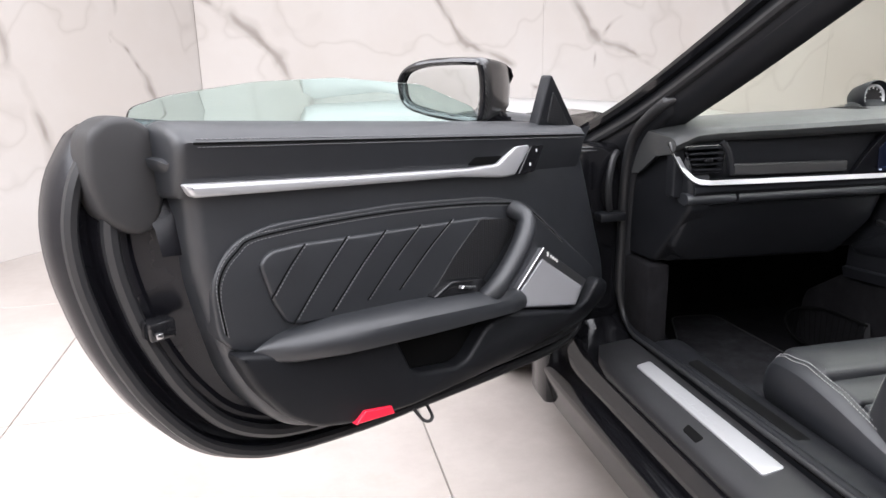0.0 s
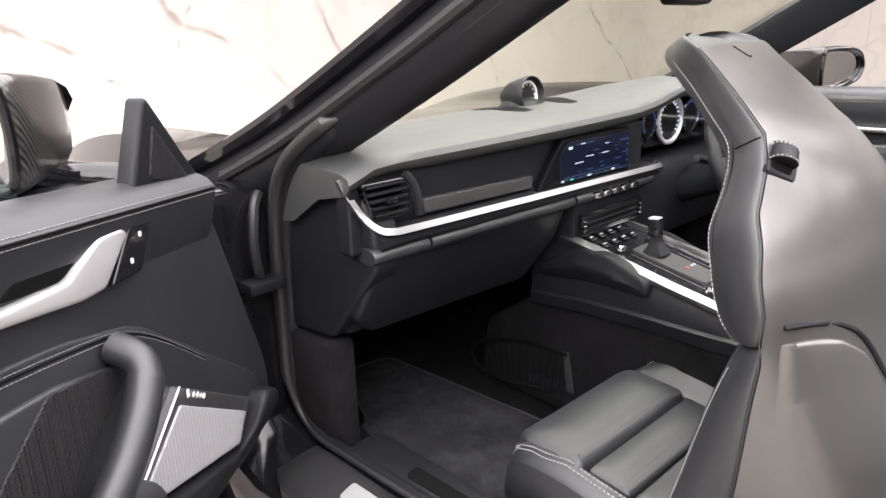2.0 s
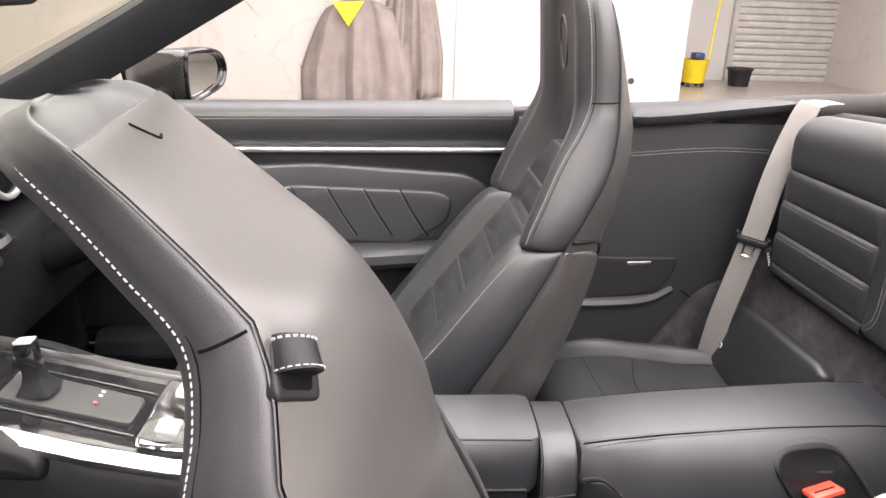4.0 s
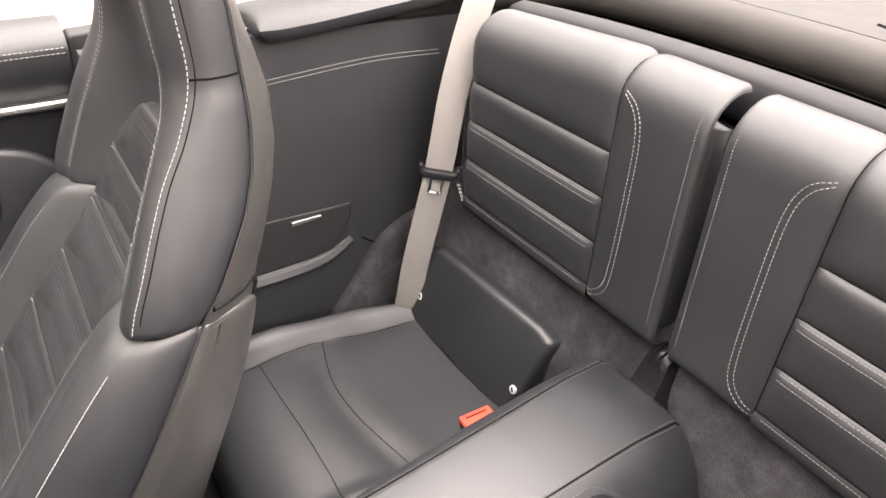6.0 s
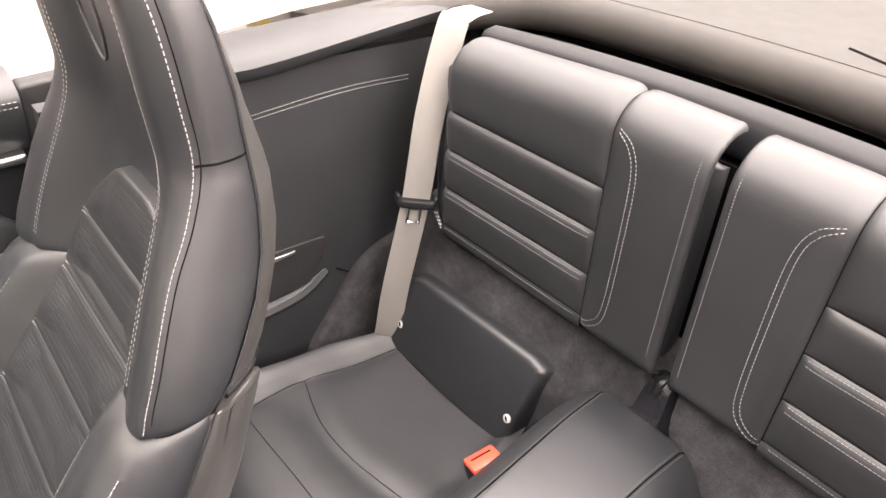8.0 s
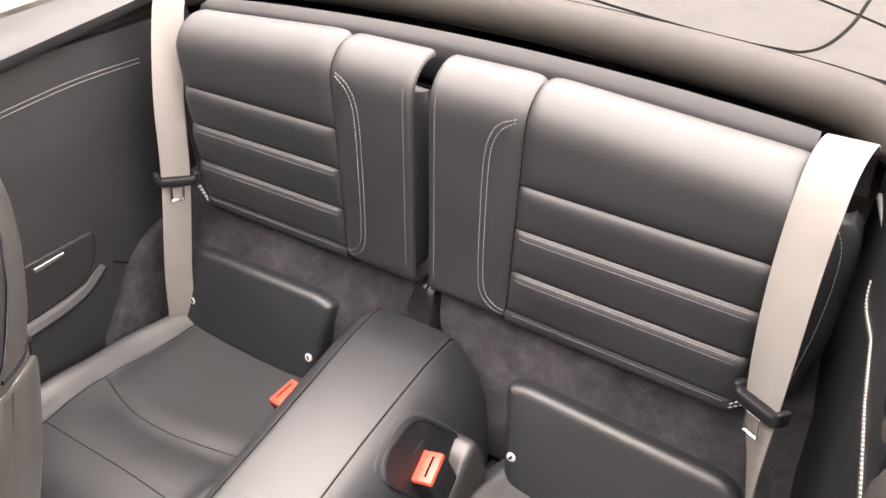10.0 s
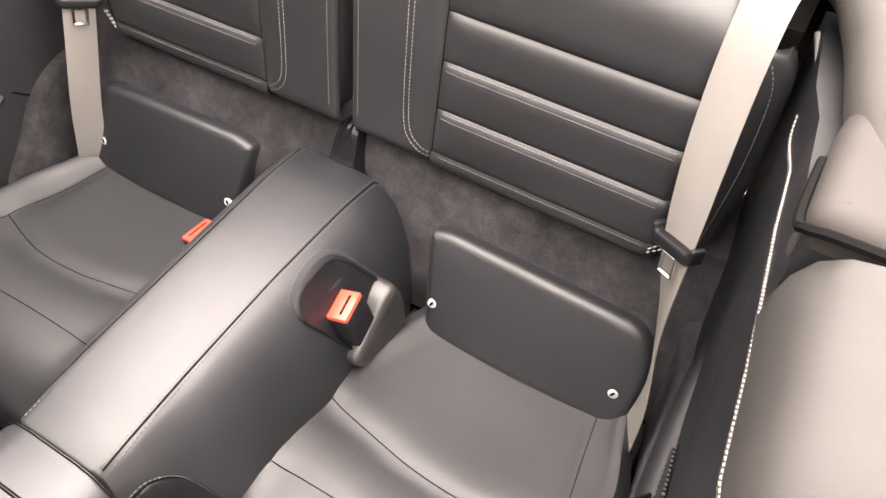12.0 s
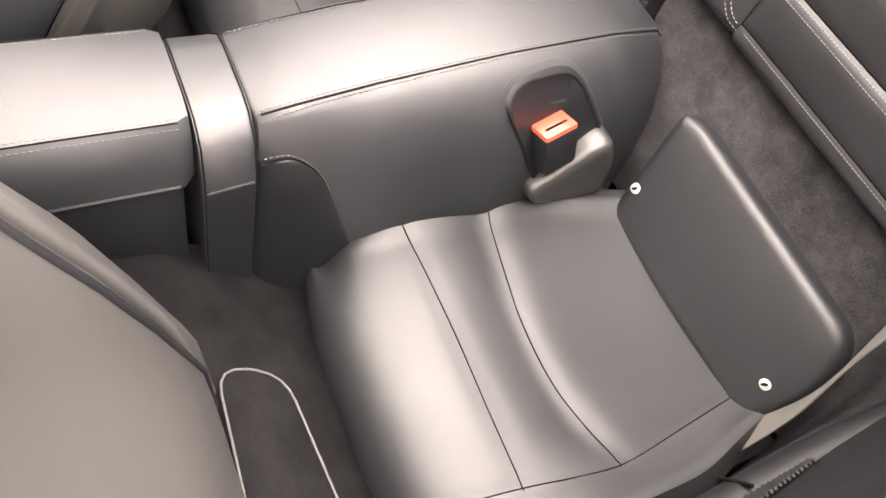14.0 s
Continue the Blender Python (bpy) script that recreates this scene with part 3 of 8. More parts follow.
# sills and floor pan
for side in (-1, 1):
    def sill_run(stations, profile):
        """A moulding along the sill; each station: y, lift, inner and outer draw-in."""
        sk = bmesh.new()
        ringed(sk, [[Vector((side * min(x, out), y, z + up)) for x, z in profile] for y, up, out in stations])
        return sk
    part("sill", sill_run(((1.66, 0.10, 0.9), (1.58, 0.03, 0.9), (1.48, 0.0, 0.9), (1.2, 0.0, 0.9), (0.8, 0.0, 0.9), (0.45, 0.0, 0.9)), ((0.60, 0.20), (0.60, 0.375), (0.70, 0.378), (0.826, 0.366), (0.838, 0.352), (0.842, 0.335), (0.850, 0.326), (0.853, 0.30), (0.853, 0.26), (0.84, 0.19), (0.80, 0.16), (0.60, 0.16))), PAINT, body, "gloss black painted sill")
    part("sill_cover", sill_run(((1.50, -0.012, 0.79), (1.488, -0.002, 0.80), (1.44, 0.0, 0.822), (1.37, 0.0, 0.84), (1.2, 0.0, 0.842), (0.8, 0.0, 0.84), (0.52, 0.0, 0.84)), ((0.708, 0.37), (0.709, 0.398), (0.714, 0.4025), (0.74, 0.4015), (0.80, 0.394), (0.826, 0.386), (0.836, 0.377), (0.838, 0.368), (0.832, 0.358), (0.71, 0.36))), RUBBER, body, "black grained plastic sill cover")
    part("side_skirt", sill_run(((1.80, 0.02, 0.862), (1.77, 0.012, 0.885), (1.70, 0.004, 0.898), (1.55, 0.0, 0.9), (1.2, 0.0, 0.9), (0.8, 0.0, 0.9), (0.3, 0.0, 0.9)), ((0.852, 0.285), (0.856, 0.302), (0.866, 0.3055), (0.882, 0.301), (0.894, 0.292), (0.8985, 0.281), (0.896, 0.268), (0.886, 0.232), (0.878, 0.205), (0.868, 0.175), (0.84, 0.165), (0.82, 0.17))), PAINT, body, "gloss black side skirt")
    part("sill_trim", sill_run(((1.42, -0.01, 0.72), (1.40, 0.0, 0.72), (1.2, 0.0, 0.72), (0.8, 0.0, 0.72), (0.46, 0.0, 0.72)), ((0.606, 0.28), (0.612, 0.402), (0.622, 0.418), (0.640, 0.4255), (0.672, 0.4265), (0.692, 0.422), (0.702, 0.410), (0.705, 0.39), (0.70, 0.37))), PLASTIC, body, "soft black padded sill trim")
    part("trim_joint", tube([(side * 0.7035, y, 0.4085) for y in (1.40, 1.2, 1.0, 0.8, 0.5)], 0.0028, 6), DARK, body, "dark joint beside the sill trim")
    opening = spline([(side * 0.700, 0.47, 0.424), (side * 0.700, 0.8, 0.420), (side * 0.700, 1.2, 0.416), (side * 0.698, 1.40, 0.410), (side * 0.692, 1.50, 0.404), (side * 0.684, 1.56, 0.418), (side * 0.675, 1.595, 0.47), (side * 0.672, 1.60, 0.62), (side * 0.674, 1.59, 0.78), (side * 0.678, 1.555, 0.88), (side * 0.674, 1.49, 0.945), (side * 0.648, 1.36, 1.025), (side * 0.628, 1.22, 1.095), (side * 0.606, 1.06, 1.185), (side * 0.585, 0.92, 1.265)], 8)
    thick = [0.011 + 0.015 * max(0.0, min(1.0, (q.z - 0.41) / 0.09 if q.y > 1.42 else 0.0)) for q in opening]
    part("opening_trim", tube(opening, thick, 12), PLASTIC, body, "black trim round the door opening")
    part("door_seal", tube([q + Vector((side * k, -0.006, 0.23 * k)) for q, k in zip(opening, thick)], [k * 0.5 for k in thick], 10), RUBBER, body, "black rubber door seal")
    # hinge post behind the door gap
    part("hinge_post", box((min(side * 0.69, side * 0.90), 1.60, 0.18), (max(side * 0.69, side * 0.90), 1.72, 0.88), bevel=0.02), PAINT, body, "gloss black hinge post")
    # outer quarter panel beside the rear seats
    rings = []
    for y, z, x in ((0.43, 0.89, 0.86), (0.3, 0.93, 0.87), (0.0, 0.965, 0.875), (-0.3, 0.985, 0.87), (-0.7, 0.97, 0.84), (-1.0, 0.91, 0.78), (-1.22, 0.80, 0.68), (-1.30, 0.68, 0.60)):
        rings.append([Vector((side * a, y, b)) for a, b in ((0.62, z - 0.02), (0.65, z), (0.70, z), (x - 0.05, z - 0.02), (x, z - 0.08), (x + 0.03, max(0.42, z - 0.3)), (x, 0.3), (0.60, 0.3))])
    bm = bmesh.new()
    ringed(bm, rings)
    part("rear_wing", bm, PAINT, body, "gloss black rear wing")
bm = bmesh.new()
rings = []
for y, a, f in ((0.213, 0.5525, 0.93), (0.217, 0.553, 1.0), (0.265, 0.558, 0.99), (0.31, 0.5605, 0.94), (0.35, 0.563, 0.85), (0.375, 0.568, 0.74), (0.395, 0.574, 0.60), (0.41, 0.579, 0.45), (0.422, 0.583, 0.3), (0.43, 0.588, 0.12)):
    rings.append([Vector((-x, y, 0.876 + (z - 0.876) * f if z > 0.876 else z)) for x, z in ((a + 0.003, 0.86), (a - 0.0015, 0.884), (a - 0.001, 0.910), (a + 0.003, 0.933), (a + 0.012, 0.951), (a + 0.028, 0.962), (a + 0.055, 0.967), (0.68, 0.966), (0.75, 0.955), (0.80, 0.93), (0.80, 0.86))])
ringed(bm, rings)
part("shoulder_panel", bm, SHOULDER, body, "smooth shoulder ahead of the roof cover")
for side in (-1, 1):
    part("shut_face", box((min(side * 0.585, side * 0.89), 0.432, 0.30), (max(side * 0.585, side * 0.89), 0.445, 0.888), bevel=0.004), RUBBER, body, "black door shut face")
part("tail_panel", pad(fillet([(-0.66, 0.30), (0.66, 0.30), (0.66, 0.70), (0.5, 0.82), (-0.5, 0.82), (-0.66, 0.70)], 0.05), lambda u, v, w: Vector((u, -1.24 - w - 0.05 * (1 - (u / 0.7) ** 2), v)), 0.04, 0.03), PAINT, body, "gloss black tail panel")
part("floor_pan", box((-0.62, -0.25, 0.16), (0.62, 1.95, 0.262), bevel=0.01), CARPET_SHADED, body, "black carpeted floor pan")
part("bulkhead", box((-0.69, 1.93, 0.16), (0.69, 2.0, 0.86)), CARPET_SHADED, body, "black carpeted bulkhead")
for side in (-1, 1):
    part("kick_panel", box((min(side * 0.63, side * 0.69), 1.46, 0.24), (max(side * 0.63, side * 0.69), 1.95, 0.598), bevel=0.012), CARPET_SHADED, body, "black carpeted kick panel")
# tyres out of sight carry the body
for wx in (-0.78, 0.78):
    for wy in (2.18, -0.30):
        wheel = part("wheel", lathe([(0.2, -0.12), (0.31, -0.12), (0.335, -0.1), (0.335, 0.1), (0.31, 0.12), (0.2, 0.12)], frame3((wx, wy, G + 0.335), (0, 1, 0), (0, 0, 1)), 40), RUBBER, body, "black tyre")
        part("rim", lathe([(0.02, -0.1), (0.19, -0.1), (0.20, 0), (0.19, 0.1), (0.02, 0.1)], frame3((wx, wy, G + 0.335), (0, 1, 0), (0, 0, 1)), 24), SILVER, wheel, "silver rim")
# tread plate let into the passenger sill
plate = thing("sill_plate", "brushed aluminium tread plate on the black sill", "tread plate")
pp = frame3((-0.757, 1.108, 0.4025), (1, 0, 0.06), (0, 1, 0))
part("plate", pad(fillet([(-0.022, -0.235), (0.026, -0.230), (0.020, 0.238), (-0.020, 0.228)], 0.009), pp, 0.006, 0.002), PALE, plate)

for v0, v1, du in [(0.12 - 0.0265 * k, 0.12 - 0.0265 * k - 0.021, 0.003 + 0.0015 * (k % 3)) for k in range(8)]:
    part("lettering_bar", pad(fillet([(-0.011 + du, v1), (0.011 - du, v1), (0.011 - du, v0), (-0.011 + du, v0)], 0.003), lambda u, v, w: pp(u, v, 0.0003 + w), 0.0006, 0.0003), PALE, plate, "plain embossed lettering bar")

# slots are not cut: dark sheets on top paint their inner shade
part("sill_slot_shade", pad(fillet([(-0.654, 0.912), (-0.680, 0.918), (-0.686, 1.270), (-0.656, 1.277)], 0.007), lambda u, v, w: Vector((u, v, 0.4262 + 0.0025 * math.sin(max(0.0, min(1.0, (abs(u) - 0.64) / 0.06)) * 3.1) - 0.0018 + w)), 0.006, 0.001), DARK, body, "dark sheet for the shade in the sill trim recess")
part("cover_slot_shade", pad(fillet([(-0.820, 1.012), (-0.800, 1.015), (-0.800, 1.072), (-0.818, 1.062)], 0.006), lambda u, v, w: Vector((u, v, 0.3945 - 0.25 * (abs(u) - 0.80) + w)), 0.006, 0.0012), DARK, body, "small dark sheet for the shade in a sill cover slot")
part("hinge", box((-0.775, 1.555, 0.690), (-0.705, 1.60, 0.712), bevel=0.005), PLASTIC, body, "black door hinge")
part("cable_sleeve", tube(spline([(-0.716, 1.60, 0.86), (-0.735, 1.585, 0.84), (-0.748, 1.575, 0.78), (-0.742, 1.58, 0.72), (-0.722, 1.60, 0.70)], 6), 0.009, 8), RUBBER, body, "black rubber cable sleeve")

# ---- the open passenger door ----
HINGE = Vector((-0.80, 1.475, 0))
DU = Vector((-0.81, -0.586, 0)).normalized()
# third axis points to the cabin side
DN = DU.cross(Vector((0, 0, 1)))
if DN.dot(Vector((-0.7, -1.5, 0))) < 0:
    DN = -DN


def dp(u, z, w=0.0):
    return HINGE + DU * u + DN * w + Vector((0, 0, z))


door = thing("passenger_door", "open black car door with leather trim panel and silver strip", "car door")
edge = [(1.12, 1.02), (1.182, 0.985), (1.211, 0.921), (1.213, 0.853), (1.198, 0.784), (1.174, 0.719), (1.127, 0.636), (1.055, 0.555), (0.966, 0.504), (0.872, 0.476), (0.709, 0.448), (0.542, 0.431), (0.277, 0.406), (0.06, 0.395), (-0.04, 0.44), (-0.05, 0.62), (0.0, 0.80), (0.10, 0.93), (0.5, 0.965), (0.9, 1.0)]
rear_end = lambda u: u - 0.045 * max(0.0, (u - 0.9) / 0.3)
epoly = turned([Vector((p.x, p.y)) for p in spline([Vector((rear_end(a), b, 0)) for a, b in edge], 4, True)])
rings = []
for d, w in ((0.03, -0.20), (0.0, -0.17), (-0.012, -0.14), (-0.012, -0.10), (-0.004, -0.088), (0.012, -0.086), (0.018, -0.10), (0.03, -0.102), (0.036, -0.085), (0.052, -0.072), (0.066, -0.07), (0.074, -0.076), (0.088, -0.07), (0.10, -0.058), (0.125, -0.04), (0.16, -0.035)):
    rings.append([dp(p.x, p.y, w) for p in inset(epoly, d)])
bm = bmesh.new()
ringed(bm, rings)
part("door_shell", bm, JAMB, door, "gloss black painted door shell")
for d, w, r in ((0.004, -0.084, 0.010), (0.044, -0.066, 0.011)):
    part("door_seal", tube([dp(p.x, p.y, w) for p in inset(epoly, d)], r, 8, closed=True), RUBBER, door, "black rubber seal")

card = [(1.063, 0.99), (1.069, 0.944), (1.065, 0.831), (1.04, 0.734), (1.01, 0.661), (0.96, 0.597), (0.903, 0.557), (0.83, 0.538), (0.711, 0.52), (0.478, 0.495), (0.26, 0.484), (0.06, 0.485), (0.0, 0.53), (-0.011, 0.60), (0.03, 0.709), (0.117, 0.91), (0.16, 0.925), (0.6, 0.955)]
cpoly = [Vector((p.x, p.y)) for p in spline([Vector((rear_end(a) + 0.006, b, 0)) for a, b in card], 4, True)]
part("door_card", pad(cpoly, dp, 0.08, 0.022), LEATHER, door, "black soft-grained door trim panel")


def along_u(u0, u1, z0, z1, prof, n=16, ends=()):
    """A moulding along the door: profile of (w, dz) from the front end to the rear end."""
    rings = []
    for k in range(n + 1):
        f = k / n
        u, z = u0 + (u1 - u0) * f, z0 + (z1 - z0) * f
        rings.append([dp(u, z + dz, w) for w, dz in prof])
    for u, k in ends:
        rings.append([dp(u, z1 - 0.035 + (dz + 0.035) * k, -0.03 + (w + 0.03) * k) for w, dz in prof])
    bm = bmesh.new()
    ringed(bm, rings)
    return bm


belt_pad = part("belt_pad", along_u(0.14, 1.052, 0.938, 1.0105, [(-0.08, 0.012), (-0.05, 0.020), (-0.015, 0.018), (0.010, 0.008), (0.020, -0.004), (0.017, -0.02), (0.010, -0.05), (0.0, -0.075), (-0.06, -0.08)], ends=((1.058, 0.97), (1.063, 0.88), (1.066, 0.70))), LEATHER, door, "black leather upper door pad")
pad_face = surface_of(belt_pad)
pad_line = lambda dz: drape([dp(0.145 + 0.9 * k / 60, 0.938 + 0.0795 * (0.005 + 0.9 * k / 60) + dz, 0.05) for k in range(61)], pad_face, -DN, 0.0003, 0.1)
part("stitching", stitch([pad_line(0.0), pad_line(-0.0095)], DN, 0.0048, 0.0014, 0.0013), THREAD_DIM, door, "grey double stitching")
part("seam", tube(pad_line(-0.005), 0.0016, 5), DARK, door)
# silver strip, rising to the door handle
strip = [(1.062, 0.957), (1.05, 0.938), (0.55, 0.896), (0.42, 0.878), (0.385, 0.878), (0.335, 0.925), (0.345, 0.934), (0.385, 0.934), (0.44, 0.906), (0.52, 0.908), (0.80, 0.932)]
part("trim_strip", pad(fillet(strip, 0.006, 3), lambda u, v, w: dp(u, v, 0.018 + w), 0.03, 0.006), PALE, door, "pale silver trim strip")
# dark sheet on the card paints the shade of the handle recess
part("handle_recess_shade", pad(fillet([(0.52, 0.912), (0.47, 0.955), (0.38, 0.955), (0.34, 0.94), (0.385, 0.934), (0.44, 0.905)], 0.01), lambda u, v, w: dp(u, v, 0.012 + w), 0.01, 0.004), DARK, door, "dark sheet for the shade in the handle recess")
sw = part("switch_panel", pad(fillet([(0.375, 0.876), (0.32, 0.876), (0.285, 0.93), (0.33, 0.932)], 0.006), lambda u, v, w: dp(u, v, 0.016 + w), 0.02, 0.003), PIANO, door, "gloss black lock switch panel")
for (u, z) in ((0.315, 0.918), (0.336, 0.893)):
    part("button_mark", pad(fillet([(u - 0.0025, z - 0.003), (u + 0.0025, z - 0.003), (u + 0.0025, z + 0.003), (u - 0.0025, z + 0.003)], 0.001), lambda a, b, w: dp(a, b, 0.0168 + w), 0.001, 0.0004), WHITE, sw)
# middle pad with its seam, quilted inlay and speaker mesh
mid = [(1.03, 0.74), (1.035, 0.82), (1.00, 0.868), (0.94, 0.883), (0.69, 0.872), (0.45, 0.845), (0.33, 0.815), (0.20, 0.72), (0.05, 0.61), (0.05, 0.55), (0.40, 0.62), (0.70, 0.66), (0.93, 0.70), (1.0, 0.712)]
mpoly = fillet(mid, 0.03, 4)
mid_pad = part("middle_pad", pad(mpoly, lambda u, v, w: dp(u, v, 0.004 + w), 0.03, 0.004, 0.004), LEATHER, door, "black leather middle door pad")
mid_face = surface_of(mid_pad)
mid_line = lambda d: drape([dp(p.x - 0.6 * d, p.y - d, 0.05) for p in spline([Vector((*q, 0)) for q in ((1.022, 0.75), (1.026, 0.82), (0.995, 0.86), (0.94, 0.874), (0.69, 0.863), (0.45, 0.836), (0.33, 0.805), (0.20, 0.712))], 6)], mid_face, -DN, 0.0002, 0.1)
part("stitching", stitch([mid_line(0.0), mid_line(0.009)], DN, 0.0042, 0.0016, 0.0010), THREAD_DIM, door, "grey stitching")
part("seam", tube(mid_line(0.0045), 0.0014, 5), DARK, door)
inl = [(0.963, 0.832), (0.945, 0.847), (0.896, 0.847), (0.472, 0.811), (0.37, 0.786), (0.36, 0.765), (0.46, 0.668), (0.90, 0.728), (0.925, 0.735), (0.945, 0.77)]
ipoly = fillet(inl, 0.015, 4)
part("quilted_inlay", pad(ipoly, lambda u, v, w: dp(u, v, 0.012 + w), 0.02, 0.005), LEATHER, door, "black leather inlay with slanting seams")
slants = []
for (u0, v0), (u1, v1) in (((0.887, 0.846), (0.950, 0.780)),) + tuple(((0.808 - 0.080 * k, 0.841 - 0.006 * k), (0.917 - 0.0715 * k, 0.733 - 0.0015 * k)) for k in range(4)):
    top, bot = Vector((u0, v0)), Vector((u1, v1))
    midp = (top + bot) / 2 + Vector((-0.003, 0.006))
    line = [dp(p.x, p.y, 0.0127) for p in spline([Vector((*q, 0)) for q in (top, midp, bot)], 6)]
    slants.append(line)
    part("seam", seam(line, 0.0012), DARK, door)
    slants.append([q + DU * -0.005 for q in line])
part("stitching", stitch(slants[1::2], DN, 0.004, 0.002, 0.0011), THREAD_DIM, door, "grey stitching")
part("speaker_mesh", pad(fillet([(0.490, 0.810), (0.400, 0.796), (0.375, 0.772), (0.45, 0.715), (0.49, 0.685), (0.625, 0.702), (0.56, 0.76)], 0.008), lambda u, v, w: dp(u, v, 0.014 + w), 0.004, 0.002), GRILLE_DARK, door, "black perforated speaker mesh")
# armrest with pull handle
rings = []
for f, zc, hw, dz in ((1.0, 0.706, -0.012, 0.004), (0.985, 0.706, 0.0, 0.008), (0.96, 0.705, 0.016, 0.015), (0.93, 0.704, 0.034, 0.021), (0.85, 0.698, 0.055, 0.027), (0.70, 0.680, 0.062, 0.028), (0.55, 0.660, 0.062, 0.026), (0.45, 0.645, 0.058, 0.024), (0.40, 0.636, 0.045, 0.02), (0.385, 0.633, 0.03, 0.014)):
    rings.append([dp(f, zc + dz * b, 0.012 + hw * a) for a, b in ((-0.3, -1), (0.55, -1), (0.9, -0.7), (1.0, -0.1), (0.95, 0.45), (0.7, 0.85), (0.3, 1.0), (-0.3, 1.0))])
bm = bmesh.new()
ringed(bm, rings)
part("armrest", bm, LEATHER, door, "padded black leather armrest")
part("pull_handle", tube(spline([dp(0.512, 0.656, 0.028), dp(0.492, 0.682, 0.048), dp(0.446, 0.724, 0.054), dp(0.406, 0.766, 0.052), dp(0.386, 0.796, 0.042), dp(0.384, 0.812, 0.008)], 6), [0.017] * 3 + [0.0195] * 19 + [0.018] * 9, 14), LEATHER, door, "black leather pull handle")
sc = part("window_switch", pad(fillet([(0.640, 0.700), (0.52, 0.668), (0.482, 0.682), (0.50, 0.702), (0.59, 0.718)], 0.01), lambda u, v, w: dp(u, v, 0.03 + w), 0.02, 0.004), PIANO, door, "gloss black window switch plate")
part("switch", pad(fillet([(0.570, 0.700), (0.530, 0.692), (0.530, 0.697), (0.565, 0.705)], 0.002), lambda u, v, w: dp(u, v, 0.036 + w), 0.006, 0.002), CHROME, sc, "chrome window switch")
# lower panel standing proud; in its notch a black sheet paints the storage pocket's shade
part("pocket", pad(fillet([(0.735, 0.655), (0.476, 0.622), (0.49, 0.585), (0.53, 0.556), (0.577, 0.553), (0.69, 0.578)], 0.012), lambda u, v, w: dp(u, v, 0.0035 + w), 0.01, 0.003), DARK, door, "black sheet for the shade inside the storage pocket")
low = [(1.022, 0.722), (0.95, 0.700), (0.86, 0.682), (0.732, 0.660), (0.722, 0.640), (0.698, 0.588), (0.676, 0.576), (0.582, 0.556), (0.552, 0.562), (0.490, 0.612), (0.44, 0.614), (0.33, 0.588), (0.165, 0.541), (0.128, 0.548), (0.098, 0.590), (0.078, 0.600), (0.052, 0.590), (0.020, 0.545), (0.03, 0.515), (0.08, 0.492), (0.26, 0.487), (0.478, 0.498), (0.711, 0.523), (0.83, 0.541), (0.896, 0.561), (0.946, 0.598), (0.99, 0.655)]
part("lower_panel", pad(fillet(low, [0.02, 0.02, 0.03, 0.012, 0.02, 0.02, 0.02, 0.02, 0.02, 0.02, 0.02, 0.03, 0.02, 0.012, 0.008, 0.01, 0.014] + [0.02] * 10, 4), lambda u, v, w: dp(u, v, 0.026 + 0.010 * max(0.0, min(1.0, (0.9 - u) / 0.3)) - 0.55 * max(0.0, 0.56 - v - 0.07 * (u - 0.2)) + w), 0.03, 0.009, 0.004), PLASTIC, door, "soft black lower door panel")
# grey pad added as the blurred reflection on the gloss black rear end of the door
part("reflection_pad", pad(fillet([(1.140, 1.020), (1.118, 1.038), (1.085, 1.039), (1.060, 1.020), (1.050, 0.973), (1.056, 0.921), (1.074, 0.890), (1.106, 0.892), (1.136, 0.918), (1.147, 0.968)], 0.02, 4), lambda u, v, w: dp(u, v, -0.046 + w), 0.05, 0.010, 0.002, 5), GREY_PANEL, door, "matt grey pad painting a blurred reflection on the door end")
# tweeter grille with its frame
gp = [(0.288, 0.713), (0.110, 0.600), (0.155, 0.548), (0.418, 0.616)]
part("speaker_frame", pad(fillet(gp, 0.004), lambda u, v, w: dp(u, v, 0.017 + w), 0.02, 0.002), DARK_METAL, door, "dark metal speaker frame")
grl = part("speaker_grille", pad(fillet([(0.292, 0.690), (0.132, 0.590), (0.160, 0.553), (0.405, 0.615)], 0.004), lambda u, v, w: dp(u, v, 0.0195 + w), 0.005, 0.002), GRILLE, door, "silver perforated speaker grille")
part("grille_edge", tube([dp(0.289, 0.713, 0.0185), dp(0.419, 0.6165, 0.0185)], 0.0022, 6), SILVER, door, "bright silver grille edge")
for k, (du, wd) in enumerate(((0, 0.010), (0.012, 0.006), (0.02, 0.006), (0.028, 0.005), (0.035, 0.006))):
    part("lettering_bar", box((-0.003, -wd / 2, 0), (0.003, wd / 2, 0.001), frame3(dp(0.275 - du, 0.697 - du * 0.64, 0.0198), -DU, (0, 0, 1))), WHITE, grl)
part("reflector", pad(fillet([(0.832, 0.543), (0.745, 0.528), (0.752, 0.545), (0.81, 0.559)], 0.003), lambda u, v, w: dp(u, v, 0.036 + w), 0.02, 0.003), REFLECT, door, "red reflector")
latch = part("latch", box((1.070, 0.752, -0.06), (1.106, 0.778, -0.030), dp, bevel=0.004), PIANO, door, "black door latch")
part("latch_claw", box((1.090, 0.756, -0.031), (1.100, 0.764, -0.026), dp, bevel=0.002), CHROME, latch, "steel latch claw")
part("hook", tube(spline([dp(0.617, 0.456, -0.05), dp(0.610, 0.437, -0.035), dp(0.600, 0.431, -0.028), dp(0.588, 0.436, -0.03), dp(0.582, 0.452, -0.05)], 5), 0.0035, 6), RUBBER, door, "black plastic hook")
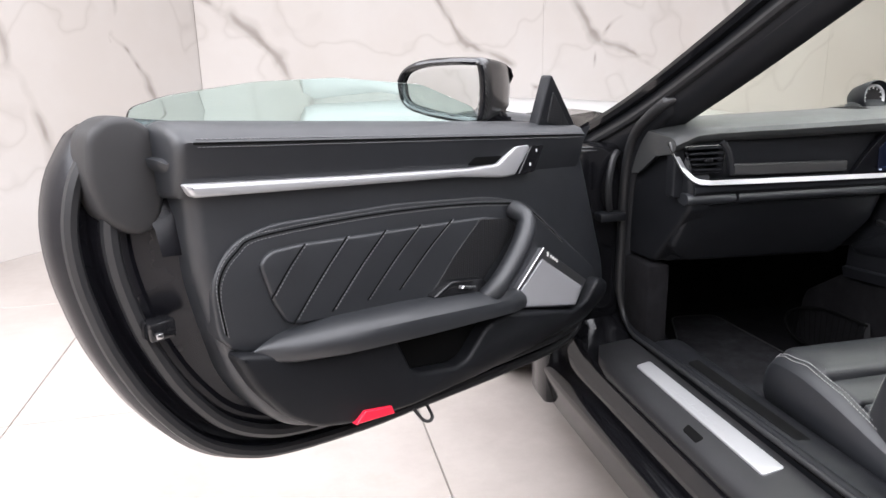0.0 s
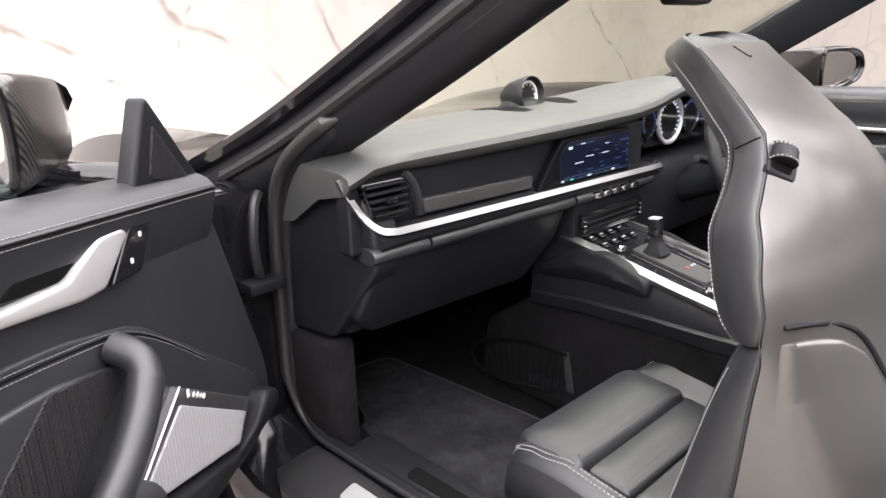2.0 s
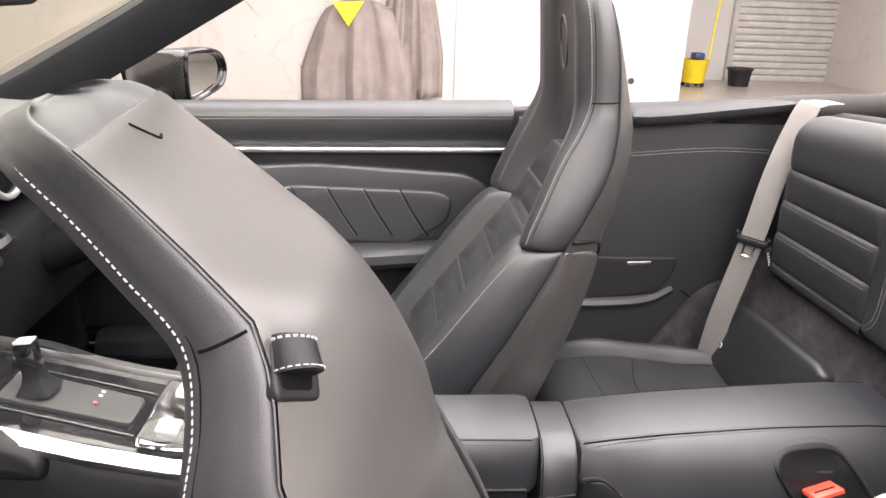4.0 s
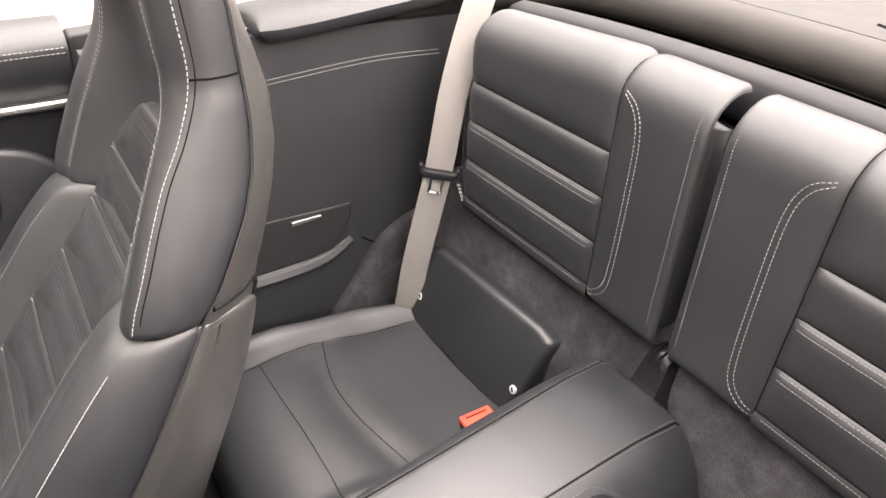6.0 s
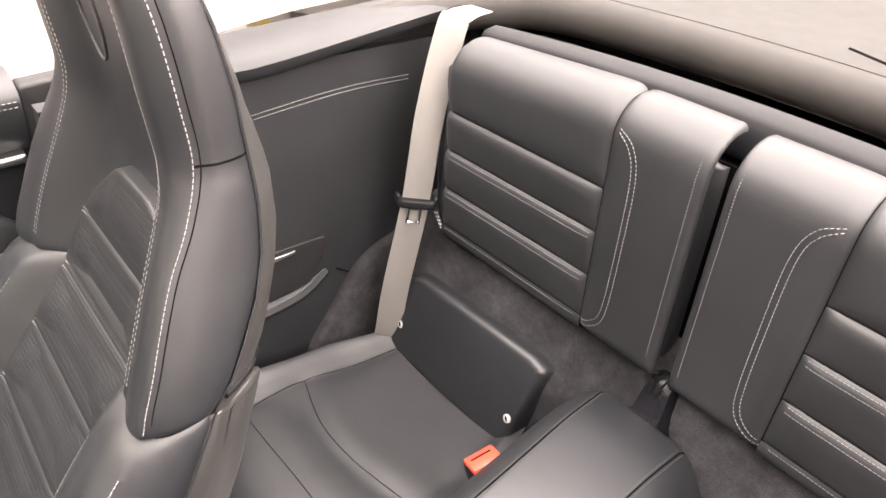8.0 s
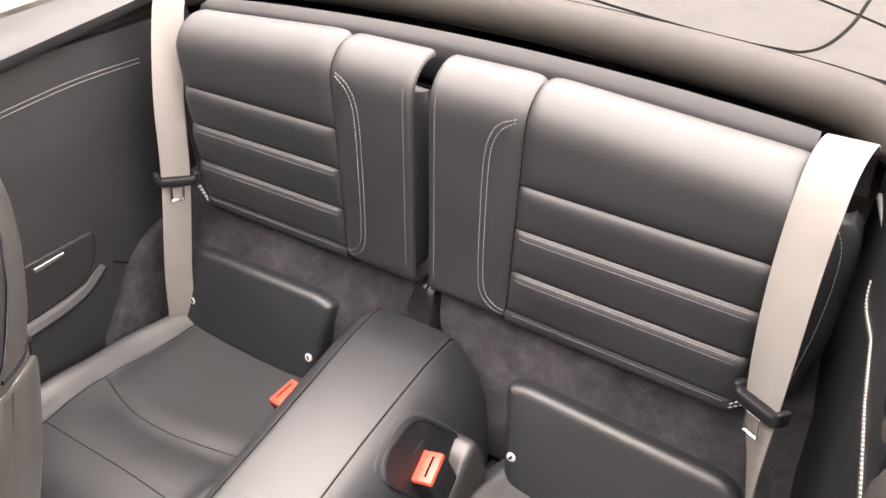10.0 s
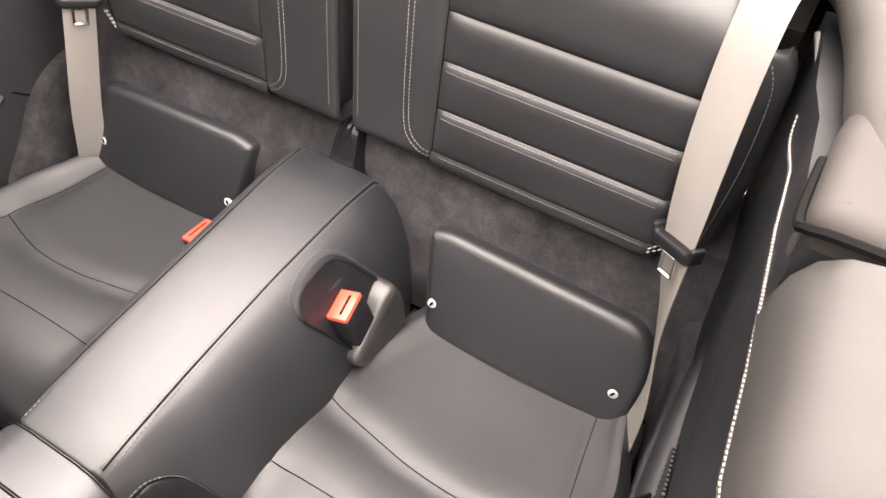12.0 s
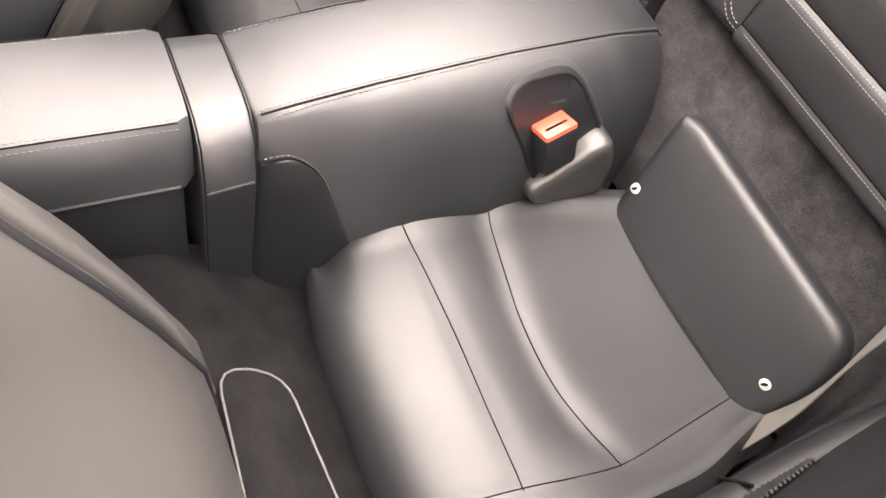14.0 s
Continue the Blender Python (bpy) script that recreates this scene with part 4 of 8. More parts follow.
# window glass lowered into the door
gl = fillet([(1.076, 1.02), (1.07, 1.046), (1.016, 1.059), (0.885, 1.071), (0.727, 1.072), (0.531, 1.053), (0.388, 1.004), (0.35, 0.95)], 0.012)
g = part("window_glass", pad(gl, lambda u, v, w: dp(u, v, -0.085 + w), 0.0045, 0.001), GLASS, door, "green-tinted window glass lowered")
g.visible_shadow = False
# mirror triangle at the front of the door
part("sail_panel", pad(fillet([(0.285, 0.955), (0.238, 1.058), (0.228, 1.06), (0.105, 0.915), (0.13, 0.90)], 0.006), lambda u, v, w: dp(u, v, -0.005 + w), 0.022, 0.006), PLASTIC, door, "black mirror triangle panel")
part("sail_tweeter", pad(fillet([(0.25, 0.965), (0.228, 1.03), (0.16, 0.95), (0.17, 0.945)], 0.008), lambda u, v, w: dp(u, v, -0.003 + w), 0.01, 0.004), GRILLE_DARK, door, "black tweeter cover")


def wing_mirror(side, centre, facing, label):
    """A door mirror: shell, glass and foot. facing: the way the glass looks."""
    m = thing("door_mirror", label, "mirror")
    n = Vector(facing).normalized()
    ux = Vector((0, 0, 1)).cross(n).normalized()
    fr = frame3(centre, ux, Vector((0, 0, 1)))
    s = 1 if (fr(1, 0, 0) - fr(0, 0, 0)).x * side > 0 else -1
    out = [(-0.088, 0.045), (-0.06, 0.056), (0.03, 0.055), (0.085, 0.042), (0.108, 0.012), (0.105, -0.015), (0.08, -0.042), (0.0, -0.06), (-0.075, -0.064), (-0.092, -0.03)]
    poly = turned([Vector((p.x, p.y)) for p in spline([Vector((s * a, b, 0)) for a, b in out], 5, True)])
    rings = [[fr(p.x, p.y, -0.012) for p in inset(poly, 0.012)]]
    for d, w in ((0.008, 0.0), (0.0, 0.0), (-0.004, -0.008), (-0.003, -0.035), (0.002, -0.085), (0.010, -0.135), (0.022, -0.170), (0.038, -0.185)):
        rings.append([fr(p.x, p.y, w) for p in inset(poly, d)])
    bm = bmesh.new()
    ringed(bm, rings, False, True)
    part("mirror_shell", bm, CARBON, m, "carbon-fibre mirror shell")
    part("mirror_rim", tube([fr(p.x, p.y, 0.001) for p in inset(poly, 0.004)], 0.006, 8, closed=True), PAINT, m, "gloss black mirror rim")
    part("mirror_glass", pad(inset(poly, 0.010), lambda u, v, w: fr(u, v, -0.006 + w), 0.006, 0.001), MIRROR, m, "mirror glass")
    return m, fr, s


m1, fr1, s1 = wing_mirror(-1, dp(0.384, 1.038, -0.165), (-0.82, -0.92, 0.10), "black carbon-fibre door mirror on the open door")
part("mirror_foot", tube(spline([fr1(-s1 * 0.06, -0.045, -0.05), dp(0.24, 0.965, -0.12), dp(0.2, 0.955, -0.06)], 5), [0.022] * 11, 10), PAINT, m1, "gloss black mirror foot")

# ---- dashboard ----
dash = thing("dashboard", "black leather dashboard with silver strip and air vents", "dashboard")
rings = []
for k in range(-14, 15):
    x = k / 14 * 0.70
    hump = 0.04 * math.exp(-((x - 0.36) / 0.17) ** 2)
    prof = [(1.42, 0.90 + hump), (1.345, 0.915 + hump), (1.334, 0.925 + hump), (1.331, 0.934 + hump), (1.337, 0.944 + hump), (1.355, 0.9495 + hump), (1.45, 0.955 + hump), (1.6, 0.948 + hump * 0.5), (1.78, 0.925), (1.86, 0.90), (1.86, 0.80), (1.5, 0.85)]
    end = max(0.0, (abs(x) - 0.62) / 0.08) ** 2
    rings.append([Vector((x * 0.99, y + 0.03 * (x / 0.7) ** 2, z - 0.012 * max(0, -x / 0.7) - 0.022 * end)) for y, z in prof])
bm = bmesh.new()
ringed(bm, rings)
dash_top = part("dash_top", bm, LEATHER_TOP, dash, "black leather dashboard top")
tree = surface_of(dash_top)
part("stitching", stitch([drape([(x / 50 - 0.68, 1.338, 1.1) for x in range(0, 50)], tree, (0, 0, -1), 0, 0.1), drape([(x / 50 - 0.68, 1.345, 1.1) for x in range(0, 50)], tree, (0, 0, -1), 0, 0.1)], (0, -0.5, 0.8), 0.004, 0.002, 0.0012), THREAD_DIM, dash, "grey double stitching")
# face, lower shelf and glove box
part("dash_face", pad(fillet([(-0.69, 0.78), (0.17, 0.78), (0.17, 0.91), (-0.69, 0.915)], 0.01), lambda u, v, w: Vector((u, 1.372 - w, v)), 0.03, 0.006), PLASTIC, dash, "black upper dashboard face")
part("dash_panel", pad(fillet([(-0.553, 0.826), (-0.25, 0.82), (-0.25, 0.845), (-0.55, 0.852)], 0.003), lambda u, v, w: Vector((u, 1.360 - w, v)), 0.01, 0.003), GREY_PANEL, dash, "dark grey decorative panel")
rings = []
for x, z in ((-0.655, 0.806), (-0.6, 0.808), (-0.3, 0.804), (0.0, 0.800), (0.15, 0.797), (0.20, 0.796), (0.22, 0.795)):
    k = 1.0 if x < 0.16 else (0.7 if x < 0.21 else 0.3)
    rings.append([Vector((x, 1.372 + a, z + b * k)) for a, b in ((0.03, 0.014), (0.0, 0.013), (-0.028, 0.008), (-0.037, 0.002), (-0.038, -0.010), (-0.03, -0.02), (-0.02, -0.024), (0.03, -0.02))])
bm = bmesh.new()
ringed(bm, rings)
part("dash_wing", bm, PLASTIC, dash, "black cross shelf of the dashboard")
edge_line = spline([(-0.694, 1.388, 0.906), (-0.685, 1.377, 0.878), (-0.671, 1.360, 0.845), (-0.655, 1.343, 0.825), (-0.632, 1.334, 0.819), (-0.58, 1.332, 0.817), (-0.3, 1.331, 0.812), (0.0, 1.331, 0.807), (0.16, 1.332, 0.804), (0.205, 1.342, 0.803), (0.222, 1.362, 0.803)], 6)
across = [(edge_line[min(k + 1, len(edge_line) - 1)] - edge_line[max(k - 1, 0)]).cross(Vector((0, -1, 0.45))) for k in range(len(edge_line))]
part("trim_strip", ribbon(edge_line, across, 0.0115, 0.006), SILVER, dash, "bright silver strip")
# padded roll below the strip, in three lengths
for x0, x1 in ((-0.672, -0.548), (-0.545, -0.135), (-0.132, 0.175)):
    xs = [x0 + 0.002, x0 + 0.006] + [x0 + (x1 - x0) * k / 6 for k in range(1, 6)] + [x1 - 0.006, x1 - 0.002]
    bm = bmesh.new()
    ringed(bm, [[Vector((x, 1.356 + 0.021 * k * math.cos(a) * (1.0 if math.cos(a) < 0 else 1.6), 0.780 - 0.007 * (x + 0.67) + 0.0145 * k * math.sin(a))) for a in (2 * math.pi * j / 16 for j in range(16))] for x, k in zip(xs, (0.9, 1, 1, 1, 1, 1, 1, 1, 0.9))])
    part("dash_roll", bm, LEATHER, dash, "black leather roll below the strip")
part("glove_box", pad(fillet([(-0.650, 0.768), (-0.668, 0.66), (-0.62, 0.615), (-0.20, 0.60), (-0.14, 0.69), (-0.145, 0.765)], 0.015), lambda u, v, w: Vector((u, 1.352 - w + (0.765 - v) * 0.45, v)), 0.05, 0.012, 0.006), PLASTIC, dash, "black glove box lid")
part("glove_catch", pad(fillet([(-0.43, 0.714), (-0.318, 0.712), (-0.312, 0.728), (-0.37, 0.730), (-0.385, 0.722)], 0.003), lambda u, v, w: Vector((u, 1.358 - w + (0.765 - v) * 0.3, v)), 0.02, 0.003), PIANO, dash, "gloss black glove box catch")
part("dash_end", pad(fillet([(1.385, 0.905), (1.345, 0.815), (1.345, 0.755), (1.47, 0.605), (1.80, 0.592), (1.80, 0.90)], 0.012), lambda u, v, w: Vector((-0.664 - w - 0.08 * (u - 1.345), u, v)), 0.05, 0.01), PLASTIC, dash, "black dashboard end panel")
part("dash_end", pad(fillet([(1.345, 0.90), (1.345, 0.80), (1.40, 0.66), (1.60, 0.66), (1.70, 0.92)], 0.02), lambda u, v, w: Vector((0.70 + w, u, v)), 0.05, 0.01), PLASTIC, dash, "black dashboard end panel")
part("lower_dash", box((0.05, 1.36, 0.60), (0.69, 1.75, 0.80), bevel=0.03), PLASTIC, dash, "black lower dashboard on the driver's side")
part("footwell_roof", box((-0.655, 1.455, 0.602), (0.10, 1.9, 0.70), bevel=0.02), PLASTIC, dash, "black underside of the dashboard")


def air_vent(name, x0, x1, z0, z1, y, skew, n, label):
    v = part(name, pad(fillet([(x0, z0), (x1, z0), (x1 + skew * 0.3, z1), (x0 - skew, z1)], 0.008), lambda u, w, h: Vector((u, y + 0.02 - h, w)), 0.02, 0.003), DARK, dash, label)
    for k in range(n):
        f = (k + 0.6) / n
        z = z0 + (z1 - z0) * f
        part("slat", box((x0 - skew * f + 0.004, y - 0.004, z - 0.0022), (x1 + skew * 0.3 * f - 0.004, y + 0.018, z + 0.0022), bevel=0.001), PLASTIC, v)
    part("vent_rim", tube([(x, y, z) for x, z in ((x0, z0), (x1, z0), (x1 + skew * 0.3, z1), (x0 - skew, z1))], 0.003, 6, closed=True), PIANO, v)
    return v


vent = air_vent("air_vent", -0.655, -0.583, 0.838, 0.898, 1.352, 0.022, 5, "black slatted air vent")
part("vent_post", tube(spline([(-0.588, 1.352, 0.905), (-0.574, 1.348, 0.885), (-0.566, 1.346, 0.855), (-0.562, 1.346, 0.833)], 5), 0.008, 8), PLASTIC, vent, "black post beside the vent")
part("vent_tab", box((-0.632, 1.341, 0.862), (-0.612, 1.352, 0.872), bevel=0.002), PIANO, vent, "black vent tab")
centre = air_vent("centre_vent", -0.098, 0.132, 0.692, 0.732, 1.352, 0.0, 3, "black slatted centre air vent")
part("vent_frame", tube([(x, 1.349, z) for x, z in ((-0.103, 0.688), (0.137, 0.688), (0.137, 0.736), (-0.103, 0.736))], 0.0032, 6, closed=True), PIANO, dash, "gloss black centre vent frame")
for x in (-0.094, 0.128):
    for z in (0.702, 0.712, 0.722):
        part("thumb_wheel", box((x - 0.005, 1.340, z - 0.003), (x + 0.005, 1.352, z + 0.003), bevel=0.0015), CHROME, centre, "chrome thumb wheel")
part("vent_block", box((-0.112, 1.358, 0.67), (0.15, 1.47, 0.775), bevel=0.008), PLASTIC, dash, "black centre vent housing")
for k in range(5):
    part("toggle", box((-0.078 + 0.035 * k, 1.326, 0.770), (-0.050 + 0.035 * k, 1.352, 0.7835), bevel=0.004), CHROME, dash, "silver toggle switch")
# central screen
scr = thing("touch_screen", "lit touch screen with dark navigation map in the dashboard", "screen")
sp = [(-0.245, 0.812), (0.085, 0.808), (0.085, 0.905), (-0.165, 0.905), (-0.195, 0.875)]
part("screen_glass", pad(fillet(sp, 0.004), lambda u, v, w: Vector((u, 1.352 - w, v)), 0.012, 0.002), BEZEL, scr, "black screen surround")
part("display", pad(fillet([(-0.175, 0.818), (0.075, 0.815), (0.075, 0.898), (-0.15, 0.898), (-0.178, 0.872)], 0.003), lambda u, v, w: Vector((u, 1.3495 - w, v)), 0.002, 0.0005), SCREEN, scr, "dark blue lit display")
rnd = random.Random(4)


def mark(x, z, w, h, material, name="map_mark"):
    part(name, box((x, 1.3474, z), (x + w, 1.3486, z + h)), material, scr, smooth=False)


for row in range(7):
    for k in range(rnd.randint(3, 5)):
        mark(-0.145 + 0.2 * rnd.random(), 0.833 + 0.0095 * row, 0.007 + 0.020 * rnd.random(), 0.0013, rnd.choice((GLOW_BLUE, GLOW_BLUE, GLOW_WHITE)))
for k, wide in enumerate((0.006, 0.009, 0.004, 0.012, 0.004, 0.005, 0.010, 0.004)):
    mark(-0.172 + 0.030 * k, 0.8195, wide, 0.0032, GLOW_TEAL if k == 1 else GLOW_WHITE if k % 3 == 0 else GLOW_BLUE)
for k in range(5):
    mark(0.066, 0.832 + 0.012 * k, 0.005, 0.003, GLOW_BLUE)
mark(-0.150, 0.884, 0.012, 0.0045, GLOW_WHITE)
mark(-0.165, 0.8265, 0.20, 0.0008, GLOW_BLUE)

# instrument cluster, clock and steering wheel
clus = thing("instrument_cluster", "round lit dials under the dashboard hood", "instruments")
part("cluster_glass", pad(fillet([(0.21, 0.83), (0.56, 0.83), (0.56, 0.945), (0.25, 0.945)], 0.03), lambda u, v, w: Vector((u, 1.40 - w, v)), 0.05, 0.004), PIANO, clus, "gloss black cluster panel")
for gx, r, bright in ((0.322, 0.057, True), (0.228, 0.036, False), (0.43, 0.046, False), (0.51, 0.036, False)):
    fr = frame3((gx, 1.392, 0.893), (1, 0, 0), (0, 0, 1))
    dial = part("dial", lathe([(0.001, 0.0), (r, 0.0), (r, 0.004), (r * 0.94, 0.006), (r * 0.9, 0.002), (0.001, 0.002)], fr, 32), PIANO, clus, "round instrument dial")
    if bright:
        part("dial_ring", tube([fr(r * math.cos(a), r * math.sin(a), 0.004) for a in (2 * math.pi * k / 32 for k in range(32))], 0.006, 8, closed=True), PALE, dial, "bright dial ring")
    for k in range(18):
        a = radians(-130 + 260 * k / 17 + 90)
        part("dial_mark", box((-0.0012, r * 0.72, 0.003), (0.0012, r * 0.84, 0.0045), frame3(fr(0, 0, 0), fr(math.sin(a), -math.cos(a), 0) - fr(0, 0, 0), fr(math.cos(a), math.sin(a), 0) - fr(0, 0, 0))), GLOW_WHITE if bright else GLOW_BLUE, dial, smooth=False)
clock = thing("dash_clock", "round clock under a black hood on the dashboard top", "clock")
cf = frame3((0.0, 1.575, 0.972), (1, 0, 0), (0, 0.12, 1))
part("clock_hood", lathe([(0.02, -0.075), (0.034, -0.055), (0.042, -0.02), (0.045, 0.006), (0.042, 0.012), (0.037, 0.006), (0.036, -0.01)], cf, 28), PLASTIC, clock, "black clock hood")
part("clock_face", lathe([(0.001, -0.008), (0.037, -0.008), (0.037, -0.006), (0.001, -0.006)], cf, 28), PIANO, clock, "black clock face")
part("clock_ring", tube([cf(0.031 * math.cos(a), 0.031 * math.sin(a), -0.004) for a in (2 * math.pi * k / 28 for k in range(28))], 0.004, 6, closed=True), PALE, clock, "silver clock ring")
for k in range(12):
    a = 2 * math.pi * k / 12
    part("hour_mark", box((0.022, -0.001, -0.006), (0.027, 0.001, -0.0045), frame3(cf(0, 0, 0), cf(math.cos(a), math.sin(a), 0) - cf(0, 0, 0), cf(-math.sin(a), math.cos(a), 0) - cf(0, 0, 0))), WHITE, clock, smooth=False)
part("clock_base", lathe([(0.055, -0.032), (0.045, -0.02), (0.03, -0.01), (0.001, -0.008)], frame3((0, 1.60, 0.975), (1, 0, 0), (0, 1, 0)), 24), PLASTIC, clock, "black clock base")
# defroster slots beside the clock, flush with the dashboard top
for (ax, ay), (bx, by), n in (((-0.035, 1.715), (-0.118, 1.475), 15), ((0.165, 1.685), (0.040, 1.475), 14)):
    for k in range(n):
        f = (k + 0.5) / n
        px, py = ax + (bx - ax) * f, ay + (by - ay) * f
        half = 0.034 * math.sin(math.pi * min(0.94, max(0.10, 0.10 + f * 0.84))) ** 0.5
        part("defroster_slot", ribbon(drape([(px + half * (2 * j / 5 - 1), py + 0.25 * half * (2 * j / 5 - 1), 1.04) for j in range(6)], tree, (0, 0, -1), 0.0004, 0.1), [(0, 1, 0)], 0.0096, 0.0012), DARK, dash, "dark defroster slot")

wheel = thing("steering_wheel", "black leather steering wheel with silver spokes", "steering wheel")
wf = frame3((0.375, 1.19, 0.80), (1, 0, 0), (0, 0.42, 0.9))
part("wheel_rim", tube([wf(0.178 * math.cos(a), 0.175 * math.sin(a), 0) for a in (2 * math.pi * k / 48 for k in range(48))], 0.016, 10, closed=True), PLASTIC, wheel, "black leather rim")
part("hub", pad(fillet([(-0.07, -0.05), (0.07, -0.05), (0.075, 0.04), (-0.075, 0.04)], 0.03), lambda u, v, w: wf(u, v, 0.02 + w), 0.05, 0.012, 0.006), PLASTIC, wheel, "black airbag hub")
for a0, a1 in ((radians(175), 0.0), (radians(5), 0.0), (radians(-90), 0.0)):
    part("spoke", ribbon([wf(0.05 * math.cos(a0), 0.05 * math.sin(a0), 0.012), wf(0.11 * math.cos(a0), 0.11 * math.sin(a0), 0.008), wf(0.17 * math.cos(a0), 0.17 * math.sin(a0), 0)], [wf(-math.sin(a0), math.cos(a0), 0) - wf(0, 0, 0)], 0.035, 0.012), GREY_PANEL, wheel, "dark grey spoke")
part("column", tube([wf(0, 0, -0.01), wf(0, 0, -0.12), (0.37, 1.42, 0.70)], 0.045, 14), PLASTIC, wheel, "black steering column")
part("stalk", tube([wf(-0.03, 0.02, -0.06), wf(-0.16, 0.05, -0.05)], 0.009, 8), PLASTIC, wheel, "black column stalk")

# ---- centre console ----
con = thing("centre_console", "centre console with glossy panel, silver edges and gear selector", "console")


def skewed(y):
    """The console's middle line across the car."""
    return -0.055 * max(0.0, min(1.0, y / 0.5)) if y < 1.05 else -0.055 + 0.05 * min(1, (y - 1.05) / 0.3)


def con_z(y):
    return 0.618 + (0.68 - 0.618) * max(0, min(1, (y - 0.95) / 0.43)) ** 1.0


rings = []
for y in (0.72, 0.95, 1.1, 1.25, 1.38, 1.46):
    c, z = skewed(y), con_z(y)
    h = 0.105 if y > 0.8 else 0.09
    rings.append([Vector((c + a * h, y, z + b)) for a, b in ((-1.25, -0.36), (-1.15, -0.05), (-1.08, -0.02), (-1.0, -0.004), (-0.9, 0.0), (0.9, 0.0), (1.0, -0.004), (1.08, -0.02), (1.15, -0.05), (1.25, -0.36))])
bm = bmesh.new()
ringed(bm, rings)
part("console_body", bm, PLASTIC, con, "black console body")
for s in (-1, 1):
    line = [Vector((skewed(y) + s * 0.103, y, con_z(y) + 0.004)) for y in (0.94, 1.0, 1.1, 1.2, 1.3, 1.39)]
    part("silver_edge", ribbon(line, [(1, 0, -0.25 * s)], 0.022, 0.012), SILVER, con, "brushed silver console edge")
for s in (-1, 1):
    part("console_side", pad(fillet([(0.75, 0.28), (1.62, 0.28), (1.60, 0.44), (1.42, 0.56), (1.05, 0.56), (0.75, 0.54)], 0.03), lambda u, v, w: Vector((skewed(u) + s * (0.128 + w), u, v)), 0.03, 0.012, 0.004), CARPET_SHADED, con, "carpeted console side")
    part("knee_pad", pad(fillet([(1.145, 0.612), (1.145, 0.650), (1.25, 0.678), (1.345, 0.672), (1.46, 0.612), (1.44, 0.588), (1.28, 0.606)], 0.025), lambda u, v, w: Vector((skewed(u) + s * (0.128 + w), u, v)), 0.03, 0.016, 0.012), PLASTIC, con, "soft black knee pad")
    part("side_ledge", ribbon([Vector((skewed(y) + s * 0.143, y, z)) for y, z in ((1.44, 0.545), (1.3, 0.560), (1.15, 0.575), (1.0, 0.582), (0.8, 0.588))], [(s * 0.25, 0, 1)], 0.028, 0.012), PLASTIC, con, "black trim ledge along the console")
    if s < 0:
        part("net_strap", ribbon([(-0.150, 1.345, 0.435), (-0.153, 1.335, 0.395), (-0.156, 1.325, 0.345)], [(0.1, 1, 0.2)], 0.020, 0.002), GREY_PANEL, con, "grey elastic net strap")
        part("net_frame", tube(spline([(-0.152, 1.34, 0.43), (-0.152, 1.48, 0.425), (-0.152, 1.60, 0.385), (-0.154, 1.63, 0.34), (-0.156, 1.56, 0.305), (-0.156, 1.38, 0.33)], 6), 0.004, 6), DARK, con, "black storage net frame")
        for k in range(13):
            f = k / 12
            part("net_cord", tube([(-0.153, 1.345 + 0.26 * f, 0.425 - 0.045 * f * f), (-0.156, 1.36 + 0.22 * f, 0.335 - 0.02 * f)], 0.0009, 4), DARK, con, smooth=False)
cpanel = lambda u, v, w=0.0: Vector((skewed(v) + u, v, con_z(v) + 0.004 + w))
part("gloss_panel", pad(fillet([(-0.088, 0.97), (0.088, 0.97), (0.088, 1.385), (-0.088, 1.385)], 0.008), cpanel, 0.01, 0.002), PIANO, con, "gloss black touch panel")
part("selector_plate", pad(fillet([(-0.032, 1.07), (0.032, 1.07), (0.036, 1.25), (-0.036, 1.25)], 0.01), lambda u, v, w: cpanel(u, v, 0.006 + w), 0.006, 0.002), GREY_PANEL, con, "dark grey gear selector plate")
gs = frame3(cpanel(-0.004, 1.205, 0.006), (1, 0, 0), (0, 1, -0.1))
boot = bmesh.new()
ringed(boot, [[gs(a * w, b * w, h) for a, b in ((-1, -1), (0, -1.15), (1, -1), (1.1, 0), (1, 1), (0, 1.15), (-1, 1), (-1.1, 0))] for w, h in ((0.022, 0.0), (0.020, 0.006), (0.013, 0.018), (0.010, 0.030), (0.010, 0.036))])
lever = part("gear_selector", boot, PLASTIC, con, "short gear selector with a leather boot")
part("selector_knob", box((-0.011, -0.013, 0.034), (0.011, 0.013, 0.074), gs, bevel=0.005), PIANO, lever, "gloss black selector knob")
part("knob_cap", box((-0.010, -0.012, 0.0735), (0.010, 0.012, 0.0775), gs, bevel=0.0018), PALE, lever, "silver knob cap")
for k, (u, m) in enumerate(((-0.006, RED), (0.012, GLOW_WHITE), (0.022, GLOW_WHITE))):
    part("selector_light", box((u - 0.0022, 1.124, 0.0075), (u + 0.0022, 1.129, 0.0088), cpanel), m, con, smooth=False)
for k in range(4):
    for row, y in enumerate((1.300, 1.338)):
        part("console_button", box((-0.068 + 0.036 * k - 0.011, y - 0.011, 0.003), (-0.068 + 0.036 * k + 0.011, y + 0.011, 0.007), cpanel, bevel=0.002), PIANO, con, "gloss black button")
        part("button_mark", box((-0.068 + 0.036 * k - 0.006, y - 0.002, 0.0068), (-0.068 + 0.036 * k + 0.006, y + 0.001, 0.0078), cpanel), PALE, con, smooth=False)
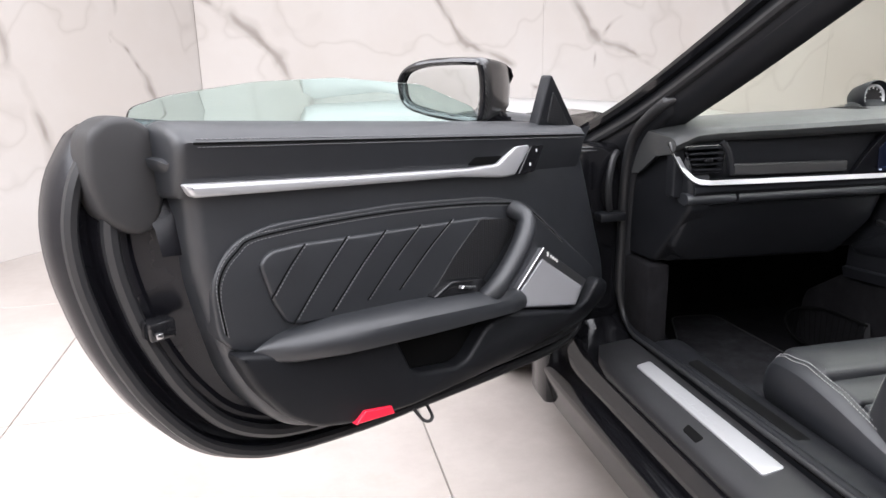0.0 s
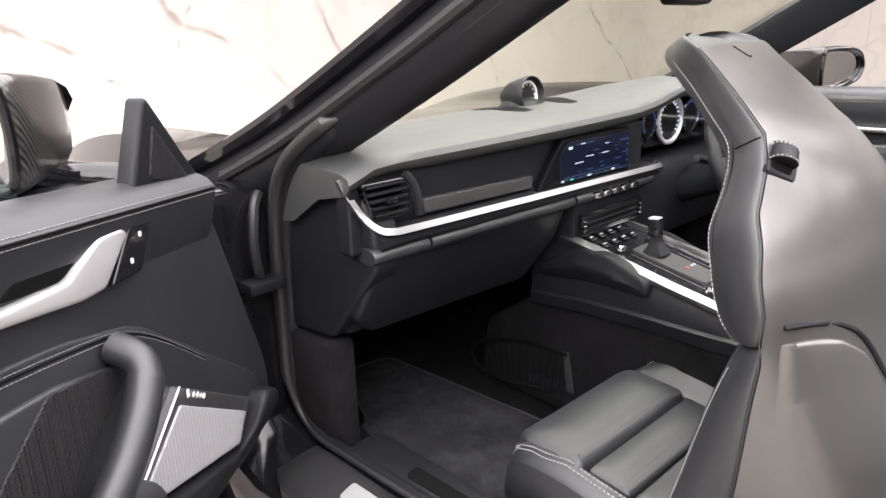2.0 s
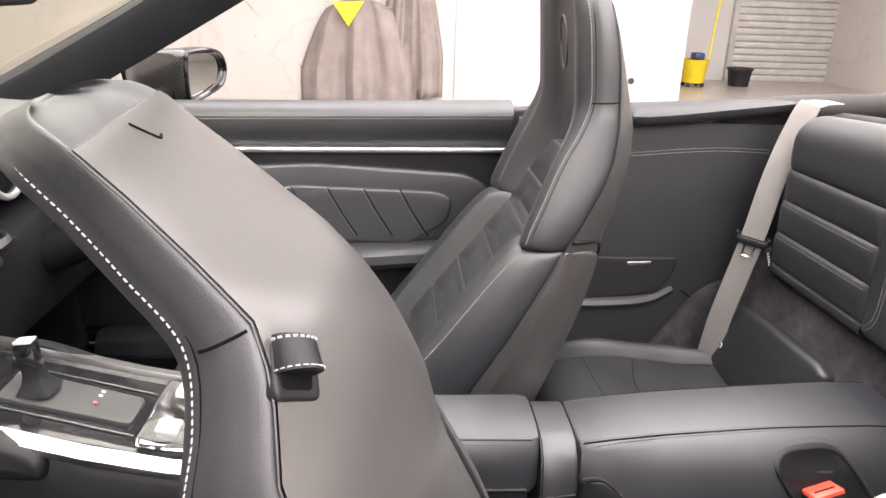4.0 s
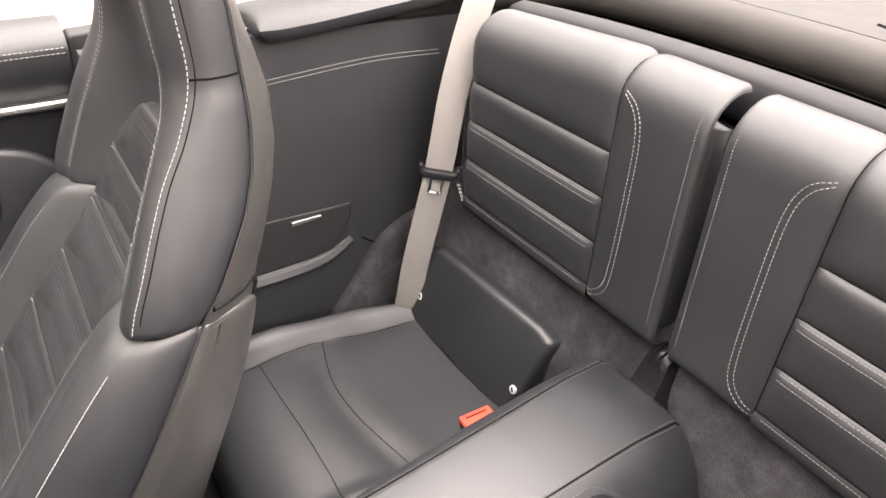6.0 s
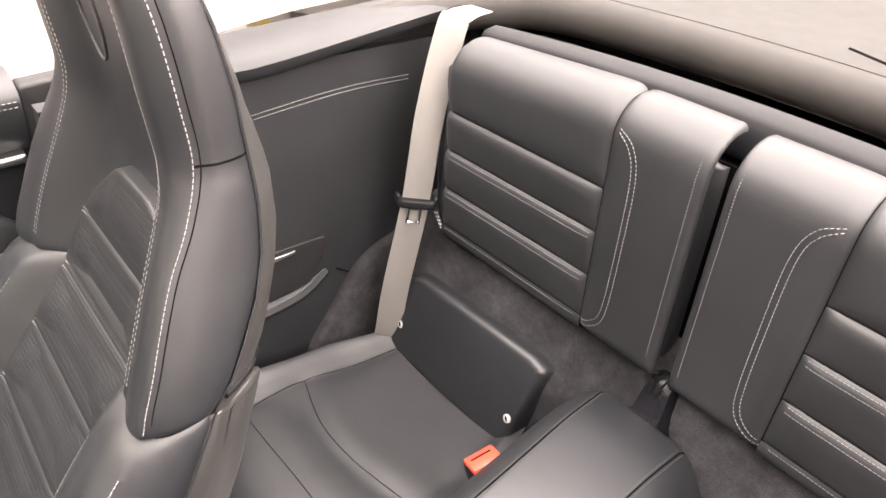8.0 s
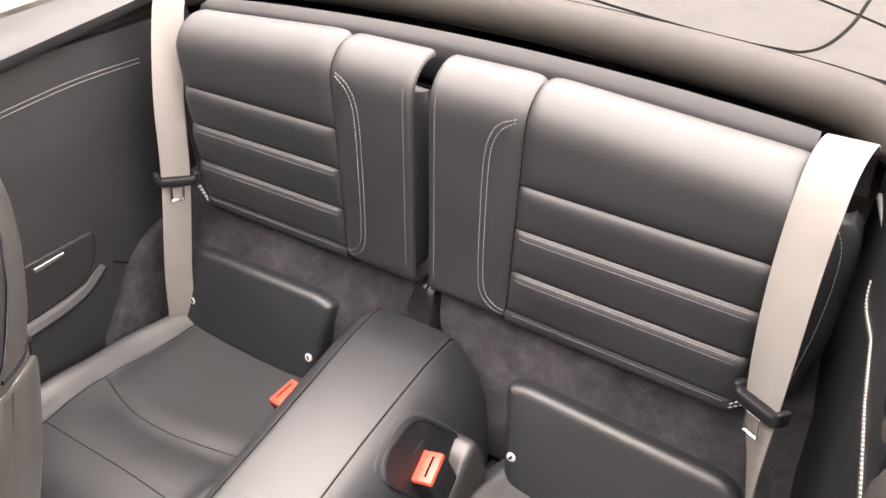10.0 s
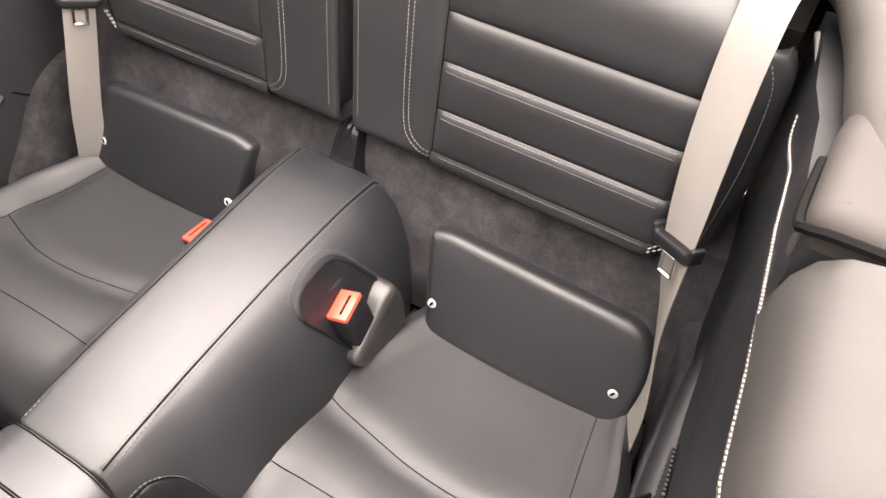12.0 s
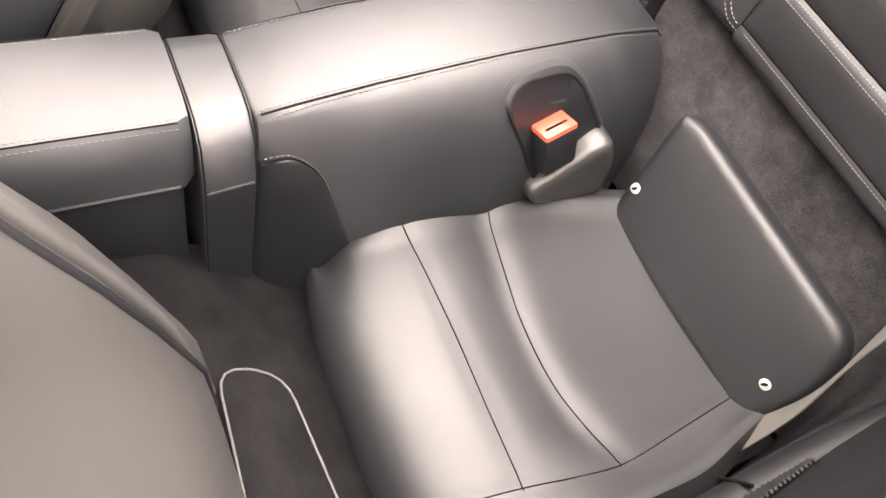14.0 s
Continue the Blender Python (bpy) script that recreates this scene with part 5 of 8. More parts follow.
for u in (-0.058, 0.058):
    part("console_knob", lathe([(0.001, 0.012), (0.009, 0.012), (0.011, 0.008), (0.011, 0.0)], frame3(cpanel(u, 1.262, 0.004), (1, 0, 0), (0, 1, 0)), 16), CHROME, con, "chrome console knob")
for u in (-0.050, 0.050):
    part("panel_line", box((u - 0.0008, 1.06, 0.0015), (u + 0.0008, 1.24, 0.0032), cpanel), DARK_METAL, con, smooth=False)
part("cup_holder_lid", box((-0.075, 0.985, 0.004), (0.075, 1.05, 0.018), cpanel, bevel=0.005), CLEAR, con, "clear plastic cover")
for s in (-1, 1):
    part("holder_clip", box((s * 0.045 - 0.016, 1.0, 0.01), (s * 0.045 + 0.016, 1.03, 0.024), cpanel, bevel=0.004), PALE, con, "silver clip")

# armrest lid and the collar behind it
arm = thing("armrest_lid", "padded black leather armrest lid on the console", "armrest")
rings = []
for y, k in ((0.535, 0.9), (0.545, 1.0), (0.70, 1.02), (0.85, 1.0), (0.93, 0.98), (0.945, 0.85)):
    c = -0.052
    rings.append([Vector((c + a * 0.062 * k, y, 0.636 + (b if b > -0.02 else b * k))) for a, b in ((-1.12, -0.075), (-1.12, -0.04), (-1.05, -0.016), (-0.9, -0.002), (-0.5, 0.004), (0.5, 0.004), (0.9, -0.002), (1.05, -0.016), (1.12, -0.04), (1.12, -0.075))])
bm = bmesh.new()
ringed(bm, rings)
lid = part("lid", bm, LEATHER, arm, "padded leather lid")
lid_face = surface_of(lid)
for s in (-1, 1):
    run = [(-0.052 + s * 0.0565, 0.545 + 0.385 * k / 40, 0.70) for k in range(41)]
    part("seam", seam(drape(run, lid_face, (0, 0, -1), 0.0, 0.1), 0.0009), DARK, arm)
    part("stitching", stitch([drape([(x + s * d, y, z) for x, y, z in run], lid_face, (0, 0, -1), 0.0, 0.1) for d in (-0.0035, 0.003)], (s * 0.4, 0, 1), 0.0032, 0.0020, 0.0008, 0.0005), EDGING, arm, "grey double stitching")
part("lid_edge", tube([(-0.123, y, 0.565) for y in (0.55, 0.7, 0.9)], 0.0025, 6), PLASTIC, arm, "black lid edge")
part("bin", box((-0.118, 0.545, 0.30), (0.014, 0.94, 0.562), bevel=0.006), PLASTIC, arm, "black storage bin under the lid")
col = thing("console_collar", "smooth black plastic collar behind the armrest lid", "trim")
rings = []
for y in (0.482, 0.488, 0.525, 0.532):
    k = 1.0 if 0.485 < y < 0.53 else 0.96
    rings.append([Vector((-0.055 + a * k, y, z)) for a, z in ((-0.078, 0.30), (-0.078, 0.575), (-0.068, 0.612), (-0.05, 0.628), (-0.03, 0.632), (0.03, 0.632), (0.05, 0.628), (0.068, 0.612), (0.078, 0.575), (0.078, 0.30))])
bm = bmesh.new()
ringed(bm, rings)
part("collar", bm, LEATHER, col)
for s in (-1, 1):
    part("collar_foot", pad(fillet([(0.4835, 0.30), (0.531, 0.30), (0.531, 0.560), (0.4835, 0.566)], 0.004), lambda u, v, w: Vector((-0.055 + s * (0.0800 + w), u, v)), 0.01, 0.002), PLASTIC, col, "black plastic foot of the collar")
for y in (0.4835, 0.5305):
    part("collar_lip", tube([Vector((-0.055 + a * 1.005, y, z + 0.0005)) for a, z in ((-0.078, 0.40), (-0.078, 0.575), (-0.068, 0.612), (-0.05, 0.628), (-0.03, 0.632), (0.03, 0.632), (0.05, 0.628), (0.068, 0.612), (0.078, 0.575), (0.078, 0.40))], 0.0009, 6), DARK, col, "dark joint beside the collar")

# ---- rear tunnel ----
tun = thing("rear_tunnel", "leather-covered centre tunnel between the rear seats", "tunnel cover")
rings = []
for y, c, h, z in ((0.480, -0.055, 0.050, 0.6255), (0.477, -0.055, 0.053, 0.6275), (0.44, -0.051, 0.054, 0.630), (0.36, -0.042, 0.055, 0.633), (0.2, -0.026, 0.058, 0.632), (0.05, -0.010, 0.063, 0.627), (-0.025, -0.003, 0.064, 0.620), (-0.04, -0.002, 0.062, 0.610), (-0.052, -0.002, 0.05, 0.58), (-0.055, -0.002, 0.045, 0.40)):
    w = 1.0 if y > -0.04 else 0.96
    fl = 0.28 + 0.72 * max(0.0, min(1.0, (0.475 - y) / 0.16))
    rings.append([Vector((c + s * (h + (x - h) * fl if x > h else x) * w, y, zz)) for s, x, zz in ((-1, h + 0.075, 0.30), (-1, h + 0.072, 0.45), (-1, h + 0.062, z - 0.09), (-1, h + 0.042, z - 0.042), (-1, h + 0.018, z - 0.012), (-1, h, z - 0.001), (-1, h - 0.008, z + 0.0012), (0, 0, z + 0.0022), (1, h - 0.008, z + 0.0012), (1, h, z - 0.001), (1, h + 0.018, z - 0.012), (1, h + 0.042, z - 0.042), (1, h + 0.062, z - 0.09), (1, h + 0.072, 0.45), (1, h + 0.075, 0.30))])
bm = bmesh.new()
ringed(bm, rings)
tcover = part("tunnel_cover", bm, LEATHER, tun, "smooth black leather cover")
ttree = surface_of(tcover)
tl = [[(-0.108, 0.474, 0.7), (-0.097, 0.36, 0.7), (-0.082, 0.2, 0.7), (-0.071, 0.05, 0.7), (-0.067, -0.036, 0.7)], [(0.000, 0.474, 0.7), (0.013, 0.36, 0.7), (0.032, 0.2, 0.7), (0.053, 0.05, 0.7), (0.062, -0.036, 0.7)]]
lines = []
for l in tl:
    s = spline(l, 10)
    part("seam", seam(drape(s, ttree, (0, 0, -1)), 0.0013), DARK, tun)
    for d in (-0.0034, 0.0034):
        lines.append(drape([q + Vector((d, 0, 0)) for q in s], ttree, (0, 0, -1)))
part("stitching", stitch(lines, (0, 0, 1), 0.0036, 0.0018, 0.0009), EDGING, tun, "grey double stitching")


def belt_buckle(side):
    b = thing("belt_buckle", "black belt buckle with a red button beside the tunnel", "buckle")
    at = Vector((-0.143, 0.150, 0.568)) if side < 0 else Vector((0.107, 0.138, 0.549))
    fr = frame3(at, Vector((side * 0.17, 1.0, -0.2)), Vector((0.15, 0.50, 0.85) if side < 0 else (0.35, 0.25, 0.85)))
    part("housing", box((-0.024, -0.050, -0.018), (0.024, 0.004, 0.018), fr, bevel=0.004), PLASTIC, b, "black housing")
    part("button", box((-0.0225, -0.004, -0.0165), (0.0225, 0.0085, 0.0165), fr, bevel=0.003), RED, b, "red release button")
    part("slot", box((-0.015, 0.0080, side * 0.0048 - 0.0016), (0.015, 0.0090, side * 0.0048 + 0.0016), fr), DARK, b, smooth=False)
    return b


belt_buckle(-1)
belt_buckle(1)
# recess with its moulded cup on the passenger side
rec = thing("buckle_recess", "black moulded recess in the tunnel side holding the buckle", "recess")
rloop = spline([Vector(q) for q in ((-0.3, 0.209, 0.607), (-0.3, 0.187, 0.617), (-0.3, 0.135, 0.618), (-0.3, 0.109, 0.606), (-0.3, 0.090, 0.582), (-0.3, 0.057, 0.531), (-0.3, 0.046, 0.49), (-0.3, 0.08, 0.455), (-0.3, 0.128, 0.46), (-0.3, 0.150, 0.488), (-0.3, 0.186, 0.549), (-0.3, 0.211, 0.590))], 5, True)
rmid = Vector((-0.3, 0.125, 0.555))
rlay = lambda k, lift: drape([rmid + (q - rmid) * k for q in rloop], ttree, (1, 0, 0), lift, 0.3)
bm = bmesh.new()
ringed(bm, [rlay(1.0, 0.001), rlay(0.97, 0.004), rlay(0.93, 0.0045), rlay(0.87, 0.0015), rlay(0.6, 0.0012), rlay(0.3, 0.0012), rlay(0.08, 0.0012)])
part("recess", bm, PLASTIC, rec, "satin black recess")
part("stitching", stitch([rlay(1.07, 0.0)[:32]], (-0.8, 0, 0.6), 0.0034, 0.002, 0.0009), EDGING, rec, "grey stitching")
guide = fillet([(0.060, 0.546), (0.084, 0.540), (0.118, 0.510), (0.160, 0.476), (0.140, 0.445), (0.03, 0.44), (0.035, 0.50)], [0.012, 0.014, 0.03, 0.012, 0.02, 0.01, 0.03], 5)
part("buckle_guide", pad(guide, lambda u, v, w: Vector((-0.165 - w - 0.05 * (0.56 - v), u, v)), 0.05, 0.013, -0.004, 6), GLOSS_GREY, rec, "smooth grey-black buckle guide")
# gusset below the tunnel cover beside the collar
gus = drape(spline([(-0.4, 0.472, 0.575), (-0.4, 0.447, 0.577), (-0.4, 0.420, 0.555), (-0.4, 0.403, 0.515), (-0.4, 0.385, 0.455)], 8), ttree, (1, 0, 0), 0.0, 0.4)
part("seam", seam(gus, 0.0012), DARK, tun)
bm = bmesh.new()
ringed(bm, [drape([(-0.4, q.y + (0.4795 - q.y) * f, q.z) for q in gus] + [(-0.4, 0.372 + (0.4795 - 0.372) * f, z) for z in (0.42, 0.37, 0.32)], ttree, (1, 0, 0), 0.0016 + 0.003 * math.sin(math.pi * f) ** 0.6, 0.4) for f in (0.0, 0.06, 0.2, 0.4, 0.6, 0.8, 0.94, 1.0)], False, False, loop=False)
part("gusset", bm, PLASTIC, tun, "soft black gusset beside the collar")
part("stitching", stitch([[q + Vector((-0.0005, 0.002, 0.006)) for q in gus]], (-1, 0, 0.3), 0.0036, 0.0018, 0.0008, 0.0006), EDGING, tun, "grey stitching")

# ---- rear seats ----


def cut(line, a, i):
    """Where a plan line stands at a along its axis i."""
    j = 1 - i
    if a <= line[0][i]:
        return line[0][j]
    for p, q in zip(line, line[1:]):
        if a <= q[i]:
            return p[j] + (q[j] - p[j]) * (a - p[i]) / max(1e-6, q[i] - p[i])
    return line[-1][j]


def rear_cushion(s, c):
    rings = []
    nx = 18
    for j, (y, zc) in enumerate(((0.43, 0.30), (0.437, 0.36), (0.434, 0.395), (0.42, 0.422), (0.39, 0.440), (0.34, 0.450), (0.27, 0.449), (0.2, 0.441), (0.12, 0.434), (0.05, 0.432), (0.0, 0.434), (-0.04, 0.44))):
        ring = []
        for k in range(nx + 1):
            f = k / nx
            x = 0.125 + 0.425 * f
            if y < 0.12:
                x = 0.125 + 0.045 * (0.12 - y) / 0.12 * (1 - f) + 0.425 * f - 0.03 * f * (0.12 - y) / 0.12
            dish = -0.016 * math.sin(math.pi * f) * max(0, min(1, (0.36 - y) / 0.2))
            wing = 0.028 * max(0, (f - 0.80) / 0.2) ** 1.5 * max(0, min(1, (0.40 - y) / 0.1))
            edge = 0.022 * max(0, (0.14 - f) / 0.14) ** 2 * max(0.0, min(1.0, (0.40 - y) / 0.06)) - 0.02 * max(0, (0.03 - f) / 0.03) ** 2 - 0.045 * max(0, (f - 0.955) / 0.045) ** 2
            front = -0.05 * (abs(f - 0.5) * 2) ** 6 if y > 0.4 else 0
            yy = y - ((0.020 if f < 0.5 else 0.035) * (abs(f - 0.55) * 1.9) ** 4 if y > 0.3 else 0)
            ring.append(Vector((s * x, yy, zc + (dish + wing + edge if j > 1 else 0) + (front if j > 2 else 0))))
        rings.append(ring)
    curves = [[(0.132, 0.190), (0.16, 0.198), (0.218, 0.208), (0.30, 0.222), (0.39, 0.223), (0.485, 0.199)], [(0.130, 0.320), (0.2, 0.313), (0.3, 0.312), (0.39, 0.316), (0.47, 0.319)], [(0.466, 0.003), (0.475, 0.09), (0.485, 0.192), (0.478, 0.26), (0.468, 0.315), (0.455, 0.40)]]
    plan = [spline([Vector((a, b, 0)) for a, b in q], 6) for q in curves]
    # finer skin, drawn in along the seams and padded between them
    rings = [spline(r, 3) for r in rings]
    cols = [spline(list(r), 5) for r in zip(*rings)]
    for col in cols:
        for q in col:
            if q.z < 0.40 or q.y > 0.425:
                continue
            u = Vector((abs(q.x), q.y, 0))
            behind = q.y - cut(plan[0], u.x, 0)
            near = [abs(behind), abs(q.y - cut(plan[1], u.x, 0)), abs(u.x - cut(plan[2], q.y, 1))]
            q.z -= 0.003 * math.exp(-(near[0] / 0.007) ** 2) * (u.x < 0.49) + 0.002 * math.exp(-(near[1] / 0.007) ** 2) * (u.x < 0.475) + 0.002 * math.exp(-(near[2] / 0.007) ** 2)
            if 0 < behind and u.x < 0.48:
                q.z -= 0.007 * math.exp(-(near[0] / 0.045) ** 2) * min(1.0, (0.48 - u.x) / 0.05) * min(1.0, near[0] / 0.008)
            elif u.x < 0.48:
                q.z += 0.003 * (1 - math.exp(-(near[0] / 0.02) ** 2)) * min(1.0, (0.48 - u.x) / 0.03)
    bm = bmesh.new()
    vs = ringed(bm, [list(r) for r in zip(*cols)], False, False, loop=False)
    cu = part("cushion", bm, REAR_LEATHER, c, "smooth black leather cushion")
    # skirt down to the floor
    bm = bmesh.new()
    ringed(bm, [[Vector((s * x, y, z)) for x, y in ((0.14, -0.04), (0.14, 0.38), (0.17, 0.41), (0.5, 0.41), (0.535, 0.38), (0.535, -0.04))] for z in (0.262, 0.385)])
    part("cushion_base", bm, REAR_LEATHER, c, "black leather cushion sides")
    t = surface_of(cu)
    for q in curves:
        line = drape([Vector((s * p.x, p.y, 0.6)) for p in spline([Vector((a, b, 0)) for a, b in q], 8)], t, (0, 0, -1), 0.0, 0.3)
        part("seam", seam(line, 0.0008), DARK, c)
    return c


def rear_flap(s, f):
    tilt = 0.30
    fr = frame3((0, 0.006, 0.474), (s, 0, 0), (0, -tilt, 1))
    sg = 1 if (fr(0, 0, 1) - fr(0, 0, 0)).y > 0 else -1
    poly = fillet([(0.188, -0.06), (0.50, -0.06), (0.51, 0.04), (0.485, 0.106), (0.19, 0.116), (0.160, 0.108), (0.172, 0.04)], [0.01, 0.01, 0.03, 0.035, 0.02, 0.012, 0.03], 5)
    part("flap", pad(poly, lambda u, v, w: fr(u, v, sg * w), 0.045, 0.014, 0.003), LEATHER, f, "padded black leather flap")
    for u in (0.193, 0.474):
        disc = lambda a, b, h, u=u: fr(u + a, b, sg * (0.001 + h))
        part("snap_stud", lathe([(0.0005, 0.0012), (0.0058, 0.0012), (0.0070, 0.0005), (0.0075, -0.002)], disc, 20), SATIN_WHITE, f, "flat white snap stud")
        part("snap_mark", lathe([(0.0005, 0.0018), (0.0040, 0.0018), (0.0040, 0.0008), (0.0005, 0.0008)], lambda a, b, h, u=u: disc(a * 0.55 + 0.5 * b, b, h, u), 12), DARK, f)
    return f


def rear_backrest(s, b):
    YB, R = -0.055, 0.045
    brow = lambda u: 0.955 - 0.07 * max(0.0, u - 0.15)

    def at(u, v, w=0.0):
        """A point of the backrest's face; above the brow it rolls over to the rear."""
        a = max(0.0, v - brow(u)) / R
        y, z = YB - 0.012 * max(0.0, min(v, brow(u)) - 0.68) - R * (1 - math.cos(a)), min(v, brow(u)) + R * math.sin(a)
        return Vector((s * u, y + w * math.cos(a), z + w * math.sin(a)))
    roll = lambda d, r: r - math.sqrt(max(0.0, r * r - (r - d) ** 2)) if d < r else 0.0
    soft = lambda d, k: 1.0 - math.exp(-max(0.0, d) / k)
    mid = lambda v: 0.138 + 0.007 * max(0.0, min(1.0, (v - 0.668) / 0.287))
    slope = lambda u: 0.013 * (u - 0.143)
    outer = lambda v: 0.452 - 0.03 * max(0.0, v - 0.94)
    ease = lambda k, n: 0.5 - 0.5 * math.cos(math.pi * k / n)

    def panel(name, left, right, low, high, height, label, nu=22, nv=18):
        """One padded panel: its edges lie in the seams, its middle swells by height(u, v)."""
        bm = bmesh.new()
        rows = []
        for j in range(nv + 1):
            g, row = ease(j, nv), []
            for i in range(nu + 1):
                v = low(0.3) + (high(0.3) - low(0.3)) * g
                u = left(v) + (right(v) - left(v)) * ease(i, nu)
                v = low(u) + (high(u) - low(u)) * g
                row.append(at(u, v, height(u, v)))
            rows.append(row)
        ringed(bm, rows, False, False, loop=False)
        return part(name, bm, REAR_LEATHER, b, label)
    part("back_shell", pad(fillet([(0.016, 0.70), (0.03, 0.655), (0.45, 0.655), (0.462, 0.70), (0.458, 0.85), (0.440, 0.955), (0.425, 0.972), (0.04, 0.99), (0.016, 0.97)], 0.025, 4), lambda u, v, w: at(u, v, w - 0.016), 0.03, 0.022), REAR_LEATHER, b, "black leather backrest body")
    top = lambda u: brow(u) + R * 1.75
    inner = panel("inner_panel", lambda v: 0.012, mid, lambda u: 0.666, top, lambda u, v: 0.007 * soft(mid(v) - u, 0.006) - roll(u - 0.012, 0.008) - roll(v - 0.666, 0.02), "smooth inner panel", 22, 30)
    panel("upper_panel", mid, outer, lambda u: 0.8845 - slope(u), top, lambda u, v: 0.0085 * soft(u - mid(v), 0.007) * soft(v - 0.8845 + slope(u), 0.010) - roll(outer(v) - u, 0.016), "padded upper panel", 26, 26)
    flutes = []
    for z0, z1 in ((0.8215, 0.8845), (0.7545, 0.8215), (0.6875, 0.7545)):
        def swell(u, v):
            f = (v + slope(u) - z0) / (z1 - z0)
            return 0.0095 * soft(1.0 - f, 0.11) * (0.12 + 0.88 * max(0.0, f) ** 0.6) * soft(f, 0.05) * soft(u - mid(v), 0.006) - roll(outer(v) - u, 0.014)
        flutes.append(panel("flute", mid, outer, lambda u: z0 - slope(u), lambda u: z1 - slope(u), swell, "padded flute", 24, 18))
    panel("lower_panel", mid, outer, lambda u: 0.660 - slope(u), lambda u: 0.6875 - slope(u), lambda u, v: 0.003 * soft(0.6875 - slope(u) - v, 0.005) - roll(v - 0.660 + slope(u), 0.016) - roll(outer(v) - u, 0.014), "lower panel", 20, 10)
    for z in (0.8845, 0.8215, 0.7545, 0.6875):
        part("seam", seam([at(mid(z) + (outer(z) - 0.012 - mid(z)) * k / 20, z - slope(mid(z) + (outer(z) - 0.012 - mid(z)) * k / 20), 0.0002) for k in range(21)], 0.0008), DARK, b)
    part("seam", seam([at(mid(v), v, 0.0002) for v in [0.668 + 0.352 * k / 40 for k in range(41)]], 0.0008), DARK, b)
    part("outer_panel", pad(fillet([(0.440, 0.665), (0.472, 0.69), (0.470, 0.85), (0.463, 0.915), (0.448, 0.922), (0.442, 0.85)], 0.008, 3), lambda u, v, w: at(u, v, w - 0.010), 0.05, 0.008), REAR_LEATHER, b, "narrow outer panel")
    gus = part("side_gusset", pad(fillet([(0.462, 0.665), (0.505, 0.675), (0.517, 0.78), (0.512, 0.90), (0.490, 0.948), (0.455, 0.955)], [0.01, 0.02, 0.02, 0.03, 0.02, 0.01], 4), lambda u, v, w: at(u, v, w - 0.016 - 0.35 * (u - 0.462)), 0.05, 0.014, 0.004), REAR_LEATHER, b, "rounded side gusset of the backrest")
    gline = drape([at(p.x, p.y, 0.05) for p in spline([Vector(q) for q in ((0.486, 0.925, 0), (0.497, 0.89, 0), (0.500, 0.80, 0), (0.492, 0.69, 0))], 8)], surface_of(gus), (0, -1, 0), 0.0002, 0.12)
    part("stitching", stitch([gline], (0, 1, 0), 0.0038, 0.0022, 0.0009, 0.0008), THREAD, b, "white stitching")
    th = []
    for d in (0.0, 0.0075):
        th.append([at(p.x, p.y, 0.0) for p in spline([Vector((a - d * kx, c + d * kz, 0)) for a, c, kx, kz in ((0.134, 0.965, 0, 0.6), (0.115, 0.95, 0.7, 0.7), (0.104, 0.915, 1, 0), (0.102, 0.82, 1, 0), (0.103, 0.74, 1, 0), (0.108, 0.708, 1, -0.4), (0.122, 0.692, 0.7, -0.8), (0.138, 0.684, 0, -1))], 6)])
    face = surface_of(inner)
    th = [drape(line, face, (0, -1, 0), 0.0003, 0.1) for line in th]
    part("stitching", stitch(th, (0, 1, 0), 0.0034, 0.0020, 0.0006, 0.0006), THREAD, b, "white double stitching")
    flute_tree = surface_of(*flutes)
    rows = [drape([at(0.150 + 0.288 * k / 40, z - d - 0.0037 * k / 40, 0.03) for k in range(41)], flute_tree, (0, -1, 0), 0.0003, 0.06) for z in (0.8215, 0.7545) for d in (0.0040, 0.0105)]
    rows.append([at(0.150 + 0.288 * k / 40, 0.684 - 0.004 * k / 40, 0.0045) for k in range(41)])
    part("stitching", stitch(rows, (0, 1, 0.2), 0.0034, 0.0012, 0.0006, 0.0004), THREAD_DIM, b, "fine pale double stitching")
    fine = [drape([at(0.024, 0.70 + 0.27 * k / 40, 0.03) for k in range(41)], face, (0, -1, 0), 0.0002, 0.1)]
    part("stitching", stitch(fine, (0, 1, 0), 0.0018, 0.0022, 0.0009, 0.0006), THREAD_DIM, b, "fine grey stitching")
    part("stitching", stitch([[at(0.443, 0.680, 0.005), at(0.466, 0.70, 0.0)], [at(0.443, 0.674, 0.005), at(0.468, 0.693, 0.0)]], (0, 1, 0), 0.0046, 0.0022, 0.0015, 0.0012), THREAD, b, "white double stitching")
    return b


for s in (1, -1):
    seat = thing("jump_seat", "black leather rear seat with fluted backrest and white double stitching", "car seat", "rear seats")
    rear_cushion(s, seat)
    rear_flap(s, seat)
    rear_backrest(s, seat)

shelf = thing("rear_shelf", "charcoal carpeted shelf behind the rear seat flaps", "shelf")
bm = bmesh.new()
ringed(bm, [[Vector((x, y, z)) for y, z in ((-0.035, 0.40), (-0.038, 0.535), (-0.045, 0.555), (-0.058, 0.585), (-0.072, 0.64), (-0.085, 0.68), (-0.20, 0.70), (-0.20, 0.40))] for x in (-0.54, -0.3, 0.0, 0.3, 0.54)])
part("shelf_carpet", bm, CARPET_LIT, shelf, "charcoal carpet")
for s in (-1, 1):
    part("carpet_edge", tube([(s * (0.19 + 0.31 * k / 8), -0.0365, 0.5405) for k in range(9)], 0.003, 6), RUBBER, shelf, "dark carpet edge")
br = thing("backrest_bracket", "black plastic hinge bracket between the rear backrests", "bracket")
bm = bmesh.new()
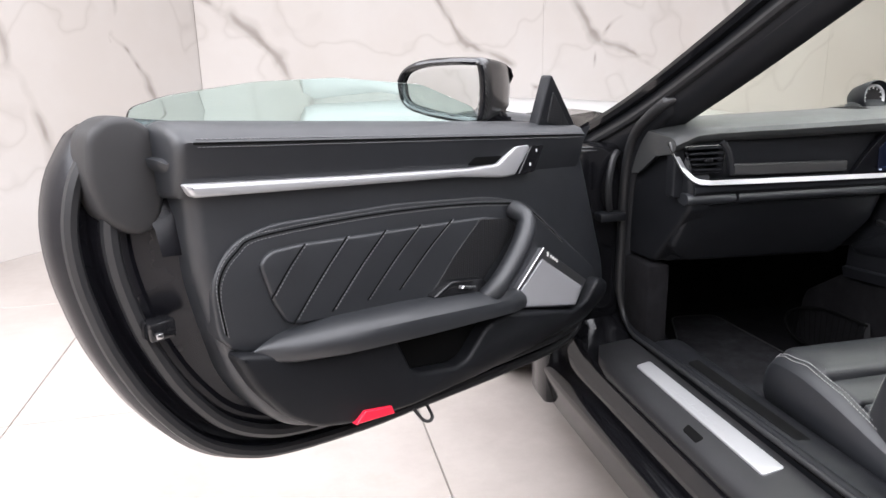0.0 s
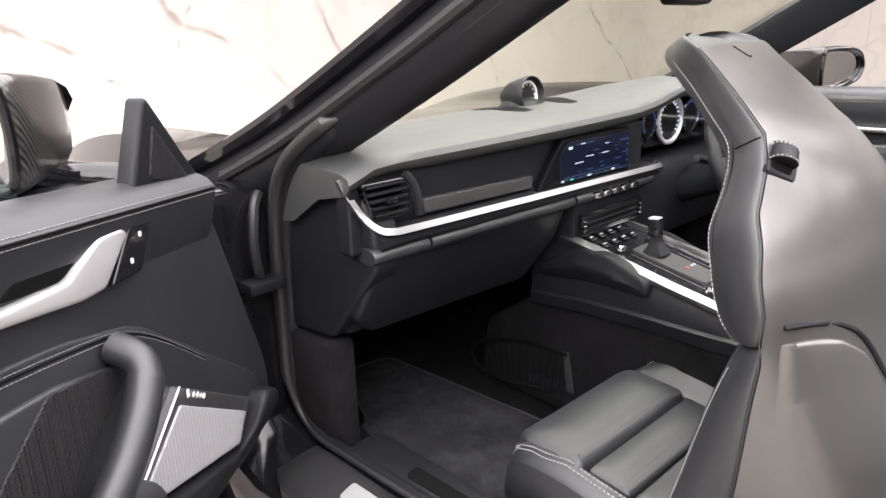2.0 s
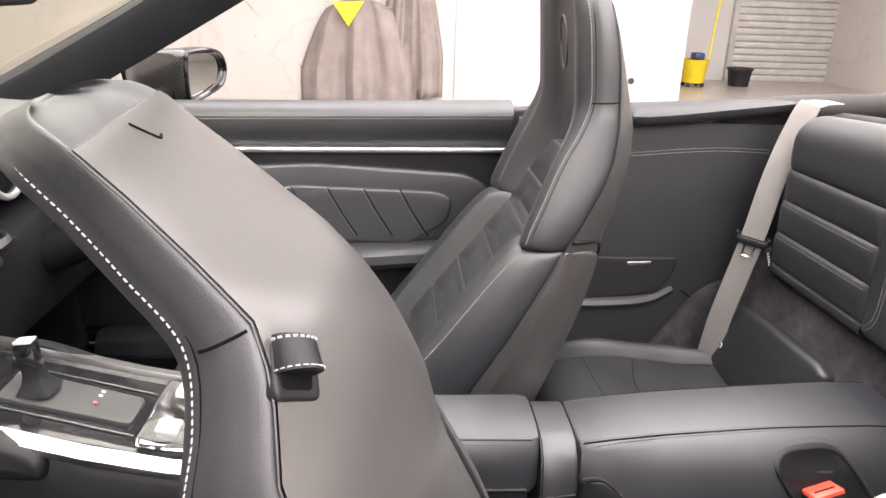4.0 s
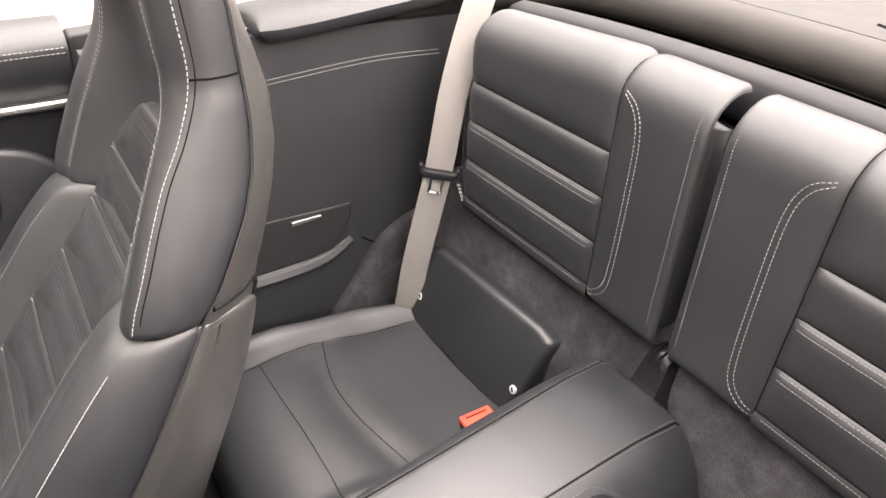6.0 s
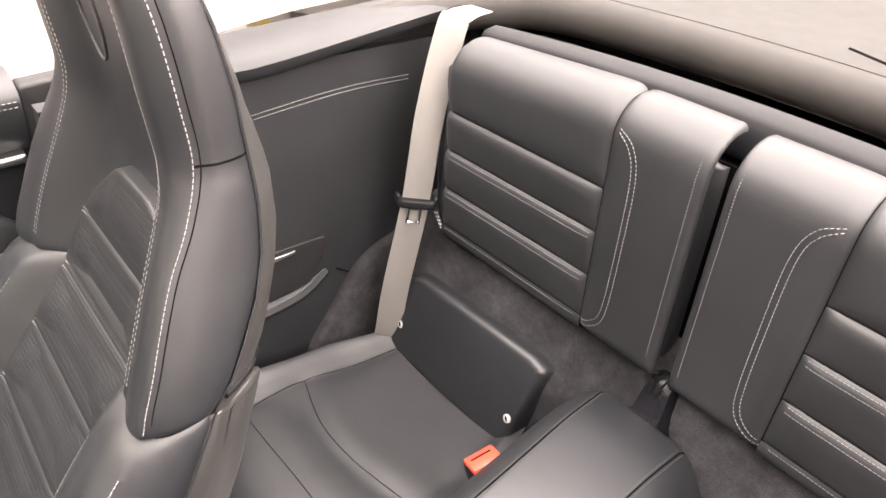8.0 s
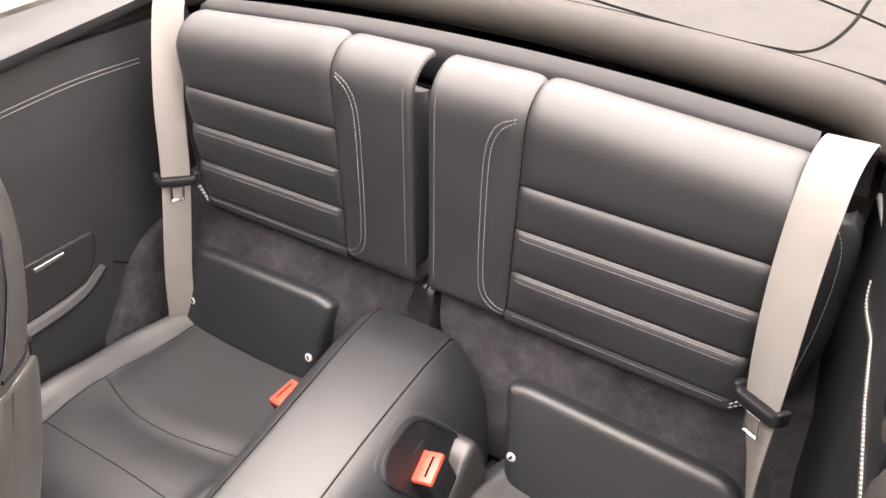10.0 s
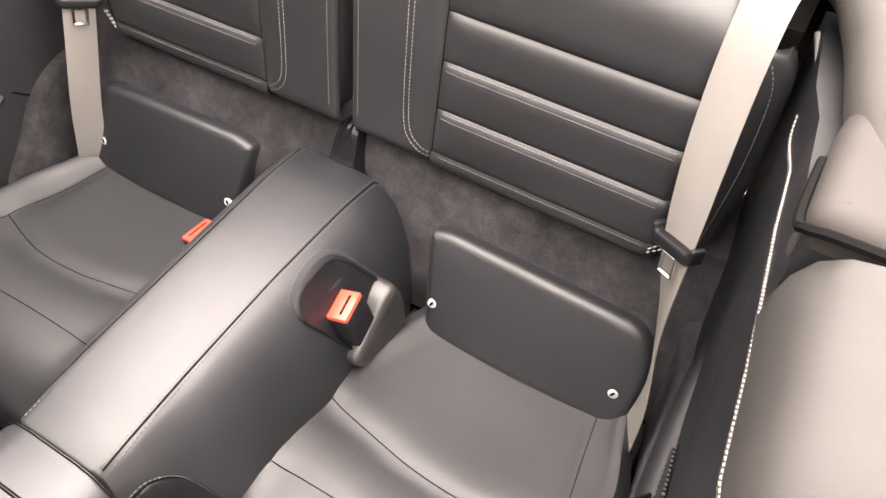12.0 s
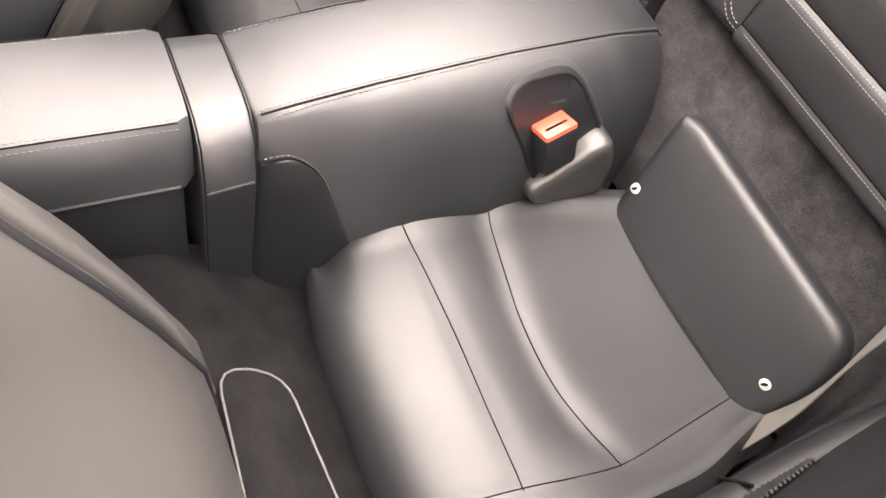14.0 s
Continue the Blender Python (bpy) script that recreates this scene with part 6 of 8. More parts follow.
ringed(bm, [[Vector((x * w, -0.058 + y * w - 0.3 * (z - 0.6), z)) for x, y in ((-0.03, -0.03), (0.03, -0.03), (0.036, 0.0), (0.03, 0.03), (0.0, 0.036), (-0.03, 0.03), (-0.036, 0))] for w, z in ((1.0, 0.578), (0.97, 0.590), (0.80, 0.600), (0.68, 0.618), (0.60, 0.648), (0.52, 0.662), (0.3, 0.669))])
part("bracket", bm, JAMB, br, "glossy black bracket")
for x in (-0.0055, 0.0055):
    part("groove", tube([(x, -0.043, 0.652), (x, -0.053, 0.664), (x, -0.075, 0.671)], 0.0014, 5), DARK, br)

# ---- rear side trims ----


def side_trim(s):
    t = thing("rear_side_trim", "black leather rear side panel with speaker and white seam", "side trim", "rear side trims")
    run = ((-0.30, 0.500), (-0.16, 0.515), (-0.03, 0.527), (0.025, 0.5385), (0.11, 0.5436), (0.2, 0.5524), (0.265, 0.558), (0.35, 0.563), (0.39, 0.572), (0.42, 0.582), (0.52, 0.595))

    def across(u):
        if s > 0:
            return 0.585
        for (a, p), (b, q) in zip(run, run[1:]):
            if u <= b:
                return p + (q - p) * max(0.0, (u - a) / (b - a))
        return run[-1][1]
    at = lambda u, v, w=0.0: Vector((s * (across(u) - w + (0.0 if s > 0 else 0.045 * max(0.0, 0.87 - v))), u, v))
    top = lambda u: 0.945 if s > 0 or u < 0.21 else 0.884 - 0.012 * max(0.0, min(1.0, (u - 0.36) / 0.06)) - 0.04 * max(0.0, (u - 0.43) / 0.04)
    rings = [[at(u, v if v < 0.865 else 0.865 + (v - 0.865) * (top(u) - 0.865) / 0.08, 0.0) for v in (0.38, 0.5, 0.6, 0.7, 0.8, 0.865, 0.90, 0.925, 0.945)] + [at(u, top(u), -0.03), at(u, 0.38, -0.05)] for u in (-0.20, -0.12, -0.03, 0.025, 0.07, 0.11, 0.16, 0.2, 0.215, 0.265, 0.31, 0.35, 0.39, 0.42, 0.445, 0.462, 0.468)]
    bm = bmesh.new()
    ringed(bm, rings)
    panel = part("side_panel", bm, TRIM if s > 0 else PLASTIC, t, "smooth black side panel")
    if s > 0:
        bm = bmesh.new()
        rings = []
        for u, k in ((0.238, 0.25), (0.236, 0.55), (0.230, 0.80), (0.220, 0.94), (0.205, 1.0), (0.15, 1.0), (0.08, 1.0), (0.0, 1.0), (-0.08, 1.0), (-0.16, 1.0)):
            zb, zt = 0.936 + 0.115 * max(0.0, 0.19 - u), 0.976 + 0.055 * (0.23 - u)
            zm = zb + 0.62 * (zt - zb)
            rings.append([at(u, zm + (z - zm) * k, w) for w, z in ((-0.03, zb + 0.002), (0.004, zb), (0.020, zb + 0.003), (0.029, zb + 0.012), (0.031, zb + 0.024), (0.027, zm + 0.004), (0.018, zt - 0.006), (0.0, zt), (-0.04, zt + 0.002), (-0.09, zt - 0.004))])
        ringed(bm, rings)
        part("upper_pad", bm, TRIM, t, "rounded black upper pad")
        rope = [(0.45, 0.86, 0), (0.231, 0.878, 0), (0.05, 0.892, 0), (-0.082, 0.890, 0)]
        part("stitching", stitch([[at(p.x, p.y + d, 0.001) for p in spline([Vector(q) for q in rope], 10)] for d in (0.0, -0.007)], (-s, 0, 0), 0.0034, 0.0014, 0.0008, 0.0007), THREAD, t, "white double stitching")
    else:
        rope = [(0.412, 0.862, 0), (0.405, 0.870, 0), (0.39, 0.8745, 0), (0.35, 0.875, 0), (0.265, 0.876, 0), (0.2, 0.880, 0), (0.11, 0.885, 0), (0.025, 0.888, 0), (-0.02, 0.890, 0), (-0.045, 0.905, 0)]
        line = [at(p.x, p.y, 0.0008) for p in spline([Vector(q) for q in rope], 10)]
        part("seam", seam(line, 0.0012), DARK, t)
        for d in (0.0012, -0.0012):
            strand = [q + Vector((0, 0.4 * d * max(0, 8 - k) / 4, d * (1 + max(0, 8 - k) / 5))) for k, q in enumerate(line)]
            part("stitching", stitch([strand], (1, 0, 0.3), 0.0036, 0.0010, 0.0017, 0.0008), ROPE, t, "white rope-like stitching")
        part("trim_strip", tube(spline([(-0.512, -0.17, 0.932), (-0.533, -0.044, 0.932), (-0.546, 0.06, 0.932), (-0.553, 0.15, 0.932), (-0.556, 0.195, 0.928)], 6), 0.0032, 6), PALE, t, "thin pale trim strip")
        hole = frame3((-0.606, 0.418, 0.906), (1.0, 0.15, 0.05), (-0.05, -0.55, 0.8))
        part("belt_guide", tube([hole(0.022 * math.cos(2 * math.pi * k / 24), 0.017 * math.sin(2 * math.pi * k / 24), 0) for k in range(24)], 0.006, 8, closed=True), PLASTIC, t, "black belt guide ring")
        # dark disc paints the shade inside the guide ring
        part("guide_hole_shade", lathe([(0.001, -0.004), (0.019, -0.004), (0.02, -0.008)], hole, 20), DARK, t)
        # pleated gaiter and carpeted ledge between panel and cushion
        for k in range(46):
            u = 0.16 + 0.0055 * k
            wd = 0.004 + 0.034 * min(1.0, k / 34)
            z0 = 0.63
            part("pleat", tube([at(u, z0 + 0.004, 0.004), at(u, z0 - wd * 1.3, 0.004 + wd * 0.35)], 0.0020, 5), LEATHER, t)
        part("gaiter_back", pad(fillet([(0.15, 0.632), (0.42, 0.632), (0.42, 0.59), (0.30, 0.598), (0.24, 0.61)], 0.004), lambda u, v, w: at(u, v, 0.002 + 0.25 * (0.632 - v) + w), 0.01, 0.001), DARK, t, "dark gaiter")
        part("lower_pad", tube(spline([at(0.43, 0.565, 0.0), at(0.35, 0.565, 0.006), at(0.2, 0.575, 0.004), at(0.09, 0.60, -0.006), at(0.0, 0.63, -0.02)], 6), 0.022, 10), PLASTIC, t, "smooth black lower pad")
        part("pad_joint", tube([at(0.20, 0.60, 0.012), at(0.205, 0.575, 0.029), at(0.20, 0.555, 0.022)], 0.0022, 6), DARK, t)
    if s > 0:
        part("speaker_mesh", pad(fillet([(0.34, 0.64), (0.087, 0.640), (0.095, 0.60), (0.125, 0.555), (0.30, 0.535), (0.34, 0.54)], 0.012), lambda u, v, w: at(u, v, 0.006 + w), 0.01, 0.004), GRILLE_DARK, t, "black speaker mesh")
        part("speaker_badge", pad(fillet([(0.205, 0.622), (0.15, 0.626), (0.15, 0.632), (0.205, 0.630)], 0.002), lambda u, v, w: at(u, v, 0.009 + w), 0.003, 0.001), SILVER, t, "small silver badge")
        part("lower_ledge", tube(spline([at(0.4, 0.525, 0.0), at(0.25, 0.528, 0.005), at(0.15, 0.535, 0.0), at(0.09, 0.56, -0.01)], 6), 0.014, 8), LEATHER, t, "padded ledge below the speaker")
        part("seam", seam([at(0.07, 0.56, 0.001), at(0.035, 0.535, 0.001)], 0.0015), DARK, t)
    part("wheel_arch", pad([Vector((p.x, p.y)) for p in spline([Vector(q) for q in ((-0.19, 0.60, 0), (-0.05, 0.592, 0), (0.03, 0.555, 0), (0.085, 0.48, 0), (0.13, 0.38, 0), (-0.1, 0.36, 0), (-0.19, 0.4, 0))], 5, True)], lambda u, v, w: at(u, v, 0.018 + w), 0.05, 0.015), CARPET_LIT, t, "charcoal carpeted wheel arch")
    return t


for s in (1, -1):
    side_trim(s)


def belt(s):
    b = thing("seat_belt", "pale grey seat belt hanging by the rear seat", "seat belt", "rear seat belts")
    if s > 0:
        pts = [(0.505, -0.16, 1.005), (0.50, -0.115, 1.003), (0.495, -0.092, 0.985), (0.485, -0.05, 0.86), (0.478, -0.022, 0.72), (0.484, 0.012, 0.55), (0.49, 0.022, 0.46), (0.50, 0.022, 0.42)]
        sides = [(1, -0.15, 0), (0.9, 0.3, 0.1), (0.75, 0.6, 0.2), (0.5, 0.85, 0.1), (0.45, 0.88, 0.1), (0.5, 0.85, 0), (0.55, 0.8, 0), (0.55, 0.8, 0)]
    else:
        pts = [(-0.475, -0.17, 0.975), (-0.468, -0.118, 1.006), (-0.461, -0.066, 0.985), (-0.463, -0.028, 0.884), (-0.475, 0.008, 0.752), (-0.492, 0.020, 0.64), (-0.512, 0.030, 0.53), (-0.512, 0.026, 0.42)]
        sides = [(1, 0.1, 0), (1, 0.0, 0), (1, -0.1, 0), (0.95, -0.25, 0), (0.7, -0.6, 0.1), (0.3, -0.9, 0.1), (0.25, -0.9, 0), (0.5, -0.8, 0)]
    line = spline(pts, 8)
    sd = spline(sides, 8)
    part("webbing", ribbon(line, sd, 0.047, 0.0022), BELT, b, "pale grey woven webbing")
    k = 32
    q, sv = line[k], sd[k].normalized()
    t = (line[k + 1] - line[k - 1]).normalized()
    sv = (sv - t * sv.dot(t)).normalized()
    n = sv.cross(t)
    if n.dot(Vector((-0.4, 0.7, 0.6)) - q) < 0:
        n, sv = -n, -sv
    fr = frame3(q + n * 0.004, sv, -t if (-t).z > 0 else t)
    sg = 1 if (fr(0, 0, 1) - fr(0, 0, 0)).dot(n) > 0 else -1
    up = 1 if (fr(0, 1, 0) - fr(0, 0, 0)).z > 0 else -1
    part("tongue_grip", pad(fillet([(-0.036, up * 0.012), (-0.034, -up * 0.006), (-0.024, -up * 0.012), (0.024, -up * 0.012), (0.034, -up * 0.006), (0.036, up * 0.012), (0.028, up * 0.012), (0.026, up * 0.004), (-0.026, up * 0.004), (-0.028, up * 0.012)], 0.004, 3), lambda u, v, w: fr(u, v, sg * (w + 0.008)), 0.016, 0.005), PLASTIC, b, "black plastic tongue grip")
    bm = tube([fr(x, up * y, sg * 0.003) for x, y in ((-0.010, -0.012), (-0.010, -0.036), (0.010, -0.036), (0.010, -0.012))], 0.0028, 6, closed=True)
    part("tongue", bm, CHROME, b, "steel belt tongue")
    return b


belt(1)
belt(-1)
fb = thing("front_seat_belt", "pale grey front seat belt leaving its guide", "seat belt")
fline = spline([(-0.608, 0.404, 0.893), (-0.604, 0.424, 0.912), (-0.601, 0.443, 0.912), (-0.604, 0.459, 0.88), (-0.610, 0.463, 0.82), (-0.615, 0.462, 0.70)], 8)
part("webbing", ribbon(fline, [(1.0, 0.25, 0.1)], [0.030 + 0.018 * min(1.0, k / 12) for k in range(len(fline))], 0.0022), BELT, fb, "pale grey woven webbing")

# ---- roof compartment ----
deck = thing("roof_cover", "grey-black padded cover over the folded roof", "roof cover")
rimline = spline([(0.638, 0.03, 0.945), (0.630, -0.03, 0.955), (0.612, -0.125, 0.968), (0.545, -0.225, 0.983), (0.40, -0.283, 0.995), (0.0, -0.298, 1.000), (-0.40, -0.248, 0.995), (-0.515, -0.190, 0.986), (-0.558, -0.10, 0.970), (-0.582, 0.03, 0.956), (-0.60, 0.13, 0.945)], 8)
last = len(rimline) - 1
part("rim", tube([q + Vector((0, -0.004, 0.0045)) for q in rimline], [(0.0325 - 0.005 * max(0.0, (k - 48) / 32)) * (0.45, 0.86, 1.0)[min(2, k, last - k)] for k in range(len(rimline))], 16), RIM, deck, "rounded padded rim")
part("rim_end", pad(fillet([(-0.70, -0.05), (-0.58, -0.05), (-0.553, 0.04), (-0.548, 0.200), (-0.72, 0.200)], [0.02, 0.03, 0.05, 0.022, 0.02], 5), lambda u, v, w: Vector((u, v, 0.976 + w - 0.6 * max(0, -0.60 - u) ** 2)), 0.05, 0.02, 0.003, 6), RIM, deck, "rounded end of the rim")
part("rim_gap", tube(spline([(-0.5495, 0.10, 0.952), (-0.546, 0.185, 0.955), (-0.552, 0.204, 0.962), (-0.58, 0.208, 0.966), (-0.72, 0.208, 0.964)], 6), 0.0042, 6), DARK, deck)
bm = bmesh.new()
rings = []
for f in range(9):
    y = -0.318 - 0.95 * f / 8
    rings.append([Vector((k / 12 * (0.80 - 0.012 * f), y + 0.125 * (k / 12) ** 2 * (1 - f / 8), 1.025 + 0.02 * math.sin(math.pi * min(1, f / 6)) - 0.10 * (f / 8) ** 2 - 0.05 * (k / 12) ** 4)) for k in range(-12, 13)])
ringed(bm, rings, False, False, loop=False)
dk = part("cover_skin", bm, ROOF_COVER, deck, "matt grey-black cover skin")
dtree = surface_of(dk)
for line in ([(0.05, -0.40, 1.3), (-0.123, -0.345, 1.3), (-0.232, -0.315, 1.3), (-0.307, -0.300, 1.3), (-0.361, -0.298, 1.3), (-0.388, -0.305, 1.3), (-0.409, -0.345, 1.3), (-0.424, -0.43, 1.3), (-0.43, -0.56, 1.3)], [(-0.30, -0.56, 1.3), (-0.428, -0.47, 1.3), (-0.479, -0.43, 1.3), (-0.54, -0.39, 1.3), (-0.62, -0.36, 1.3)], [(-0.505, -0.395, 1.3), (-0.520, -0.35, 1.3), (-0.535, -0.28, 1.3)]):
    part("seam", seam(drape(spline(line, 8), dtree, (0, 0, -1), 0, 0.3), 0.0026), DARK, deck)
groove = []
for k in range(18, len(rimline) - 24):
    way = (rimline[k + 1] - rimline[k - 1]).normalized()
    out = way.cross(Vector((0, 0, 1)))
    out = out if out.y < 0 or abs(out.x) > 0.9 else -out
    groove.append(rimline[k] + out.normalized() * 0.017 + Vector((0, 0, 0.0315)))
part("rim_groove", tube(groove, 0.0042, 8), DARK, deck, "dark groove behind the rim")
bar = thing("wind_deflector", "black wind deflector bar behind the rear backrests", "wind deflector")
for name, prof, mat, lab in (("bar", ((0.022, -0.056), (0.024, -0.050), (0.014, -0.012), (0.009, -0.006), (-0.015, -0.001), (-0.019, -0.005), (-0.019, -0.056)), PLASTIC, "dark grey deflector bar"),):
    bm = bmesh.new()
    ringed(bm, [[Vector((x, -0.156 + 0.012 * (x / 0.43) ** 2 + a * k, 1.010 - 0.016 * (x / 0.43) ** 2 + b * k)) for a, b in prof] for x, k in [(-0.439, 0.92), (-0.435, 1.0)] + [(-0.43 + 0.045 * j, 1.0) for j in range(20)] + [(0.462, 1.0), (0.466, 0.92)]])
    part(name, bm, mat, bar, lab)
for sx in (-1, 1):
    part("end_cap", pad(fillet([(0.021, -0.052), (0.010, -0.008), (-0.015, -0.003), (-0.018, -0.052)], 0.006), lambda u, v, w: Vector(((0.467 + w if sx > 0 else -0.440 - w), -0.144 + u, 0.994 + v)), 0.006, 0.003), PLASTIC, bar, "black end cap")
# solid near-black block: the well's deep shade is put into its colour
part("well", box((-0.50, -0.31, 0.60), (0.50, -0.13, 0.945)), DARK, bar, "black block painting the shade of the roof well")

# ---- front seats ----


def front_seat(cx, tilt, label, sgn, rearward=0.0, skew=0.0, bend=0.0, rise=0.0, tune=None):
    """One front seat; a tilted backrest is swung forward about its shoulder."""
    st = thing("sports_seat", label, "car seat", "front seats")
    knee = Vector((0, 0.434, 1.033))
    swung = Vector((0, 0.855, 0.990)) if tilt else knee
    rot = Matrix.Rotation(-tilt, 3, "X")

    def to(x, y, z):
        up = max(0.0, z - 1.02)
        q = rot @ (Vector((0, y + bend * up, z - 0.3 * bend * up + rise * max(0.0, z - 1.05))) - knee) + swung
        return Vector((cx + sgn * x, q.y + skew * sgn * x * max(0.0, min(1.0, (z - 0.88) / 0.16)), q.z))
    fwd = rot @ Vector((0, 1, 0))
    # sections: height, rear middle, shell edge, side seam, face seam, middle of the face, half width
    upper = [(0.806, 0.352, 0.462, 0.512, 0.505, 0.478, 0.205), (0.812, 0.351, 0.458, 0.524, 0.520, 0.482, 0.213), (0.835, 0.347, 0.442, 0.519, 0.515, 0.474, 0.215), (0.87, 0.341, 0.424, 0.505, 0.502, 0.458, 0.212), (0.91, 0.335, 0.404, 0.489, 0.486, 0.443, 0.205), (0.95, 0.332, 0.391, 0.471, 0.469, 0.433, 0.197), (0.99, 0.334, 0.386, 0.449, 0.453, 0.430, 0.190), (1.015, 0.340, 0.386, 0.437, 0.448, 0.430, 0.186), (1.036, 0.347, 0.387, 0.433, 0.447, 0.431, 0.182), (1.08, 0.366, 0.394, 0.436, 0.452, 0.437, 0.181), (1.12, 0.387, 0.403, 0.441, 0.456, 0.443, 0.177), (1.148, 0.403, 0.412, 0.446, 0.460, 0.448, 0.168), (1.165, 0.416, 0.422, 0.449, 0.461, 0.451, 0.152), (1.176, 0.431, 0.434, 0.450, 0.456, 0.451, 0.122), (1.1815, 0.439, 0.440, 0.450, 0.453, 0.450, 0.086), (1.1845, 0.446, 0.446, 0.450, 0.4512, 0.450, 0.040)]
    lower = [(0.40, 0.47, 0.67, 0.81, 0.81, 0.76, 0.212), (0.50, 0.43, 0.63, 0.765, 0.768, 0.715, 0.218), (0.58, 0.402, 0.585, 0.708, 0.713, 0.66, 0.221), (0.65, 0.380, 0.542, 0.653, 0.659, 0.605, 0.221), (0.742, 0.363, 0.492, 0.584, 0.592, 0.535, 0.218), (0.785, 0.356, 0.468, 0.548, 0.556, 0.505, 0.214), (0.803, 0.353, 0.458, 0.528, 0.536, 0.492, 0.209), (0.812, 0.352, 0.46, 0.508, 0.512, 0.480, 0.198)]

    def between(z, values):
        """A value that runs smoothly up the backrest."""
        zs = (0.60, 0.80, 0.835, 0.95, 1.036, 1.12, 1.176)
        for k in range(6):
            if z <= zs[k + 1]:
                break
        f = max(0.0, min(1.0, (z - zs[k]) / (zs[k + 1] - zs[k])))
        return values[k] + (values[k + 1] - values[k]) * f
    for rows in (upper, lower):
        for k, r in enumerate(rows):
            g = rearward * max(0.0, min(1.0, (r[0] - 0.60) / 0.35))
            g1 = g - (0.05 * max(0.0, min(1.0, (0.70 - r[0]) / 0.2)) if tilt else 0.0)
            if tune:
                front, edge, rear_y, width, narrow, longer = tune
                e, f = r[2] + between(r[0], edge), between(r[0], front)
                rows[k] = (r[0] + longer * max(0.0, r[0] - 1.05), min(r[1] + g1 + between(r[0], rear_y), e - 0.003), e, r[3] + f, r[4] + f, r[5] + f, r[6] * between(r[0], width), between(r[0], narrow))
            else:
                rows[k] = (r[0], r[1] + g1, r[2] + g * (0.5 if r[0] > 1.04 else 0.2), *r[3:], 1.0)

    def level(rows, z):
        for a, b in zip(rows, rows[1:]):
            if z <= b[0]:
                break
        f = max(0.0, min(1.0, (z - a[0]) / (b[0] - a[0])))
        return [p + (q - p) * f for p, q in zip(a, b)]

    def ring(row):
        z, yr, yb, ys, yf, ym, hw, nar = row
        draw = lambda a, y: a * (nar + (1 - nar) * max(0.0, min(1.0, (ys - y) / max(0.01, ys - yb))))
        half = [(0.0, ym - 0.016), (0.42, ym - 0.012), (0.56, ym + 0.35 * (yf - ym) - 0.004), (0.68, yf - 0.004), (0.76, yf), (0.88, (yf + ys) / 2 + 0.007), (0.97, ys + 0.003), (1.0, ys - 0.006), (1.03, ys * 0.6 + yb * 0.4), (1.025, ys * 0.2 + yb * 0.8), (0.99, yb + 0.002), (0.93, yb + 0.004), (0.78, yr + 0.5 * (yb - yr) + 0.016), (0.45, yr + 0.15 * (yb - yr) + 0.018), (0.0, yr + 0.016)]
        loop = [Vector((draw(a, b) * hw, b, z)) for a, b in half] + [Vector((-draw(a, b) * hw, b, z)) for a, b in half[-2:0:-1]]
        return [to(*q) for q in spline(loop, 3, True)]
    bodies = []
    for nm, rows, lab in (("upper_backrest", upper, "black leather shoulder pad and headrest"), ("lower_backrest", lower, "black leather lower backrest")):
        bm = bmesh.new()
        line = [spline([Vector((r[0], r[i], 0)) for r in rows], 3) for i in range(1, 8)]
        ringed(bm, [ring([line[0][k].x] + [line[i][k].y for i in range(7)]) for k in range(len(line[0]))])
        bodies.append(part(nm, bm, LEATHER, st, lab))
    tr = surface_of(*bodies)

    def row_at(z):
        return level(upper if z >= 0.81 else lower, z)
    prof = ((0, 0), (0.15, 0.01), (0.3, 0.055), (0.45, 0.13), (0.6, 0.24), (0.75, 0.40), (0.88, 0.63), (0.96, 0.84), (1.0, 1.0))

    def rear(x, z, out=0.0):
        """A point on the shell of the seat back."""
        r = row_at(z)
        a = min(1.0, abs(x) / r[6])
        for (a0, f0), (a1, f1) in zip(prof, prof[1:]):
            if a <= a1:
                f = f0 + (f1 - f0) * (a - a0) / (a1 - a0)
                break
        if tune:
            f = f ** (1.0 + 0.9 * max(0.0, min(1.0, (0.80 - z) / 0.15)))
        return to(x, r[1] + (r[2] - r[1]) * f - out, z)
    # hard shell on the rear
    rings = []
    grow = lambda z: z + (tune[5] if tune else 0.0) * max(0.0, z - 1.05)
    zz = [0.40, 0.5, 0.58, 0.65, 0.70, 0.742, 0.785, 0.815, 0.84, 0.87, 0.89, 0.91, 0.93, 0.95, 0.97, 0.99, 1.01, 1.036, 1.06, 1.08, 1.10, 1.12, 1.135, 1.146, 1.152] + ([] if tune else [1.158, 1.165, 1.170])
    zz = [grow(z) for z in zz]
    for z in zz:
        hw = row_at(z)[6]
        xs = [hw * math.sin(math.pi / 2 * k / 12) for k in range(-12, 13)]
        rings.append([rear(x, z) for x in xs] + [rear(x * 0.93, z, -0.012) for x in xs[::-1]])
    bm = bmesh.new()
    ringed(bm, rings)
    part("back_shell", bm, SHELL, st, "smooth grey-black shell on the seat back")
    for s in (-1, 1):
        # leather meets shell in a dark joint
        part("shell_joint", tube([to(s * row_at(z)[6] * 1.008, row_at(z)[2] + 0.002, z) for z in zz], 0.0009, 6), LEATHER, st)
